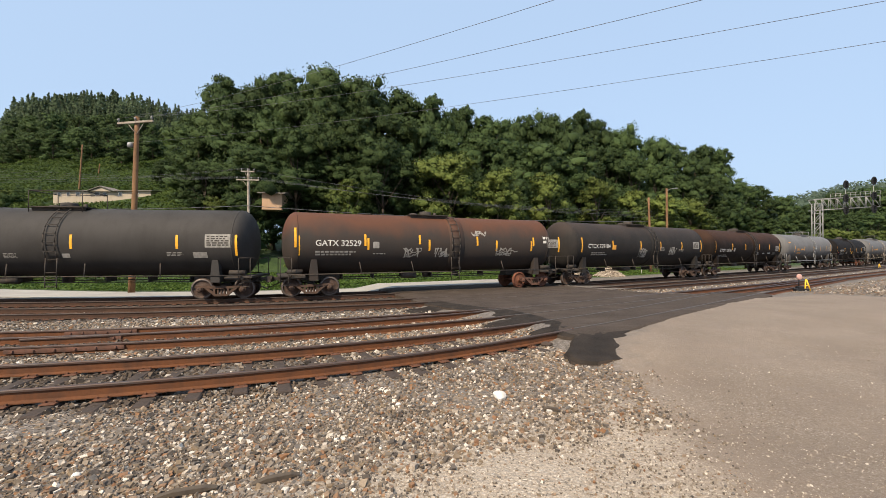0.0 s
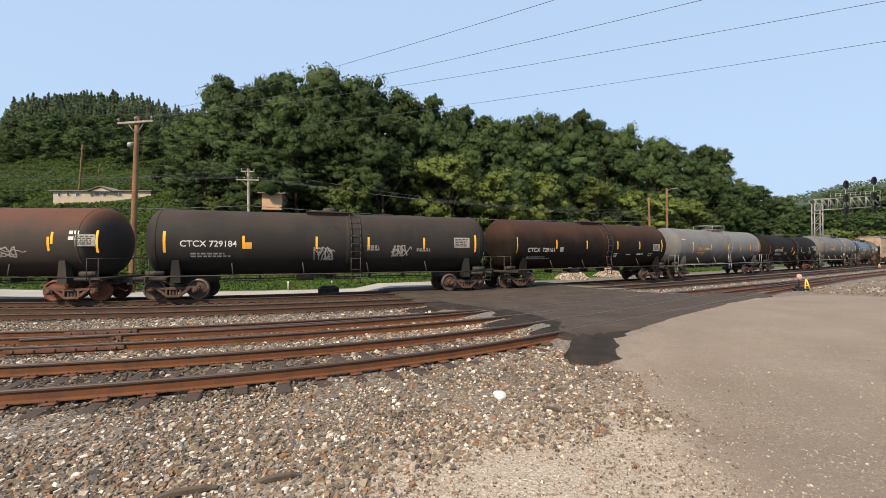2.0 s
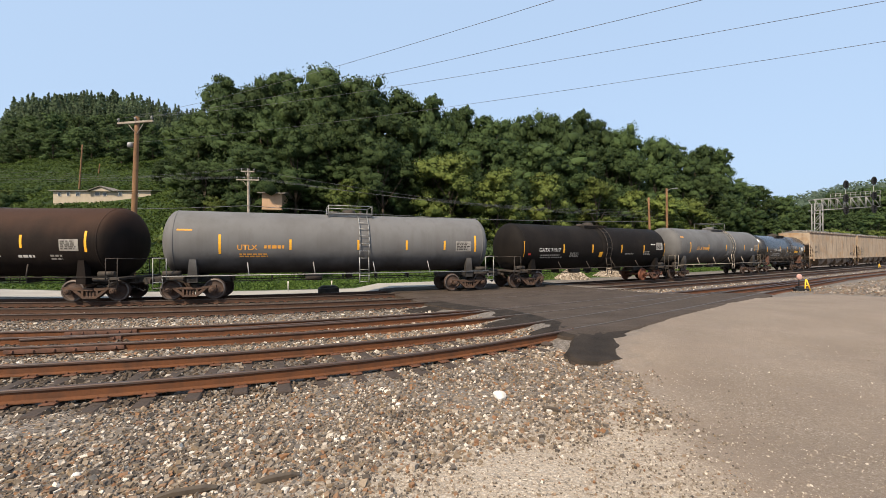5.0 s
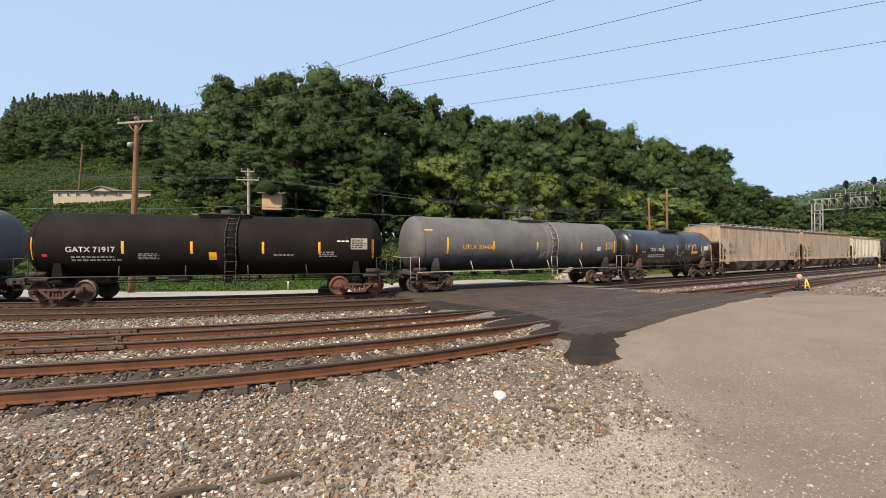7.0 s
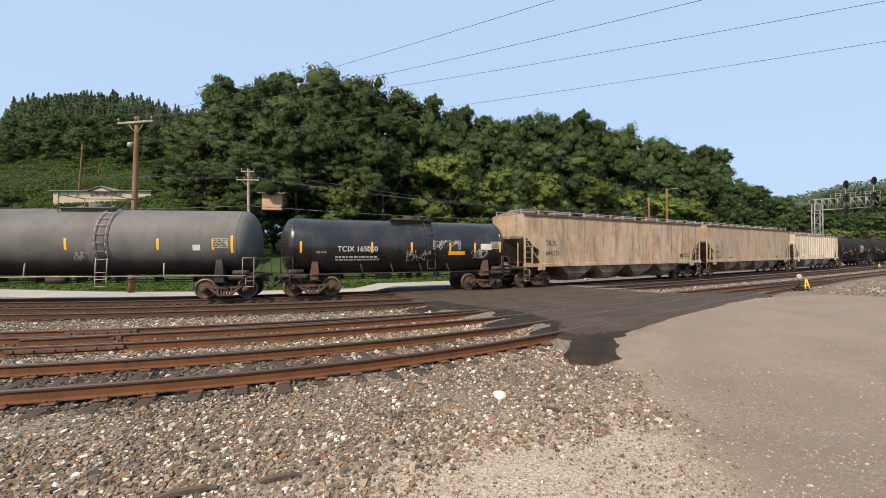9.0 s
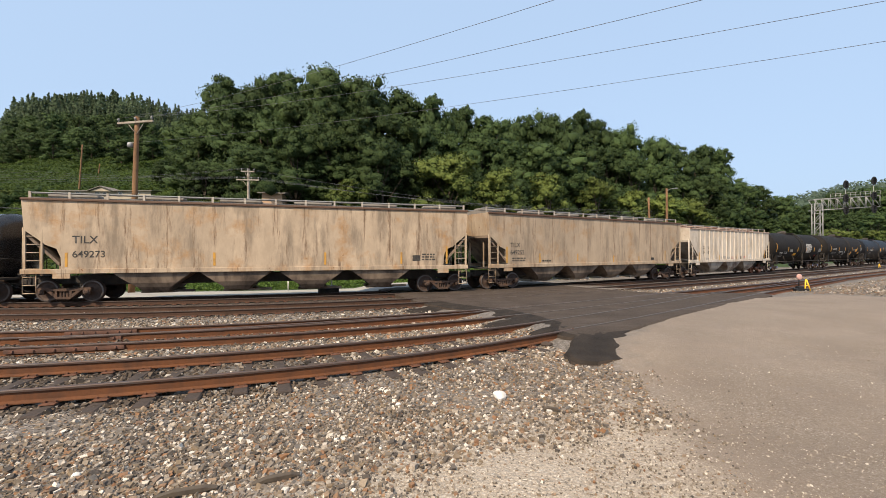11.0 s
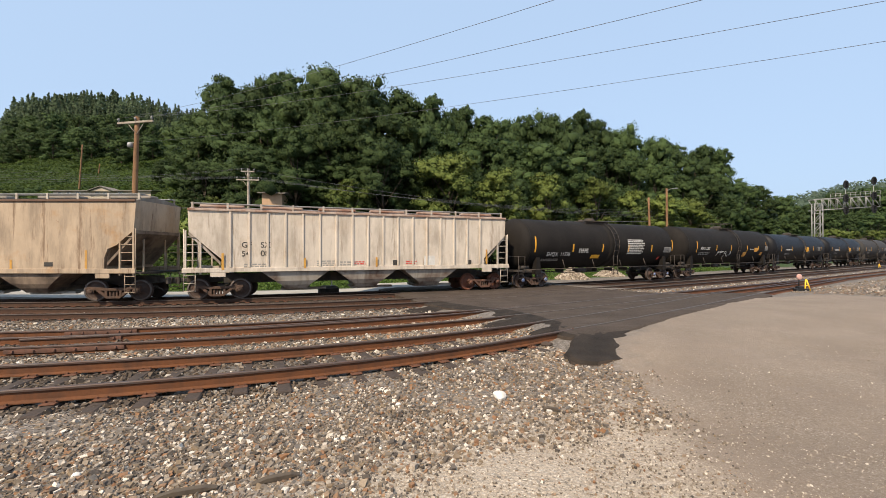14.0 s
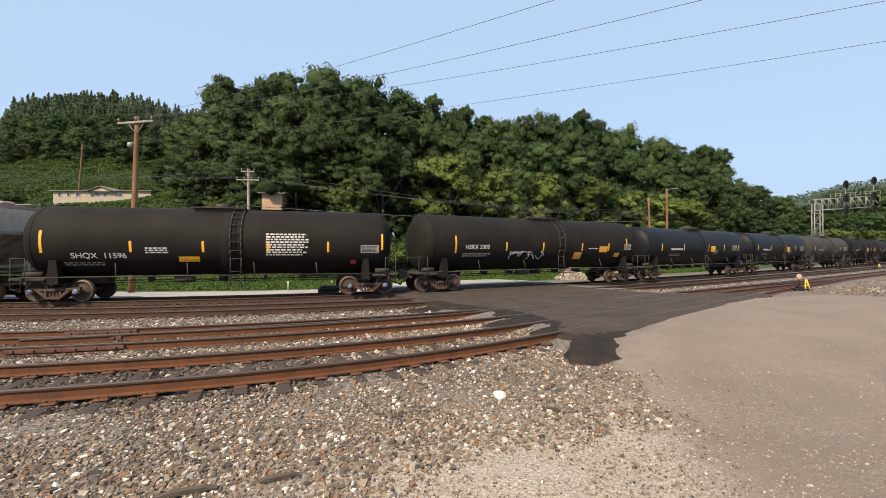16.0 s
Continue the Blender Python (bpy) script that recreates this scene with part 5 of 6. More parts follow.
tank_car(dict(s=172.1, tc=13.0, label="black tank car with white stencils and a red placard", mat=T_DUSK, red=(2, 2), R=1.58, zc=2.66, guard=False, ladder=0.6, dome=-0.3, jacket=((0.3, 0.7),),
              stripes=[(-6.85, -0.05, 0.95)] + rows_of((-3.6, -0.75, 2.0, 4.7), -0.25, 0.5) + [(7.3, 0.0, 0.8)], text=[("SHQX  11596", -5.85, -0.78, 0.36, W)],
              print=[(-5.4, -1.08, 1.5, 0.24, 2, P), (-2.6, -0.42, 0.9, 0.3, 3, W), (2.9, -0.15, 2.0, 1.1, 9, W)], paint=[(-1.35, -0.85, 0.85, 0.28, M["yellow"]), (5.9, -1.05, 0.25, 0.25, M["red"])], panels=[(6.7, -0.35, 0.9, 0.4, P)]))
tank_car(dict(s=189.75, tc=14.4, label="dusty dark tank car with graffiti and yellow placards", mat=T_DUSK, R=1.6, zc=2.68, guard_h=0.5, ladder=1.1, dome=0.5,
              stripes=[(-6.6, -0.1, 0.95)] + rows_of((-3.2, -0.4, 2.9, 5.4), -0.2, 0.5) + [(7.2, 0.0, 0.8)], text=[("HSRX 3302", -6.0, -0.35, 0.34, W)], print=[(-5.2, -0.70, 1.9, 0.26, 2, P), (4.0, -0.3, 1.0, 0.1, 1, W)],
              graffiti=[(-1.6, -0.75, 2.6, 0.5, W, 31)], paint=[(2.6, -0.8, 0.7, 0.5, M["orange_stencil"]), (4.9, -0.35, 0.8, 0.4, M["orange_stencil"]), (6.3, -0.75, 0.5, 0.3, M["orange_stencil"])], panels=[(7.3, -0.2, 0.7, 0.4, P)]))
for k, (a, bb, mt, lab, txt) in enumerate(((198.9, 216.7, T_BLUE, "glossy blue-black tank car with white stencils", ""), (216.7, 233.3, T_BLUE, "glossy blue-black tank car with yellow placards", ""), (233.3, 250.0, T_GREY, "dull grey tank car", ""), (250.0, 265.5, T_BLACK, "black tank car with yellow reflectors", ""), (265.5, 282.0, T_DUSK, "dusty black tank car", ""), (282.0, 298.5, T_BLACK, "black tank car with pale stencils", ""), (298.5, 315.0, T_DUSK, "dusty black tank car with pale stencils", ""))):
    tank_car(dict(s=(a + bb) / 2, tc=bb - a - 3.9, label=lab, mat=mt, R=1.5, zc=2.6, guard=(k > 1), ladder=0.5,
                  stripes=rows_of((-6.4, -3.2, 0.8, 3.6, 6.4), -0.1, 0.55), text=[(txt, -5.3, -0.3, 0.34, W)] if txt else [], print=[(-4.2, -0.25, 1.9, 0.26, 1, W if k < 2 else P), (-4.4, -0.7, 1.6, 0.24, 2, P), (2.2, -0.5, 0.9, 0.4, 4, P)],
                  paint=[(1.6, -0.2, 0.8, 0.5, M["yellow"])] if k in (0, 1, 3) else [], panels=[(5.6, -0.1, 0.8, 0.45, P)]))


# ---- poles, wires, signal gantry, houses ----
def place(px, py, d):
    """World point at depth d seen under the given angles (tangents right and up)."""
    return Vector((px * d, d, EYE[2] + py * d))


def T(x, y):
    return (x - 784) / 731.1, (444.7 - y) / 731.1


def pole(name, label, base, top, r, mat, arms=(), extras=None):
    t = thing(name, label, "utility pole", at=Matrix.Translation(base))
    d = Vector(top) - Vector(base)
    rings = []
    for k in range(9):
        c = d * (k / 8)
        rr = r * (1.15 - 0.4 * k / 8)
        rings.append([(c.x + rr * math.cos(a), c.y + rr * math.sin(a), c.z) for a in [2 * math.pi * i / 12 for i in range(12)]])
    part("shaft", Mesh().loft(rings, 0, True, True), mat, t)
    return t, d


def crossarm(t, c, half, tilt, yaw, mat, pins=4):
    c = Vector(c)
    q = pose(*c, 0, tilt, yaw)
    arm = part("crossarm", Mesh().box((0, -0.16, 0), (2 * half, 0.10, 0.13), 0, q, 0.01).rod((-half * 0.45, -0.12, -0.05), (0, -0.12, -0.75), 0.02, 5, 0, None, q).rod((half * 0.45, -0.12, -0.05), (0, -0.12, -0.75), 0.02, 5, 0, None, q), mat, t)
    outs = []
    for k in range(pins):
        x = -half * 0.93 + 2 * half * 0.93 * k / (pins - 1) if pins > 1 else 0
        mesh = Mesh().rod((x, -0.16, 0.06), (x, -0.16, 0.2), 0.018, 5, 0, None, q)
        mesh.lathe([(0.03, 0.16), (0.07, 0.19), (0.055, 0.23), (0.07, 0.26), (0.03, 0.31)], 8, "z", 0, True, q @ Matrix.Translation((x, -0.16, 0)))
        part("insulator", mesh, M["ceramic"], t)
        outs.append(t.matrix_basis.translation + q @ Vector((x, -0.16, 0.3)))
    return outs


def wire(label, a, b, sag, r=0.012, n=24):
    a, b = Vector(a), Vector(b)
    pts = []
    for k in range(n + 1):
        f = k / n
        p = a.lerp(b, f)
        p.z -= sag * 4 * f * (1 - f)
        pts.append(tuple(p))
    ob = part("cable", Mesh().path(pts, r, 4), M["wire"])
    return tagged(ob, label, "cable", "overhead cables")


def gz1(x, y):
    return float(ground_z(np.array([x]), np.array([y]))[0])


def ray_ground(px, py, d0=25.0):
    """Where the line of sight meets the hillside."""
    u, v = T(px, py)
    d = d0
    while d < 300 and gz1(u * d, d) < EYE[2] + v * d:
        d += 0.5
    return Vector((u * d, d, EYE[2] + v * d))


b1 = place(*T(233, 520), 26.0)
b1.z = gz1(b1.x, b1.y) - 0.02
t1 = place(*T(242, 207), 26.0)
p1, d1 = pole("utility_pole", "tall brown wooden pole with crossarm and street light", b1, t1, 0.17, M["pole_wood"])
arm1 = crossarm(p1, d1 + Vector((0, 0, -0.38)), 1.12, -4.0, 0, M["pole_grey"], 3)
can = Mesh().lathe([(0.02, -0.18), (0.12, -0.165), (0.17, -0.09), (0.18, 0.02), (0.15, 0.10), (0.08, 0.15), (0.02, 0.17)], 16, "z", 0, True, Matrix.Translation((d1.x - 0.36, -0.1, d1.z - 1.78)))
can.rod((d1.x - 0.36, -0.1, d1.z - 1.64), (d1.x, 0, d1.z - 1.60), 0.03, 6)
part("street_light", can, M["signal"], p1, "rounded grey street light")
b2 = place(*T(441, 505), 42.0)
b2.z = gz1(b2.x, b2.y) - 0.02
t2 = place(*T(439, 299), 42.0)
p2, d2 = pole("utility_pole", "greyish wooden pole with two crossarms", b2, t2, 0.16, M["pole_grey"])
arm2 = crossarm(p2, d2 + Vector((0, 0, -1.15)), 1.1, 0, 8, M["pole_grey"], 4)
arm3 = crossarm(p2, d2 + Vector((0, 0, -0.3)), 0.65, 0, 8, M["pole_grey"], 3)
for (bx, by, tx, ty, d, r, lab) in ((139, 345, 145, 256, 62.0, 0.15, "slim bare wooden pole on the hillside"), (172, 322, 176, 290, 75.0, 0.13, "short leaning wooden pole in the vines"), (1152, 470, 1148, 350, 52.0, 0.16, "pale bare wooden pole behind the train")):
    if bx < 600:
        d = ray_ground(bx, by).y
    bb = place(*T(bx, by), d)
    g = gz1(bb.x, bb.y)
    bb.z = min(g, bb.z) - 0.1
    pole("utility_pole", lab, bb, place(*T(tx, ty), d), r, M["pole_wood"])
lb = place(*T(1181, 470), 56.0)
lb.z = gz1(lb.x, lb.y) - 0.05
lp, ld = pole("street_lamp", "brown wooden pole with a small street lamp", lb, place(*T(1180, 334), 56.0), 0.17, M["pole_wood"])
tagged(lp, "", "street lamp")
part("lamp_arm", Mesh().path([(ld.x, 0, ld.z - 0.35), (ld.x + 0.5, -0.1, ld.z - 0.05), (ld.x + 1.0, -0.2, ld.z)], 0.035, 6).box((ld.x + 1.15, -0.22, ld.z), (0.5, 0.22, 0.13), 0, None, 0.04), M["signal"], lp)
# overhead wires from the tall pole to a pole behind the camera on the right
for a, (px, py), sag in ((arm1[0], (745, 0), 1.1), (p1.matrix_basis.translation + d1, (910, 0), 1.2), (arm1[2], (1140, 0), 1.2), (p1.matrix_basis.translation + d1 + Vector((0, 0, -1.6)), (1485, 0), 1.3)):
    u, v = T(px, py)
    e = place(u, v, 11.0)
    a = Vector(a)
    far = a + (e - a) * 2.2
    wire("thin dark overhead power line", a, far, sag, 0.0065, 30)
for k, a in enumerate(arm2 + arm3[:2]):
    dz = (k % 3) * 0.1
    wire("thin dark line strung between roadside poles", a, place(*T(-60, 292 + 6 * k), 52.0), 0.5, 0.008)
    wire("thin dark line strung between roadside poles", a, place(*T(1165, 372 + 3 * k), 54.0), 0.9, 0.008)
wire("thick pale communication cable", p2.matrix_basis.translation + Vector((d2.x, -0.15, d2.z * 0.62)), place(*T(-60, 366), 40.0), 0.3, 0.03)
wire("thick pale communication cable", p2.matrix_basis.translation + Vector((d2.x, -0.15, d2.z * 0.62)), place(*T(1150, 392), 52.0), 0.5, 0.03)

# signal gantry beside the main line
def gantry():
    d = 95.0
    base = place(*T(1449, 440), d)
    base.z = -0.5
    t = thing("signal_gantry", "galvanised lattice cantilever with two signal masts", "signal gantry", at=Matrix.Translation(base))
    top = place(*T(1449, 361), d).z - base.z
    mesh = Mesh()
    ax = Vector((1.0, -0.12, 0)).normalized()
    for x in (-1.25, 0.65):
        for y in (-0.35, 0.35):
            mesh.rod((x, y, 0), (x, y, top), 0.11, 6)
    for k in range(6):
        z0, z1 = top * k / 6, top * (k + 1) / 6
        for y in (-0.35, 0.35):
            mesh.rod((-1.25, y, z0), (0.65, y, z1), 0.06, 5)
            mesh.rod((-1.25, y, z1), (0.65, y, z1), 0.06, 5)
    part("mast", mesh, M["signal"], t)
    mesh = Mesh()
    L = 13.4
    zl, zh = top - 1.6, top + 0.9
    rise = 0.07
    for y in (-0.7, 0.7):
        for z in (zl, zh):
            mesh.rod((-1.7, y, z), (L, y, z + rise * L), 0.09, 6)
        n = 9
        for k in range(n):
            x0, x1 = -1.7 + (L + 1.7) * k / n, -1.7 + (L + 1.7) * (k + 1) / n
            mesh.rod((x0, y, zh + rise * x0), (x1, y, zl + rise * x1), 0.06, 5)
            mesh.rod((x1, y, zh + rise * x1), (x1, y, zl + rise * x1), 0.06, 5)
    mesh.rod((L, -0.7, zl + rise * L), (L, 0.7, zl + rise * L), 0.07, 5)
    part("truss", mesh, M["signal"], t)
    mesh = Mesh()
    for k in range(11):
        x = 2.0 + (L - 2) * k / 10
        mesh.rod((x, -0.8, zh + rise * x), (x, -0.8, zh + rise * x + 1.1), 0.04, 5)
    for dz in (0.6, 1.1):
        mesh.rod((2.0, -0.8, zh + rise * 2 + dz), (L, -0.8, zh + rise * L + dz), 0.04, 5)
    part("hand_rail", mesh, M["signal"], t)
    for x, zs in ((5.2, (4.9, 1.4)), (11.6, (5.0, 1.9))):
        z0 = zl + rise * x
        part("signal_mast", Mesh().rod((x, -1.0, z0 - 0.4), (x, -1.0, z0 + 6.6), 0.07, 6), M["signal"], t)
        for dz in (zs[0] + 0.6, zs[1] + 1.0, -0.4) if x < 8 else (zs[0] + 0.9, zs[1] + 0.6, -0.9 + 0.4):
            mesh = Mesh()
            ring = []
            outline = [(0.62 * math.cos(a), 0.95 * math.sin(a)) for a in [2 * math.pi * i / 18 for i in range(18)]]
            mesh.prism([(x + u, z0 + dz + w) for u, w in outline], -1.22, -1.10, 0)
            for k in (-0.42, 0.08, 0.52):
                mesh.lathe([(0.17, -1.55), (0.18, -1.2), (0.02, -1.2)], 12, "y", 0, True, Matrix.Translation((x, 0, z0 + dz + k)))
            mesh.box((x, -1.02, z0 + dz), (0.5, 0.18, 1.4), 0)
            part("signal_head", mesh, M["black"], t, "black oval signal head with hooded lamps")
    return t


gantry()

# houses on the hillside
M["siding"] = worn("pale_house_siding", (0.37, 0.315, 0.245), (0.26, 0.22, 0.17), 1.0, 5, 0.4, 0.8)
M["tan_siding"] = worn("tan_house_siding", (0.46, 0.30, 0.19), (0.3, 0.2, 0.13), 1.0, 5, 0.4, 0.8)
M["roofing"] = worn("grey_roof_shingle", (0.17, 0.155, 0.14), (0.18, 0.16, 0.15), 2.0, 8, 0.6, 0.9)
M["glass"] = material("dark_window_glass", (0.03, 0.035, 0.04), 0.08, 0, 0.6)[0]


def house(label, c, w, h, dep, gable, wins, turn=0.0, below=3.0, wall="siding"):
    t = thing("house", label, "house", at=Matrix.Translation(c) @ pose(0, 0, 0, 0, 0, turn))
    part("wall", Mesh().box((0, dep / 2, h / 2 - below / 2), (w, dep, h + below), 0, None, 0.02), M[wall], t)
    ov = 0.4
    roof = Mesh()
    rings = [[(x, -ov, h), (x, dep / 2, h + gable), (x, dep + ov, h), (x, dep + ov, h - 0.12), (x, dep / 2, h + gable - 0.14), (x, -ov, h - 0.12)] for x in (-w / 2 - ov, w / 2 + ov)]
    part("roof", roof.loft(rings, 0, False, True), M["roofing"], t)
    for x, ww in wins:
        win = part("window", Mesh().box((x, -0.03, h * 0.55), (ww + 0.16, 0.07, h * 0.42 + 0.16), 0, None, 0.01), M["white"], t)
        part("pane", Mesh().box((x, -0.075, h * 0.55), (ww, 0.02, h * 0.42), 0), M["glass"], win)
    return t


hc = ray_ground(180, 353)
hc.z += 0.15
HS = hc.y / 78.0
long_house = house("long pale single-storey house with a low grey roof", hc, 18.5 * HS, 1.5 * HS, 5.0, 0.35, [(x * HS, w * HS) for x, w in ((-8.0, 0.5), (-6.3, 0.5), (-4.5, 0.7), (-0.8, 0.8), (0.6, 0.6), (3.5, 0.6), (6.5, 0.7))])
ring = [(-1.9 * HS, 1.28 * HS), (2.4 * HS, 1.28 * HS), (0.25 * HS, 2.05 * HS)]
porch = Mesh().prism(ring, -0.55, 2.5, 0)
part("porch_gable", porch, M["siding"], long_house)
part("porch_roof", Mesh().prism([(x * HS, z * HS) for x, z in ((-2.4, 1.24), (0.25, 2.18), (2.9, 1.24), (2.9, 1.35), (0.25, 2.32), (-2.4, 1.35))], -0.8, 2.5, 0), M["roofing"], long_house)
house("small tan house half hidden by trees", place(*T(481, 362), 46.0), 2.1, 1.3, 4.0, 0.35, [], 12, 0.6, "tan_siding")


# ---- trees and undergrowth ----
SKYLINE = ([0, 20, 60, 110, 200, 260, 300, 350, 375, 390, 430, 480, 500, 560, 620, 650, 680, 715, 740, 790, 850, 870, 920, 960, 1020, 1080, 1130, 1180, 1230, 1270, 1290, 1310, 1350, 1390, 1400, 1440, 1480, 1568],
           [205, 180, 172, 166, 166, 175, 190, 200, 165, 145, 143, 155, 128, 130, 138, 150, 138, 160, 172, 180, 195, 210, 205, 212, 197, 220, 235, 255, 262, 270, 300, 325, 328, 350, 372, 350, 338, 330])


def crown_mesh(name, v, f, nrm, mat):
    """Leaf mesh whose normals follow the crown's bulk, each triangle wound to agree with them."""
    nrm = nrm / (np.linalg.norm(nrm, axis=1, keepdims=True) + 1e-9)
    face = np.cross(v[f[:, 1]] - v[f[:, 0]], v[f[:, 2]] - v[f[:, 0]])
    turned = (face * nrm[f].sum(1)).sum(1) < 0
    f = np.where(turned[:, None], f[:, ::-1], f)
    me = raw_mesh(name, v, f, [mat], True)
    me.normals_split_custom_set_from_vertices(nrm.tolist())
    return me


def leaf_quads(pts, normals, sizes, rng, bend=0.35):
    """Leaf sprays: one pointed blade for each point."""
    n = len(pts)
    t = rng.normal(size=(n, 3))
    nn = normals / (np.linalg.norm(normals, axis=1, keepdims=True) + 1e-9)
    u = np.cross(nn, t)
    u /= np.linalg.norm(u, axis=1, keepdims=True) + 1e-9
    w = np.cross(nn, u)
    sz = sizes[:, None]
    asp = rng.uniform(0.55, 1.0, (n, 1))
    a = pts + u * sz * 0.5
    b2 = pts + w * sz * 0.5 * asp - nn * sz * bend * rng.uniform(0, 1, (n, 1))
    c = pts - u * sz * 0.5
    d = pts - w * sz * 0.5 * asp - nn * sz * bend * rng.uniform(0, 1, (n, 1))
    v = np.stack([a, b2, (c + d) * 0.5 + (c - d) * rng.uniform(-0.5, 0.5, (n, 1))], 1).reshape(-1, 3)
    f = np.arange(n * 3).reshape(-1, 3)
    return v, f


_bm = bmesh.new()
bmesh.ops.create_icosphere(_bm, subdivisions=1, radius=1.0)
BALL_V = np.array([v.co[:] for v in _bm.verts])
BALL_F = np.array([[v.index for v in f.verts] for f in _bm.faces])
_bm.free()


def foliage(rng, lobes, clumps, sprays, leaf, upper=-0.45):
    """Lobes made of uneven leaf clumps, each bristling with leaf sprays: vertices, triangles and soft normals."""
    C, R, O = [], [], []
    mid = np.mean([c for c, _ in lobes], 0)
    for c, r in lobes:
        out = (c - mid) / (np.linalg.norm(c - mid) + 0.5)
        C.append(c), R.append(r * 0.70), O.append(out)
        for k in range(clumps):
            z = 1 - (k + 0.5) / clumps * (1 - upper)
            a = k * 2.4 + rng.uniform(-0.6, 0.6)
            q = math.sqrt(max(0, 1 - z * z))
            d = np.array([q * math.cos(a), q * math.sin(a), z])
            C.append(c + d * r * rng.uniform(0.60, 1.08))
            R.append(r * rng.uniform(0.26, 0.58) * np.array([rng.uniform(0.8, 1.3), rng.uniform(0.8, 1.3), rng.uniform(0.6, 0.95)]))
            O.append(d * 0.9 + out * 0.5)
    C, R, O = np.array(C), np.array(R), np.array(O)
    n = len(C)
    wob = 0.68 + rng.uniform(-0.22, 0.22, (n, len(BALL_V), 1))
    hv = C[:, None] + BALL_V[None] * R[:, None] * wob
    hn = BALL_V[None] * 0.75 + O[:, None] * 0.55
    hf = BALL_F[None] + (np.arange(n) * len(BALL_V))[:, None, None]
    pick = rng.integers(0, n, sprays)
    d = rng.normal(size=(sprays, 3))
    d /= np.linalg.norm(d, axis=1, keepdims=True)
    d[:, 2] = np.where(d[:, 2] < -0.6, -d[:, 2], d[:, 2])
    P = C[pick] + d * R[pick] * (0.66 + 0.68 * rng.random((sprays, 1)))
    lv, lf = leaf_quads(P, d * [1, 1, 0.4] + O[pick] * [0.3, 0.3, 0.0] + rng.normal(size=(sprays, 3)) * 0.4, leaf * rng.uniform(0.6, 1.4, sprays), rng)
    ln = np.repeat(d * 0.55 + O[pick] * 0.55 + rng.normal(size=(sprays, 3)) * 0.38, 3, 0)
    hv = hv.reshape(-1, 3)
    return np.concatenate([hv, lv]), np.concatenate([hf.reshape(-1, 3), lf + len(hv)]), np.concatenate([hn.reshape(-1, 3), ln])


def broadleaf(seed, height, width, mat, leaf=0.38, clumps=9, sprays=10500, bare=0.14, lobes=15):
    """Trunk with limbs and a crown of leafy clumps on uneven lobes; base at the origin."""
    rng = np.random.default_rng(seed)
    t = thing("tree", "tall leafy green broadleaf tree in full summer foliage", "tree", "trees of the wood")
    tr = Mesh()
    lean = rng.uniform(-0.04, 0.04, 2) * height
    pts = [Vector((lean[0] * f, lean[1] * f, height * 0.75 * f - 0.4)) for f in np.linspace(0, 1, 6)]
    for k in range(5):
        tr.rod(pts[k], pts[k + 1], 0.022 * height * (1 - 0.17 * k), 8, 0, 0.022 * height * (1 - 0.17 * (k + 1)))
    blobs = []
    for k in range(lobes):
        f = bare + (1 - bare) * ((k + 0.5) / lobes) ** 0.9
        prof = math.sin(math.pi * min(1, (f - bare) / (1 - bare) * 0.86 + 0.12)) ** 0.6
        a = k * 2.4 + rng.uniform(-0.5, 0.5)
        rad = width / 2 * prof * rng.uniform(0.38, 0.76)
        r = width * rng.uniform(0.15, 0.25) * (0.6 + 0.4 * prof)
        c = np.array([lean[0] * f + rad * math.cos(a), lean[1] * f + rad * math.sin(a), min(height * f, height - r * 0.8)])
        blobs.append((c, np.array([r, r, r * rng.uniform(0.70, 0.95)])))
        p = pts[min(4, int(f * 5))]
        tr.rod(tuple(p), tuple(c), 0.006 * height, 5, 0, 0.002 * height)
    blobs.append((np.array([lean[0], lean[1], height * 0.84]), np.array([width * 0.22, width * 0.22, height * 0.14])))
    part("trunk", tr, M["bark"], t)
    part("crown", crown_mesh("crown", *foliage(rng, blobs, clumps, sprays, leaf), mat), None, t)
    return t


def conifer(seed, height, width):
    rng = np.random.default_rng(seed)
    t = thing("pine_tree", "dark green pointed pine on the hilltop", "tree", "pines on the hilltop")
    part("trunk", Mesh().rod((0, 0, -1), (0, 0, height * 0.97), 0.016 * height, 6, 0, 0.004 * height), M["bark"], t)
    P, N, S = [], [], []
    for k in range(26):
        f = 0.15 + 0.87 * k / 26
        r = width / 2 * (1 - f) ** 0.85 * rng.uniform(0.65, 1.2) + 0.06
        m = int(16 + 130 * (1 - f))
        a = rng.uniform(0, 6.28, m)
        q = np.sqrt(rng.uniform(0.1, 1, m)) * r
        P.append(np.stack([q * np.cos(a), q * np.sin(a), height * f - q * 0.35 + rng.uniform(-0.3, 0.3, m)], 1))
        N.append(np.stack([np.cos(a), np.sin(a), np.full(m, 0.3)], 1) + rng.normal(size=(m, 3)) * 0.35)
    P, N = np.concatenate(P), np.concatenate(N)
    v, f = leaf_quads(P, N, rng.uniform(0.7, 1.3, len(P)) * 0.66, rng)
    part("crown", crown_mesh("crown", v, f, np.repeat(N + [0, 0, 0.5], 3, 0), M["pine"]), None, t)
    return t


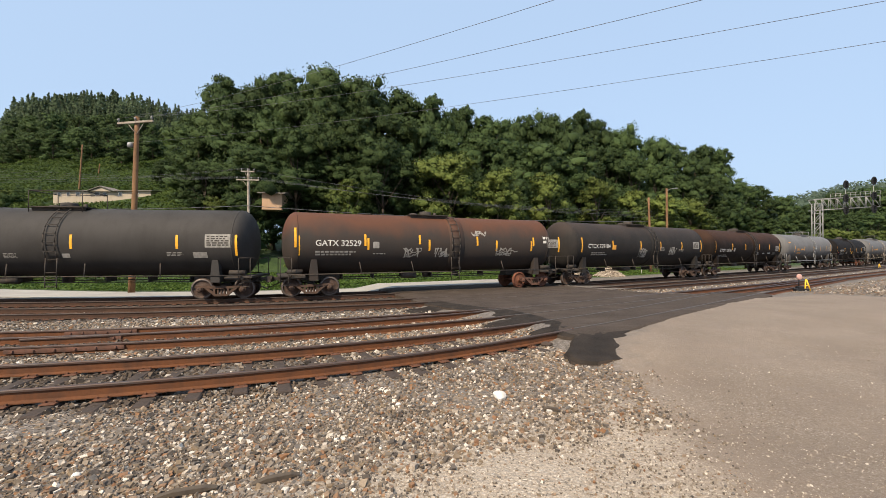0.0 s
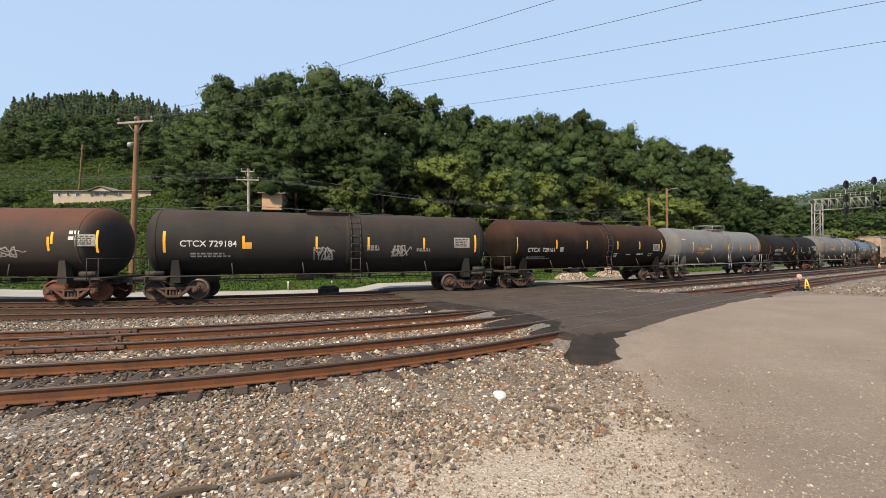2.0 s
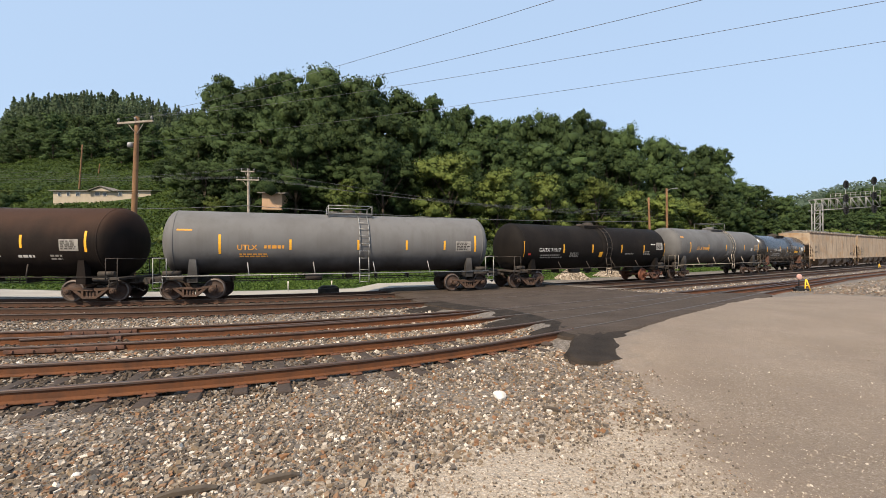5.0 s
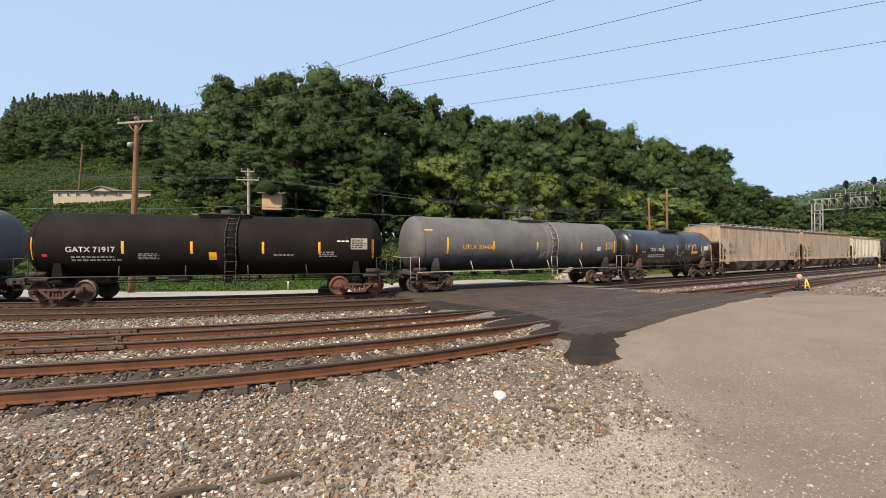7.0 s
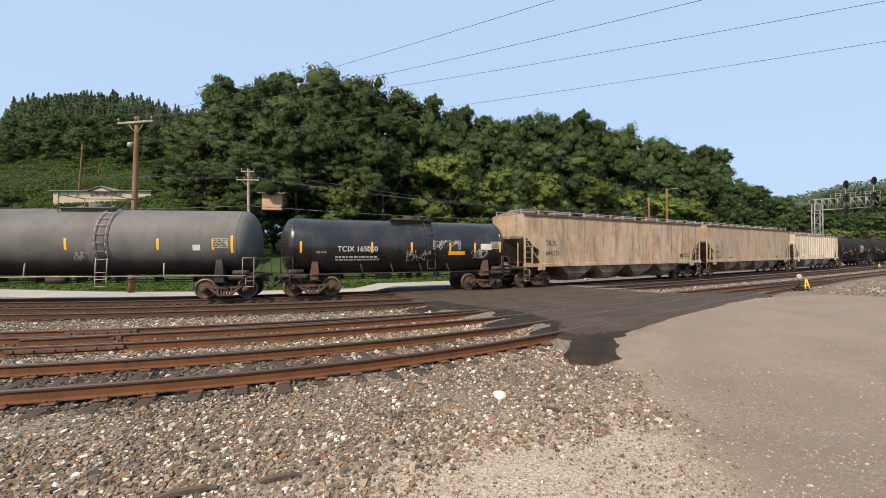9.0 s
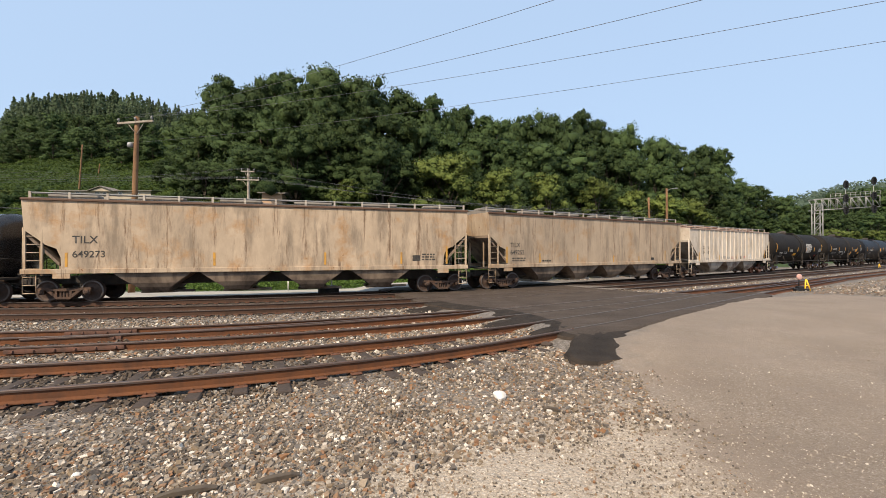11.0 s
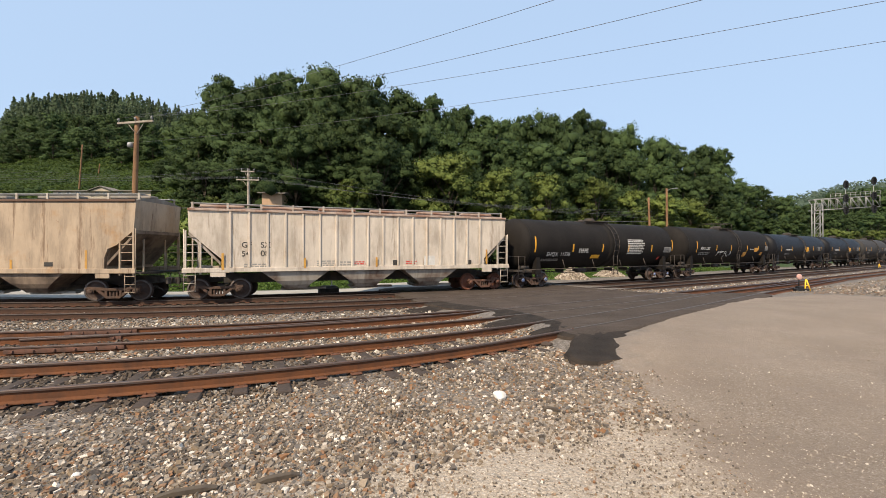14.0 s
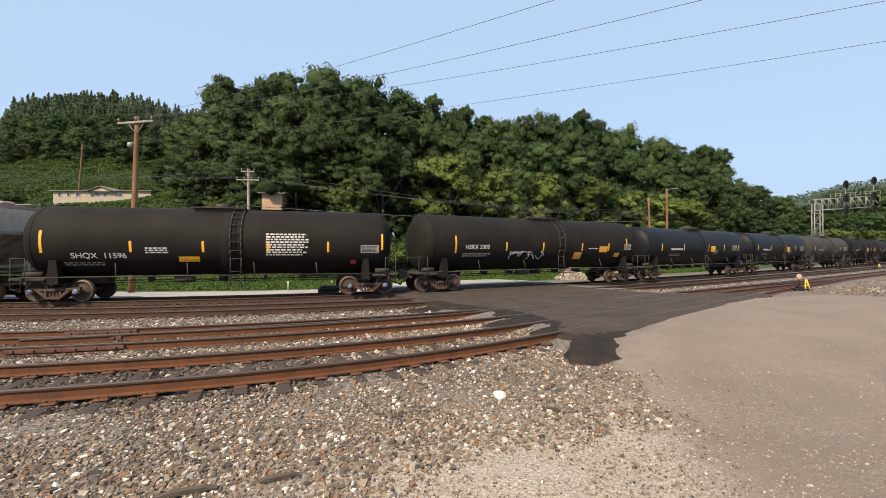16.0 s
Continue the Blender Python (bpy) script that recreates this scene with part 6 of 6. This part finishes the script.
def bush(seed, height, width, mat, name="bush", label="dense green shrub at the foot of the wood"):
    rng = np.random.default_rng(seed)
    t = thing(name, label, "bush", "undergrowth")
    st = Mesh()
    blobs = []
    for k in range(7):
        a = k * 2.4
        r = width * rng.uniform(0.2, 0.32)
        c = np.array([width * 0.3 * math.cos(a), width * 0.3 * math.sin(a), height * rng.uniform(0.3, 0.62)])
        blobs.append((c, np.array([r, r, height * 0.36])))
        st.rod((0, 0, -0.3), tuple(c), 0.05, 5, 0, 0.02)
    part("stem", st, M["bark"], t)
    part("crown", crown_mesh("crown", *foliage(rng, blobs, 6, 2200, 0.27, -0.2), mat), None, t)
    return t


TALL = [broadleaf(11 + k, 20.0, w, M["leaf"]) for k, w in enumerate((12.0, 13.5, 11.0, 14.0))]
FAR = [broadleaf(21 + k, 20.0, w, M["leaf"], 0.62, 6, 3600, 0.10, 13) for k, w in enumerate((12.5, 14.0, 11.5))]
LIGHT = [broadleaf(31 + k, 10.0, w, M["leaf_light"], 0.27, 8, 7600, 0.06, 12) for k, w in enumerate((6.5, 7.5, 5.5))]
PINES = [conifer(51 + k, 14.0, 8.0) for k in range(3)]
BUSH = [bush(61 + k, 3.0, 4.2, M["leaf"] if k else M["leaf_light"]) for k in range(3)]
rng = random.Random(5)


def plant(protos, used, x, y, z, height, base_h, spread=1.0):
    src = rng.choice(protos)
    k = height / base_h
    m = Matrix.Translation((x, y, z)) @ pose(0, 0, 0, 0, 0, rng.uniform(0, 360)) @ Matrix.Diagonal((k * spread, k * spread, k, 1))
    if src not in used:
        used.add(src)
        src.matrix_basis = m
        return src
    c = copy_thing(src, Matrix.Identity(4))
    c.matrix_basis = m
    return c


used = set()


def tree_row(x0, x1, step, depth, protos, base_h, drop=0.0, jitter=4.0, spread=(0.8, 1.1), cap=40.0, gap=(0, 0)):
    px = x0
    while px < x1:
        d = depth(px) + rng.uniform(-jitter, jitter)
        u, _ = T(px, 0)
        sky_y = np.interp(px, *SKYLINE) + drop + rng.uniform(-4, 10)
        top = EYE[2] + (444.7 - sky_y) / 731.1 * d
        x = u * d
        z = gz1(x, d) - (0.2 if px > 345 else 1.6)
        h = max(4.0, min(cap, top - z))
        if not gap[0] < px < gap[1]:
            plant(protos, used, x, d, z, h, base_h, rng.uniform(*spread) * (1.0 if h < 22 else 20.0 / h * 1.05))
        px += step * rng.uniform(0.75, 1.25) * 60.0 / d


deep = lambda p: float(np.interp(p, [0, 350, 560, 900, 1250, 1568], [120, 62, 60, 70, 100, 150]))
tree_row(345, 1410, 62, lambda p: deep(p) + 4, TALL, 20.0)
tree_row(350, 1400, 60, lambda p: deep(p) - 4, TALL, 20.0, 45)
tree_row(340, 1400, 130, lambda p: deep(p) + 16, TALL, 20.0, 10)
tree_row(360, 1380, 62, lambda p: deep(p) - 9, TALL, 20.0, 105)
tree_row(800, 1240, 75, lambda p: deep(p) - 15, LIGHT, 10.0, 95, 2.0, (0.9, 1.15))
tree_row(380, 800, 95, lambda p: deep(p) - 14, LIGHT, 10.0, 185, 2.0, (0.9, 1.15), gap=(425, 535))
tree_row(-60, 360, 13, lambda p: 150 + rng.uniform(-8, 14), PINES, 14.0, -4, 6, (0.8, 1.15), 34)
tree_row(-60, 350, 17, lambda p: 138 + rng.uniform(-4, 4), PINES, 14.0, 16, 4, (0.8, 1.15), 30)
tree_row(-60, 350, 42, lambda p: 128 + rng.uniform(-6, 6), FAR, 20.0, 34, 6, (0.9, 1.2), 32)
tree_row(-60, 340, 42, lambda p: 111 + rng.uniform(-4, 4), FAR, 20.0, 62, 4, (0.9, 1.2), 24)
tree_row(290, 350, 46, lambda p: 86 + rng.uniform(-3, 3), TALL, 20.0, 95, 3, (0.9, 1.2), 12)
tree_row(215, 345, 46, lambda p: 98 + rng.uniform(-5, 5), TALL, 20.0, 68, 4, (0.9, 1.2), 16)
tree_row(1395, 1640, 40, lambda p: 190 + rng.uniform(-15, 15), FAR, 20.0, 0, 8, (0.9, 1.2), 30)
tree_row(1395, 1640, 40, lambda p: 160 + rng.uniform(-15, 15), FAR, 20.0, 40, 8, (0.9, 1.2), 24)
tree_row(1380, 1640, 45, lambda p: 130 + rng.uniform(-8, 8), LIGHT, 10.0, 60, 8, (0.9, 1.2), 9)
for px in [v for v in range(340, 1420, 26) if not 435 < v < 525]:
    d = deep(px) - 18 + rng.uniform(-4, 2)
    x = T(px + rng.uniform(-10, 10), 0)[0] * d
    plant(BUSH, used, x, d, gz1(x, d) - 0.3, rng.uniform(2.2, 4.5), 3.0, rng.uniform(0.8, 1.2))
for k in range(16):
    px, d = rng.uniform(-60, 360), rng.uniform(62, 92)
    px = px if not 60 < px < 310 else px * 0.2 - 50
    x = T(px, 0)[0] * d
    plant(BUSH, used, x, d, gz1(x, d) - 0.3, rng.uniform(1.4, 3.2), 3.0, rng.uniform(0.9, 1.5))

# vines that smother the slope
nrng = np.random.default_rng(77)
n = 110000
d = 36 + 86 * nrng.random(n) ** 0.85
px = nrng.uniform(-80, 420, n)
vx = (px - 784) / 731.1 * d
vs, vo = to_line(vx, d)
vz = terrain(vx, d, vs, vo)
ok = (vo < -12.5) & ~((np.abs(vx - hc.x) < 10.5 * HS) & (d > hc.y - 15) & (d < hc.y + 4) & (vz > hc.z - 1.6))
hump = np.array([noise.noise((a * 0.22, b * 0.22, 1.0)) for a, b in zip(vx, d)])
pts = np.stack([vx, d, vz + 0.25 + 1.8 * np.clip((d - 74) / 20, 0, 1) * (vx < hc.x + 60) + 1.1 * np.clip(hump, 0, 1) + nrng.uniform(-0.2, 0.25, n)], 1)[ok]
nor = nrng.normal(size=pts.shape) * 0.6 + [0, -0.35, 1.0]
v, f = leaf_quads(pts, nor, nrng.uniform(0.25, 0.66, len(pts)), nrng)
tagged(new("vine_cover", crown_mesh("vine_cover", v, f, np.repeat(nrng.normal(size=pts.shape) * 0.35 + [0, -0.45, 1.0], 3, 0), M["kudzu"])), "bright green vines smothering the hillside", "vines", kind="stuff")

# far woods on the hills to the right and behind, their leaf colour bluish with painted haze
n = 30000
ang, dist = nrng.uniform(0.62, 1.15, n), 230 + 420 * nrng.random(n)
fx2, fy2 = np.sin(ang) * dist, np.cos(ang) * dist
fs, fo = to_line(fx2, fy2)
pts = np.stack([fx2, fy2, terrain(fx2, fy2, fs, fo) + nrng.uniform(0, 9, n)], 1)[fo < -25]
nor = nrng.normal(size=pts.shape) * 0.5 + [-0.3, -0.6, 0.8]
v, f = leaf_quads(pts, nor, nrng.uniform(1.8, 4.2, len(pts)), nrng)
tagged(new("distant_wood", raw_mesh("distant_wood", v, f, [M["hazed_leaf"]])), "dense green woods on the far hills, distance haze put into their colour", "woods", kind="stuff")

# grass tufts on the verge behind the road
n = 50000
s, o = nrng.uniform(-40, 60, n), -8.0 - 12 * nrng.random(n)
x, y, _ = on_line(s, o)
z = terrain(x, y, s, o)
pts = np.stack([x, y, z + 0.04], 1)
M["grass"] = leafy("grass_blade", (0.030, 0.058, 0.012), (0.085, 0.135, 0.028))
nor = nrng.normal(size=pts.shape) * 0.9 + [0, -0.8, 0.5]
v, f = leaf_quads(pts, nor, nrng.uniform(0.10, 0.34, n), nrng)
tagged(new("grass", raw_mesh("grass", v, f, [M["grass"]])), "mown green verge with taller tufts", "grass", kind="stuff")


# ---- ballast ----
def stones(name, label, x, y, z, size, mat, seed):
    r = np.random.default_rng(seed)
    base = np.array([(i, j, k) for k in (-1, 1) for j in (-1, 1) for i in (-1, 1)]) * 0.62
    tri = np.array([(0, 2, 3), (0, 3, 1), (4, 5, 7), (4, 7, 6), (0, 1, 5), (0, 5, 4), (1, 3, 7), (1, 7, 5), (3, 2, 6), (3, 6, 7), (2, 0, 4), (2, 4, 6)])
    n = len(x)
    v = base[None] * (1 + r.uniform(-0.42, 0.30, (n, 8, 3))) * (size[:, None, None] * 0.5) * r.uniform(0.6, 1.15, (n, 1, 3)) * [1, 1, 0.8]
    a = r.uniform(0, 6.283, n)
    c, s = np.cos(a)[:, None], np.sin(a)[:, None]
    tilt = r.uniform(-0.9, 0.9, (n, 1))
    X, Y, Z = v[..., 0], v[..., 1], v[..., 2]
    Y, Z = Y * np.cos(tilt) - Z * np.sin(tilt), Y * np.sin(tilt) + Z * np.cos(tilt)
    X, Y = X * c - Y * s, X * s + Y * c
    v = np.stack([X + x[:, None], Y + y[:, None], Z + z[:, None]], 2).reshape(-1, 3)
    f = (tri[None] + (np.arange(n) * 8)[:, None, None]).reshape(-1, 3)
    return tagged(new(name, raw_mesh(name, v, f, [mat])), label, "gravel", kind="stuff")


m, nt, b = material("ballast_stone", (0.3, 0.27, 0.23), 0.9)
geo = nt.nodes.new("ShaderNodeNewGeometry")
cr = ramp(nt, geo.outputs["Random Per Island"], [(0.0, (0.046, 0.037, 0.030)), (0.14, (0.095, 0.080, 0.067)), (0.28, (0.195, 0.140, 0.085)), (0.40, (0.112, 0.104, 0.098)), (0.54, (0.255, 0.198, 0.140)), (0.66, (0.22, 0.105, 0.045)), (0.74, (0.155, 0.134, 0.113)), (0.88, (0.36, 0.30, 0.235)), (1.0, (0.66, 0.60, 0.52))])
g1 = noise_node(nt, 45, 5)
nt.links.new(mix(nt, ramp(nt, g1.outputs[0], [(0.45, (0, 0, 0)), (0.7, (0.55,) * 3)]).outputs[0], cr.outputs[0], (0.12, 0.095, 0.075)), b.inputs["Base Color"])
bump(nt, b, g1.outputs[0], 0.4, 0.006)
M["stone"] = m


m2, nt, b = material("pale_fine_stone", (0.4, 0.36, 0.3), 0.9)
geo = nt.nodes.new("ShaderNodeNewGeometry")
nt.links.new(ramp(nt, geo.outputs["Random Per Island"], [(0.0, (0.10, 0.080, 0.062)), (0.3, (0.23, 0.188, 0.144)), (0.75, (0.34, 0.285, 0.226)), (1.0, (0.54, 0.48, 0.40))]).outputs[0], b.inputs["Base Color"])
M["pale_stone"] = m2


m3, nt, b = material("oily_ballast_stone", (0.1, 0.08, 0.06), 0.85)
geo = nt.nodes.new("ShaderNodeNewGeometry")
nt.links.new(ramp(nt, geo.outputs["Random Per Island"], [(0.0, (0.028, 0.021, 0.016)), (0.4, (0.075, 0.056, 0.041)), (0.75, (0.115, 0.080, 0.052)), (0.93, (0.18, 0.148, 0.115)), (1.0, (0.40, 0.36, 0.31))]).outputs[0], b.inputs["Base Color"])
M["oily_stone"] = m3


def bed(n, xr, yr, keep, lo, hi, seed, name="ballast", label="mixed grey, tan and white crushed-stone ballast", mat="stone"):
    r = np.random.default_rng(seed)
    y = yr[0] * (yr[1] / yr[0]) ** r.random(n)
    u = r.uniform(*xr, n)
    x = u * y
    s, o = to_line(x, y)
    z = terrain(x, y, s, o)
    k = keep(x, y, s, o, r)
    x, y, z = x[k], y[k], z[k]
    size = r.uniform(lo, hi, len(x)) * np.where(r.random(len(x)) < 0.10, 1.7, 1.0)
    stones(name, label, x, y, z + size * 0.12, size, M[mat], seed + 1)


def in_ballast(x, y, s, o, r):
    lim = 18.3 + 0.6 * np.clip(-6 - s, 0, 6)
    soft = np.clip((lim - o) / 1.6, 0, 1)
    edge = np.interp(o, [0, 4, 5.6, 8.9, 10.8, 12.4, 14.2, 15.5, 17, 25], [-3.3, -3.2, -3.2, -2.5, -2.7, -2.5, -3.0, -3.4, -2.6, -2.6])
    out = (s < edge) | (lot_edge(x, y) < -0.3) & (o > 15.6)
    for off in (OFF_2, OFF_3, OFF_1):
        for side in (-0.755, 0.755):
            out &= np.abs(o - off(s) - side) > 0.06
    return out & (r.random(len(x)) < soft ** 0.8) & (o > 1.9) & (lot_edge(x, y) < 0.1)


def in_siding(x, y, s, o, r):
    """The stretch between the siding rails that is dark with oil and rust."""
    near_rail = np.minimum(np.abs(o - OFF_2(s)), np.abs(o - OFF_3(s)))
    return (near_rail < 1.15) & (s < -6.5 + r.uniform(-2.5, 2.5, len(s))) | (o < 5.4)


def clean_ballast(x, y, s, o, r):
    return in_ballast(x, y, s, o, r) & ~in_siding(x, y, s, o, r)


def oily_ballast(x, y, s, o, r):
    return in_ballast(x, y, s, o, r) & in_siding(x, y, s, o, r)


bed(40000, (-1.16, 0.62), (3.3, 8.2), clean_ballast, 0.030, 0.066, 101)
bed(20000, (-1.14, 0.30), (8.0, 14.0), clean_ballast, 0.050, 0.090, 103)
bed(30000, (-1.16, 0.30), (4.4, 18.0), oily_ballast, 0.050, 0.090, 111, "ballast", "oil-darkened brown ballast between the rails", "oily_stone")
bed(9000, (-1.14, 0.05), (13.5, 21.0), lambda x, y, s, o, r: in_ballast(x, y, s, o, r) & (o > 5.2) & (o < 8.9) | in_ballast(x, y, s, o, r) & (o > 1.9) & (o < 3.0), 0.06, 0.11, 105)
bed(32000, (-0.5, 1.12), (3.3, 9.5), lambda x, y, s, o, r: (o > 16.6) & (r.random(len(x)) < np.where(lot_edge(x, y) > 0.0, 0.12 + 0.6 * np.exp(-lot_edge(x, y) / 0.9), 0.7)), 0.008, 0.024, 107, "loose_gravel", "scattered fine pale gravel on the yard", "pale_stone")
bed(9000, (-0.7, 0.75), (3.3, 7.5), lambda x, y, s, o, r: (o > 16.4) & (lot_edge(x, y) < 0.4) & (r.random(len(x)) < np.clip(1.3 - (o - 16.4) / 3.0, 0.15, 1)), 0.016, 0.036, 113, "ballast", "spilled grey and tan stones on fine gravel", "stone")
bed(16000, (0.42, 1.12), (17.0, 70.0), lambda x, y, s, o, r: ((s > 8.6) & (o > 4.25) & (o < 6.75)) | ((s > 15.5) & (o > 9.6) & (o < 15)), 0.05, 0.12, 109, "ballast", "tan and grey crushed-stone ballast between the tracks", "stone")


# ---- small things by the tracks ----
def switch_stand(x, y, target):
    z = gz1(x, y)
    t = thing("switch_stand", "low yellow switch stand with a pale round target" if target else "small yellow switch stand beside the track", "switch stand", at=Matrix.Translation((x, y, z)))
    part("base", Mesh().box((0, 0, 0.06), (0.75, 0.45, 0.16), 0, None, 0.02).box((0.0, 0, 0.2), (0.3, 0.3, 0.16), 0, None, 0.03), M["black"], t)
    lever = Mesh()
    for dx in (-0.16, 0.16):
        lever.rod((0.36 + dx, -0.1, 0.0), (0.36 + dx * 0.1, 0, 0.66), 0.035, 6)
    lever.rod((0.30, -0.06, 0.3), (0.42, -0.06, 0.3), 0.03, 6)
    part("lever", lever, M["paint_yellow"], t, "bright yellow lever frame")
    if target:
        mesh = Mesh().rod((-0.05, 0, 0.2), (-0.05, 0, 0.75), 0.03, 6)
        part("mast", mesh, M["black"], t)
        part("target", Mesh().lathe([(0.0, -0.03), (0.15, -0.03), (0.16, -0.02), (0.16, 0.02), (0.0, 0.03)], 18, "y", 0, True, Matrix.Translation((-0.05, -0.03, 0.80))), M["target"], t, "pale pink round target")


M["paint_yellow"] = worn("yellow_paint", (0.80, 0.48, 0.03), (0.5, 0.3, 0.05), 5, 9, 0.4, 0.5)
M["target"] = worn("faded_pink_target", (0.50, 0.27, 0.23), (0.45, 0.36, 0.32), 6, 9, 0.6, 0.5)
x, y, _ = on_line(17.3, 9.9)
switch_stand(float(x), float(y), True)
x, y, _ = on_line(64.0, 4.9 + 5.0)
switch_stand(*[v for v in place(*T(1551, 471), 58.0)[:2]], False)


def rock(x, y, size, label, mat, seed):
    r = np.random.default_rng(seed)
    bm = bmesh.new()
    bmesh.ops.create_icosphere(bm, subdivisions=2, radius=size / 2)
    for v in bm.verts:
        k = 1 + 0.3 * noise.noise(v.co * (2.0 / size) + Vector((seed, 0, 0)))
        v.co = Vector((v.co.x * k * 1.25, v.co.y * k, v.co.z * k * 0.7))
    me = bpy.data.meshes.new("rock")
    bm.to_mesh(me)
    bm.free()
    me.materials.append(mat)
    ob = new("rock", me)
    ob.matrix_basis = Matrix.Translation((x, y, gz1(x, y) + size * 0.2)) @ pose(0, 0, 0, 0, 0, seed * 40)
    return tagged(ob, label, "rock")


M["white_rock"] = worn("white_rock", (0.58, 0.55, 0.50), (0.45, 0.42, 0.38), 8, 8, 0.4, 0.9, relief=0.5)


def on_ground(px, py, z=-0.04):
    u, v = T(px, py)
    k = (z - EYE[2]) / v
    return u * k, k


rock(*on_ground(884, 704), 0.20, "white limestone lump among the ballast", M["white_rock"], 2)
rock(*on_ground(136, 842), 0.075, "small white stone among the ballast", M["white_rock"], 3)
rock(*on_ground(705, 716), 0.07, "small white stone among the ballast", M["white_rock"], 5)
rock(*on_ground(967, 614), 0.20, "dark broken stone near the crossing", M["tie"], 4)
for px, py, ln, turn in ((490, 852, 0.42, 25), (330, 876, 0.5, 20), (975, 728, 0.22, -10)):
    x, y = on_ground(px, py)
    ob = part("wood_splinter", Mesh().prism([(-ln / 2, 0.0), (ln * 0.1, -0.015), (ln / 2, 0.0), (ln * 0.3, 0.025), (-ln * 0.2, 0.03)], -0.03, 0.03, 0), M["bark"], None, "", Matrix.Translation((x, y, gz1(x, y) + 0.035)) @ pose(0, 0, 0, 0, 0, turn))
    tagged(ob, "weathered brown splinter of sleeper wood", "wood scrap")
x, y, a = on_line(-6.2, -3.0)
bx = part("concrete_block", Mesh().box((0, 0, 0.22), (1.15, 0.7, 0.5), 0, None, 0.06).box((0, 0, 0.5), (0.9, 0.5, 0.12), 0, None, 0.05), M["grime"], None, "", Matrix.Translation((float(x), float(y), gz1(float(x), float(y)))) @ pose(0, 0, 0, 0, 0, 20))
tagged(bx, "dark squat equipment box beside the main line", "equipment box")
for px, py, d, h in ((587, 520, 25.0, 0.75), (510, 512, 27.0, 0.6), (1135, 492, 47.0, 0.9)):
    p = place(*T(px, py), d)
    g = gz1(p.x, p.y)
    ob = part("marker_post", Mesh().rod((0, 0, -0.05), (0, 0, h), 0.035, 6).box((0, 0, h), (0.09, 0.03, 0.12), 0), M["white"], None, "", Matrix.Translation((p.x, p.y, g)))
    tagged(ob, "thin pale marker post in the verge", "post")
for px, d, hgt, sd in ((1012, 39.0, 1.15, 9), (1078, 43.0, 1.0, 19)):
    c = place(*T(px, 500), d)
    r = np.random.default_rng(sd)
    n = 1500
    q = np.sqrt(r.random(n))
    aa = r.uniform(0, 6.283, n)
    hx, hy = q * 1.6 * np.cos(aa), q * 1.3 * np.sin(aa)
    hz = hgt * (1 - q) + gz1(c.x, c.y)
    stones("gravel_pile", "heap of pale crushed stone by the crossing", hx + c.x, hy + c.y, hz, r.uniform(0.12, 0.32, n), M["pale_stone"], sd + 1)


# ---- what moves ----
def motions():
    times = [0.25 * k for k in range(65)]
    for car, s0, tc, frames in CARS:
        rows, turns = [], ([], [])
        for t in times:
            m, ta, tb = car_pose(s0 - run(t), tc)
            rows.append((t, m))
            turns[0].append((t, pose(-tc / 2, 0, 0, 0, 0, ta)))
            turns[1].append((t, pose(tc / 2, 0, 0, 0, 0, tb)))
        walk(car, rows)
        for (tr, sets), tw in zip(frames, turns):
            walk(tr, tw)
            for ws, ax in zip(sets, (-0.89, 0.89)):
                walk(ws, [(k / 30, pose(ax, 0, WHEEL_R, 0, math.degrees(-run(k / 30) / WHEEL_R), 0)) for k in range(481)])


motions()
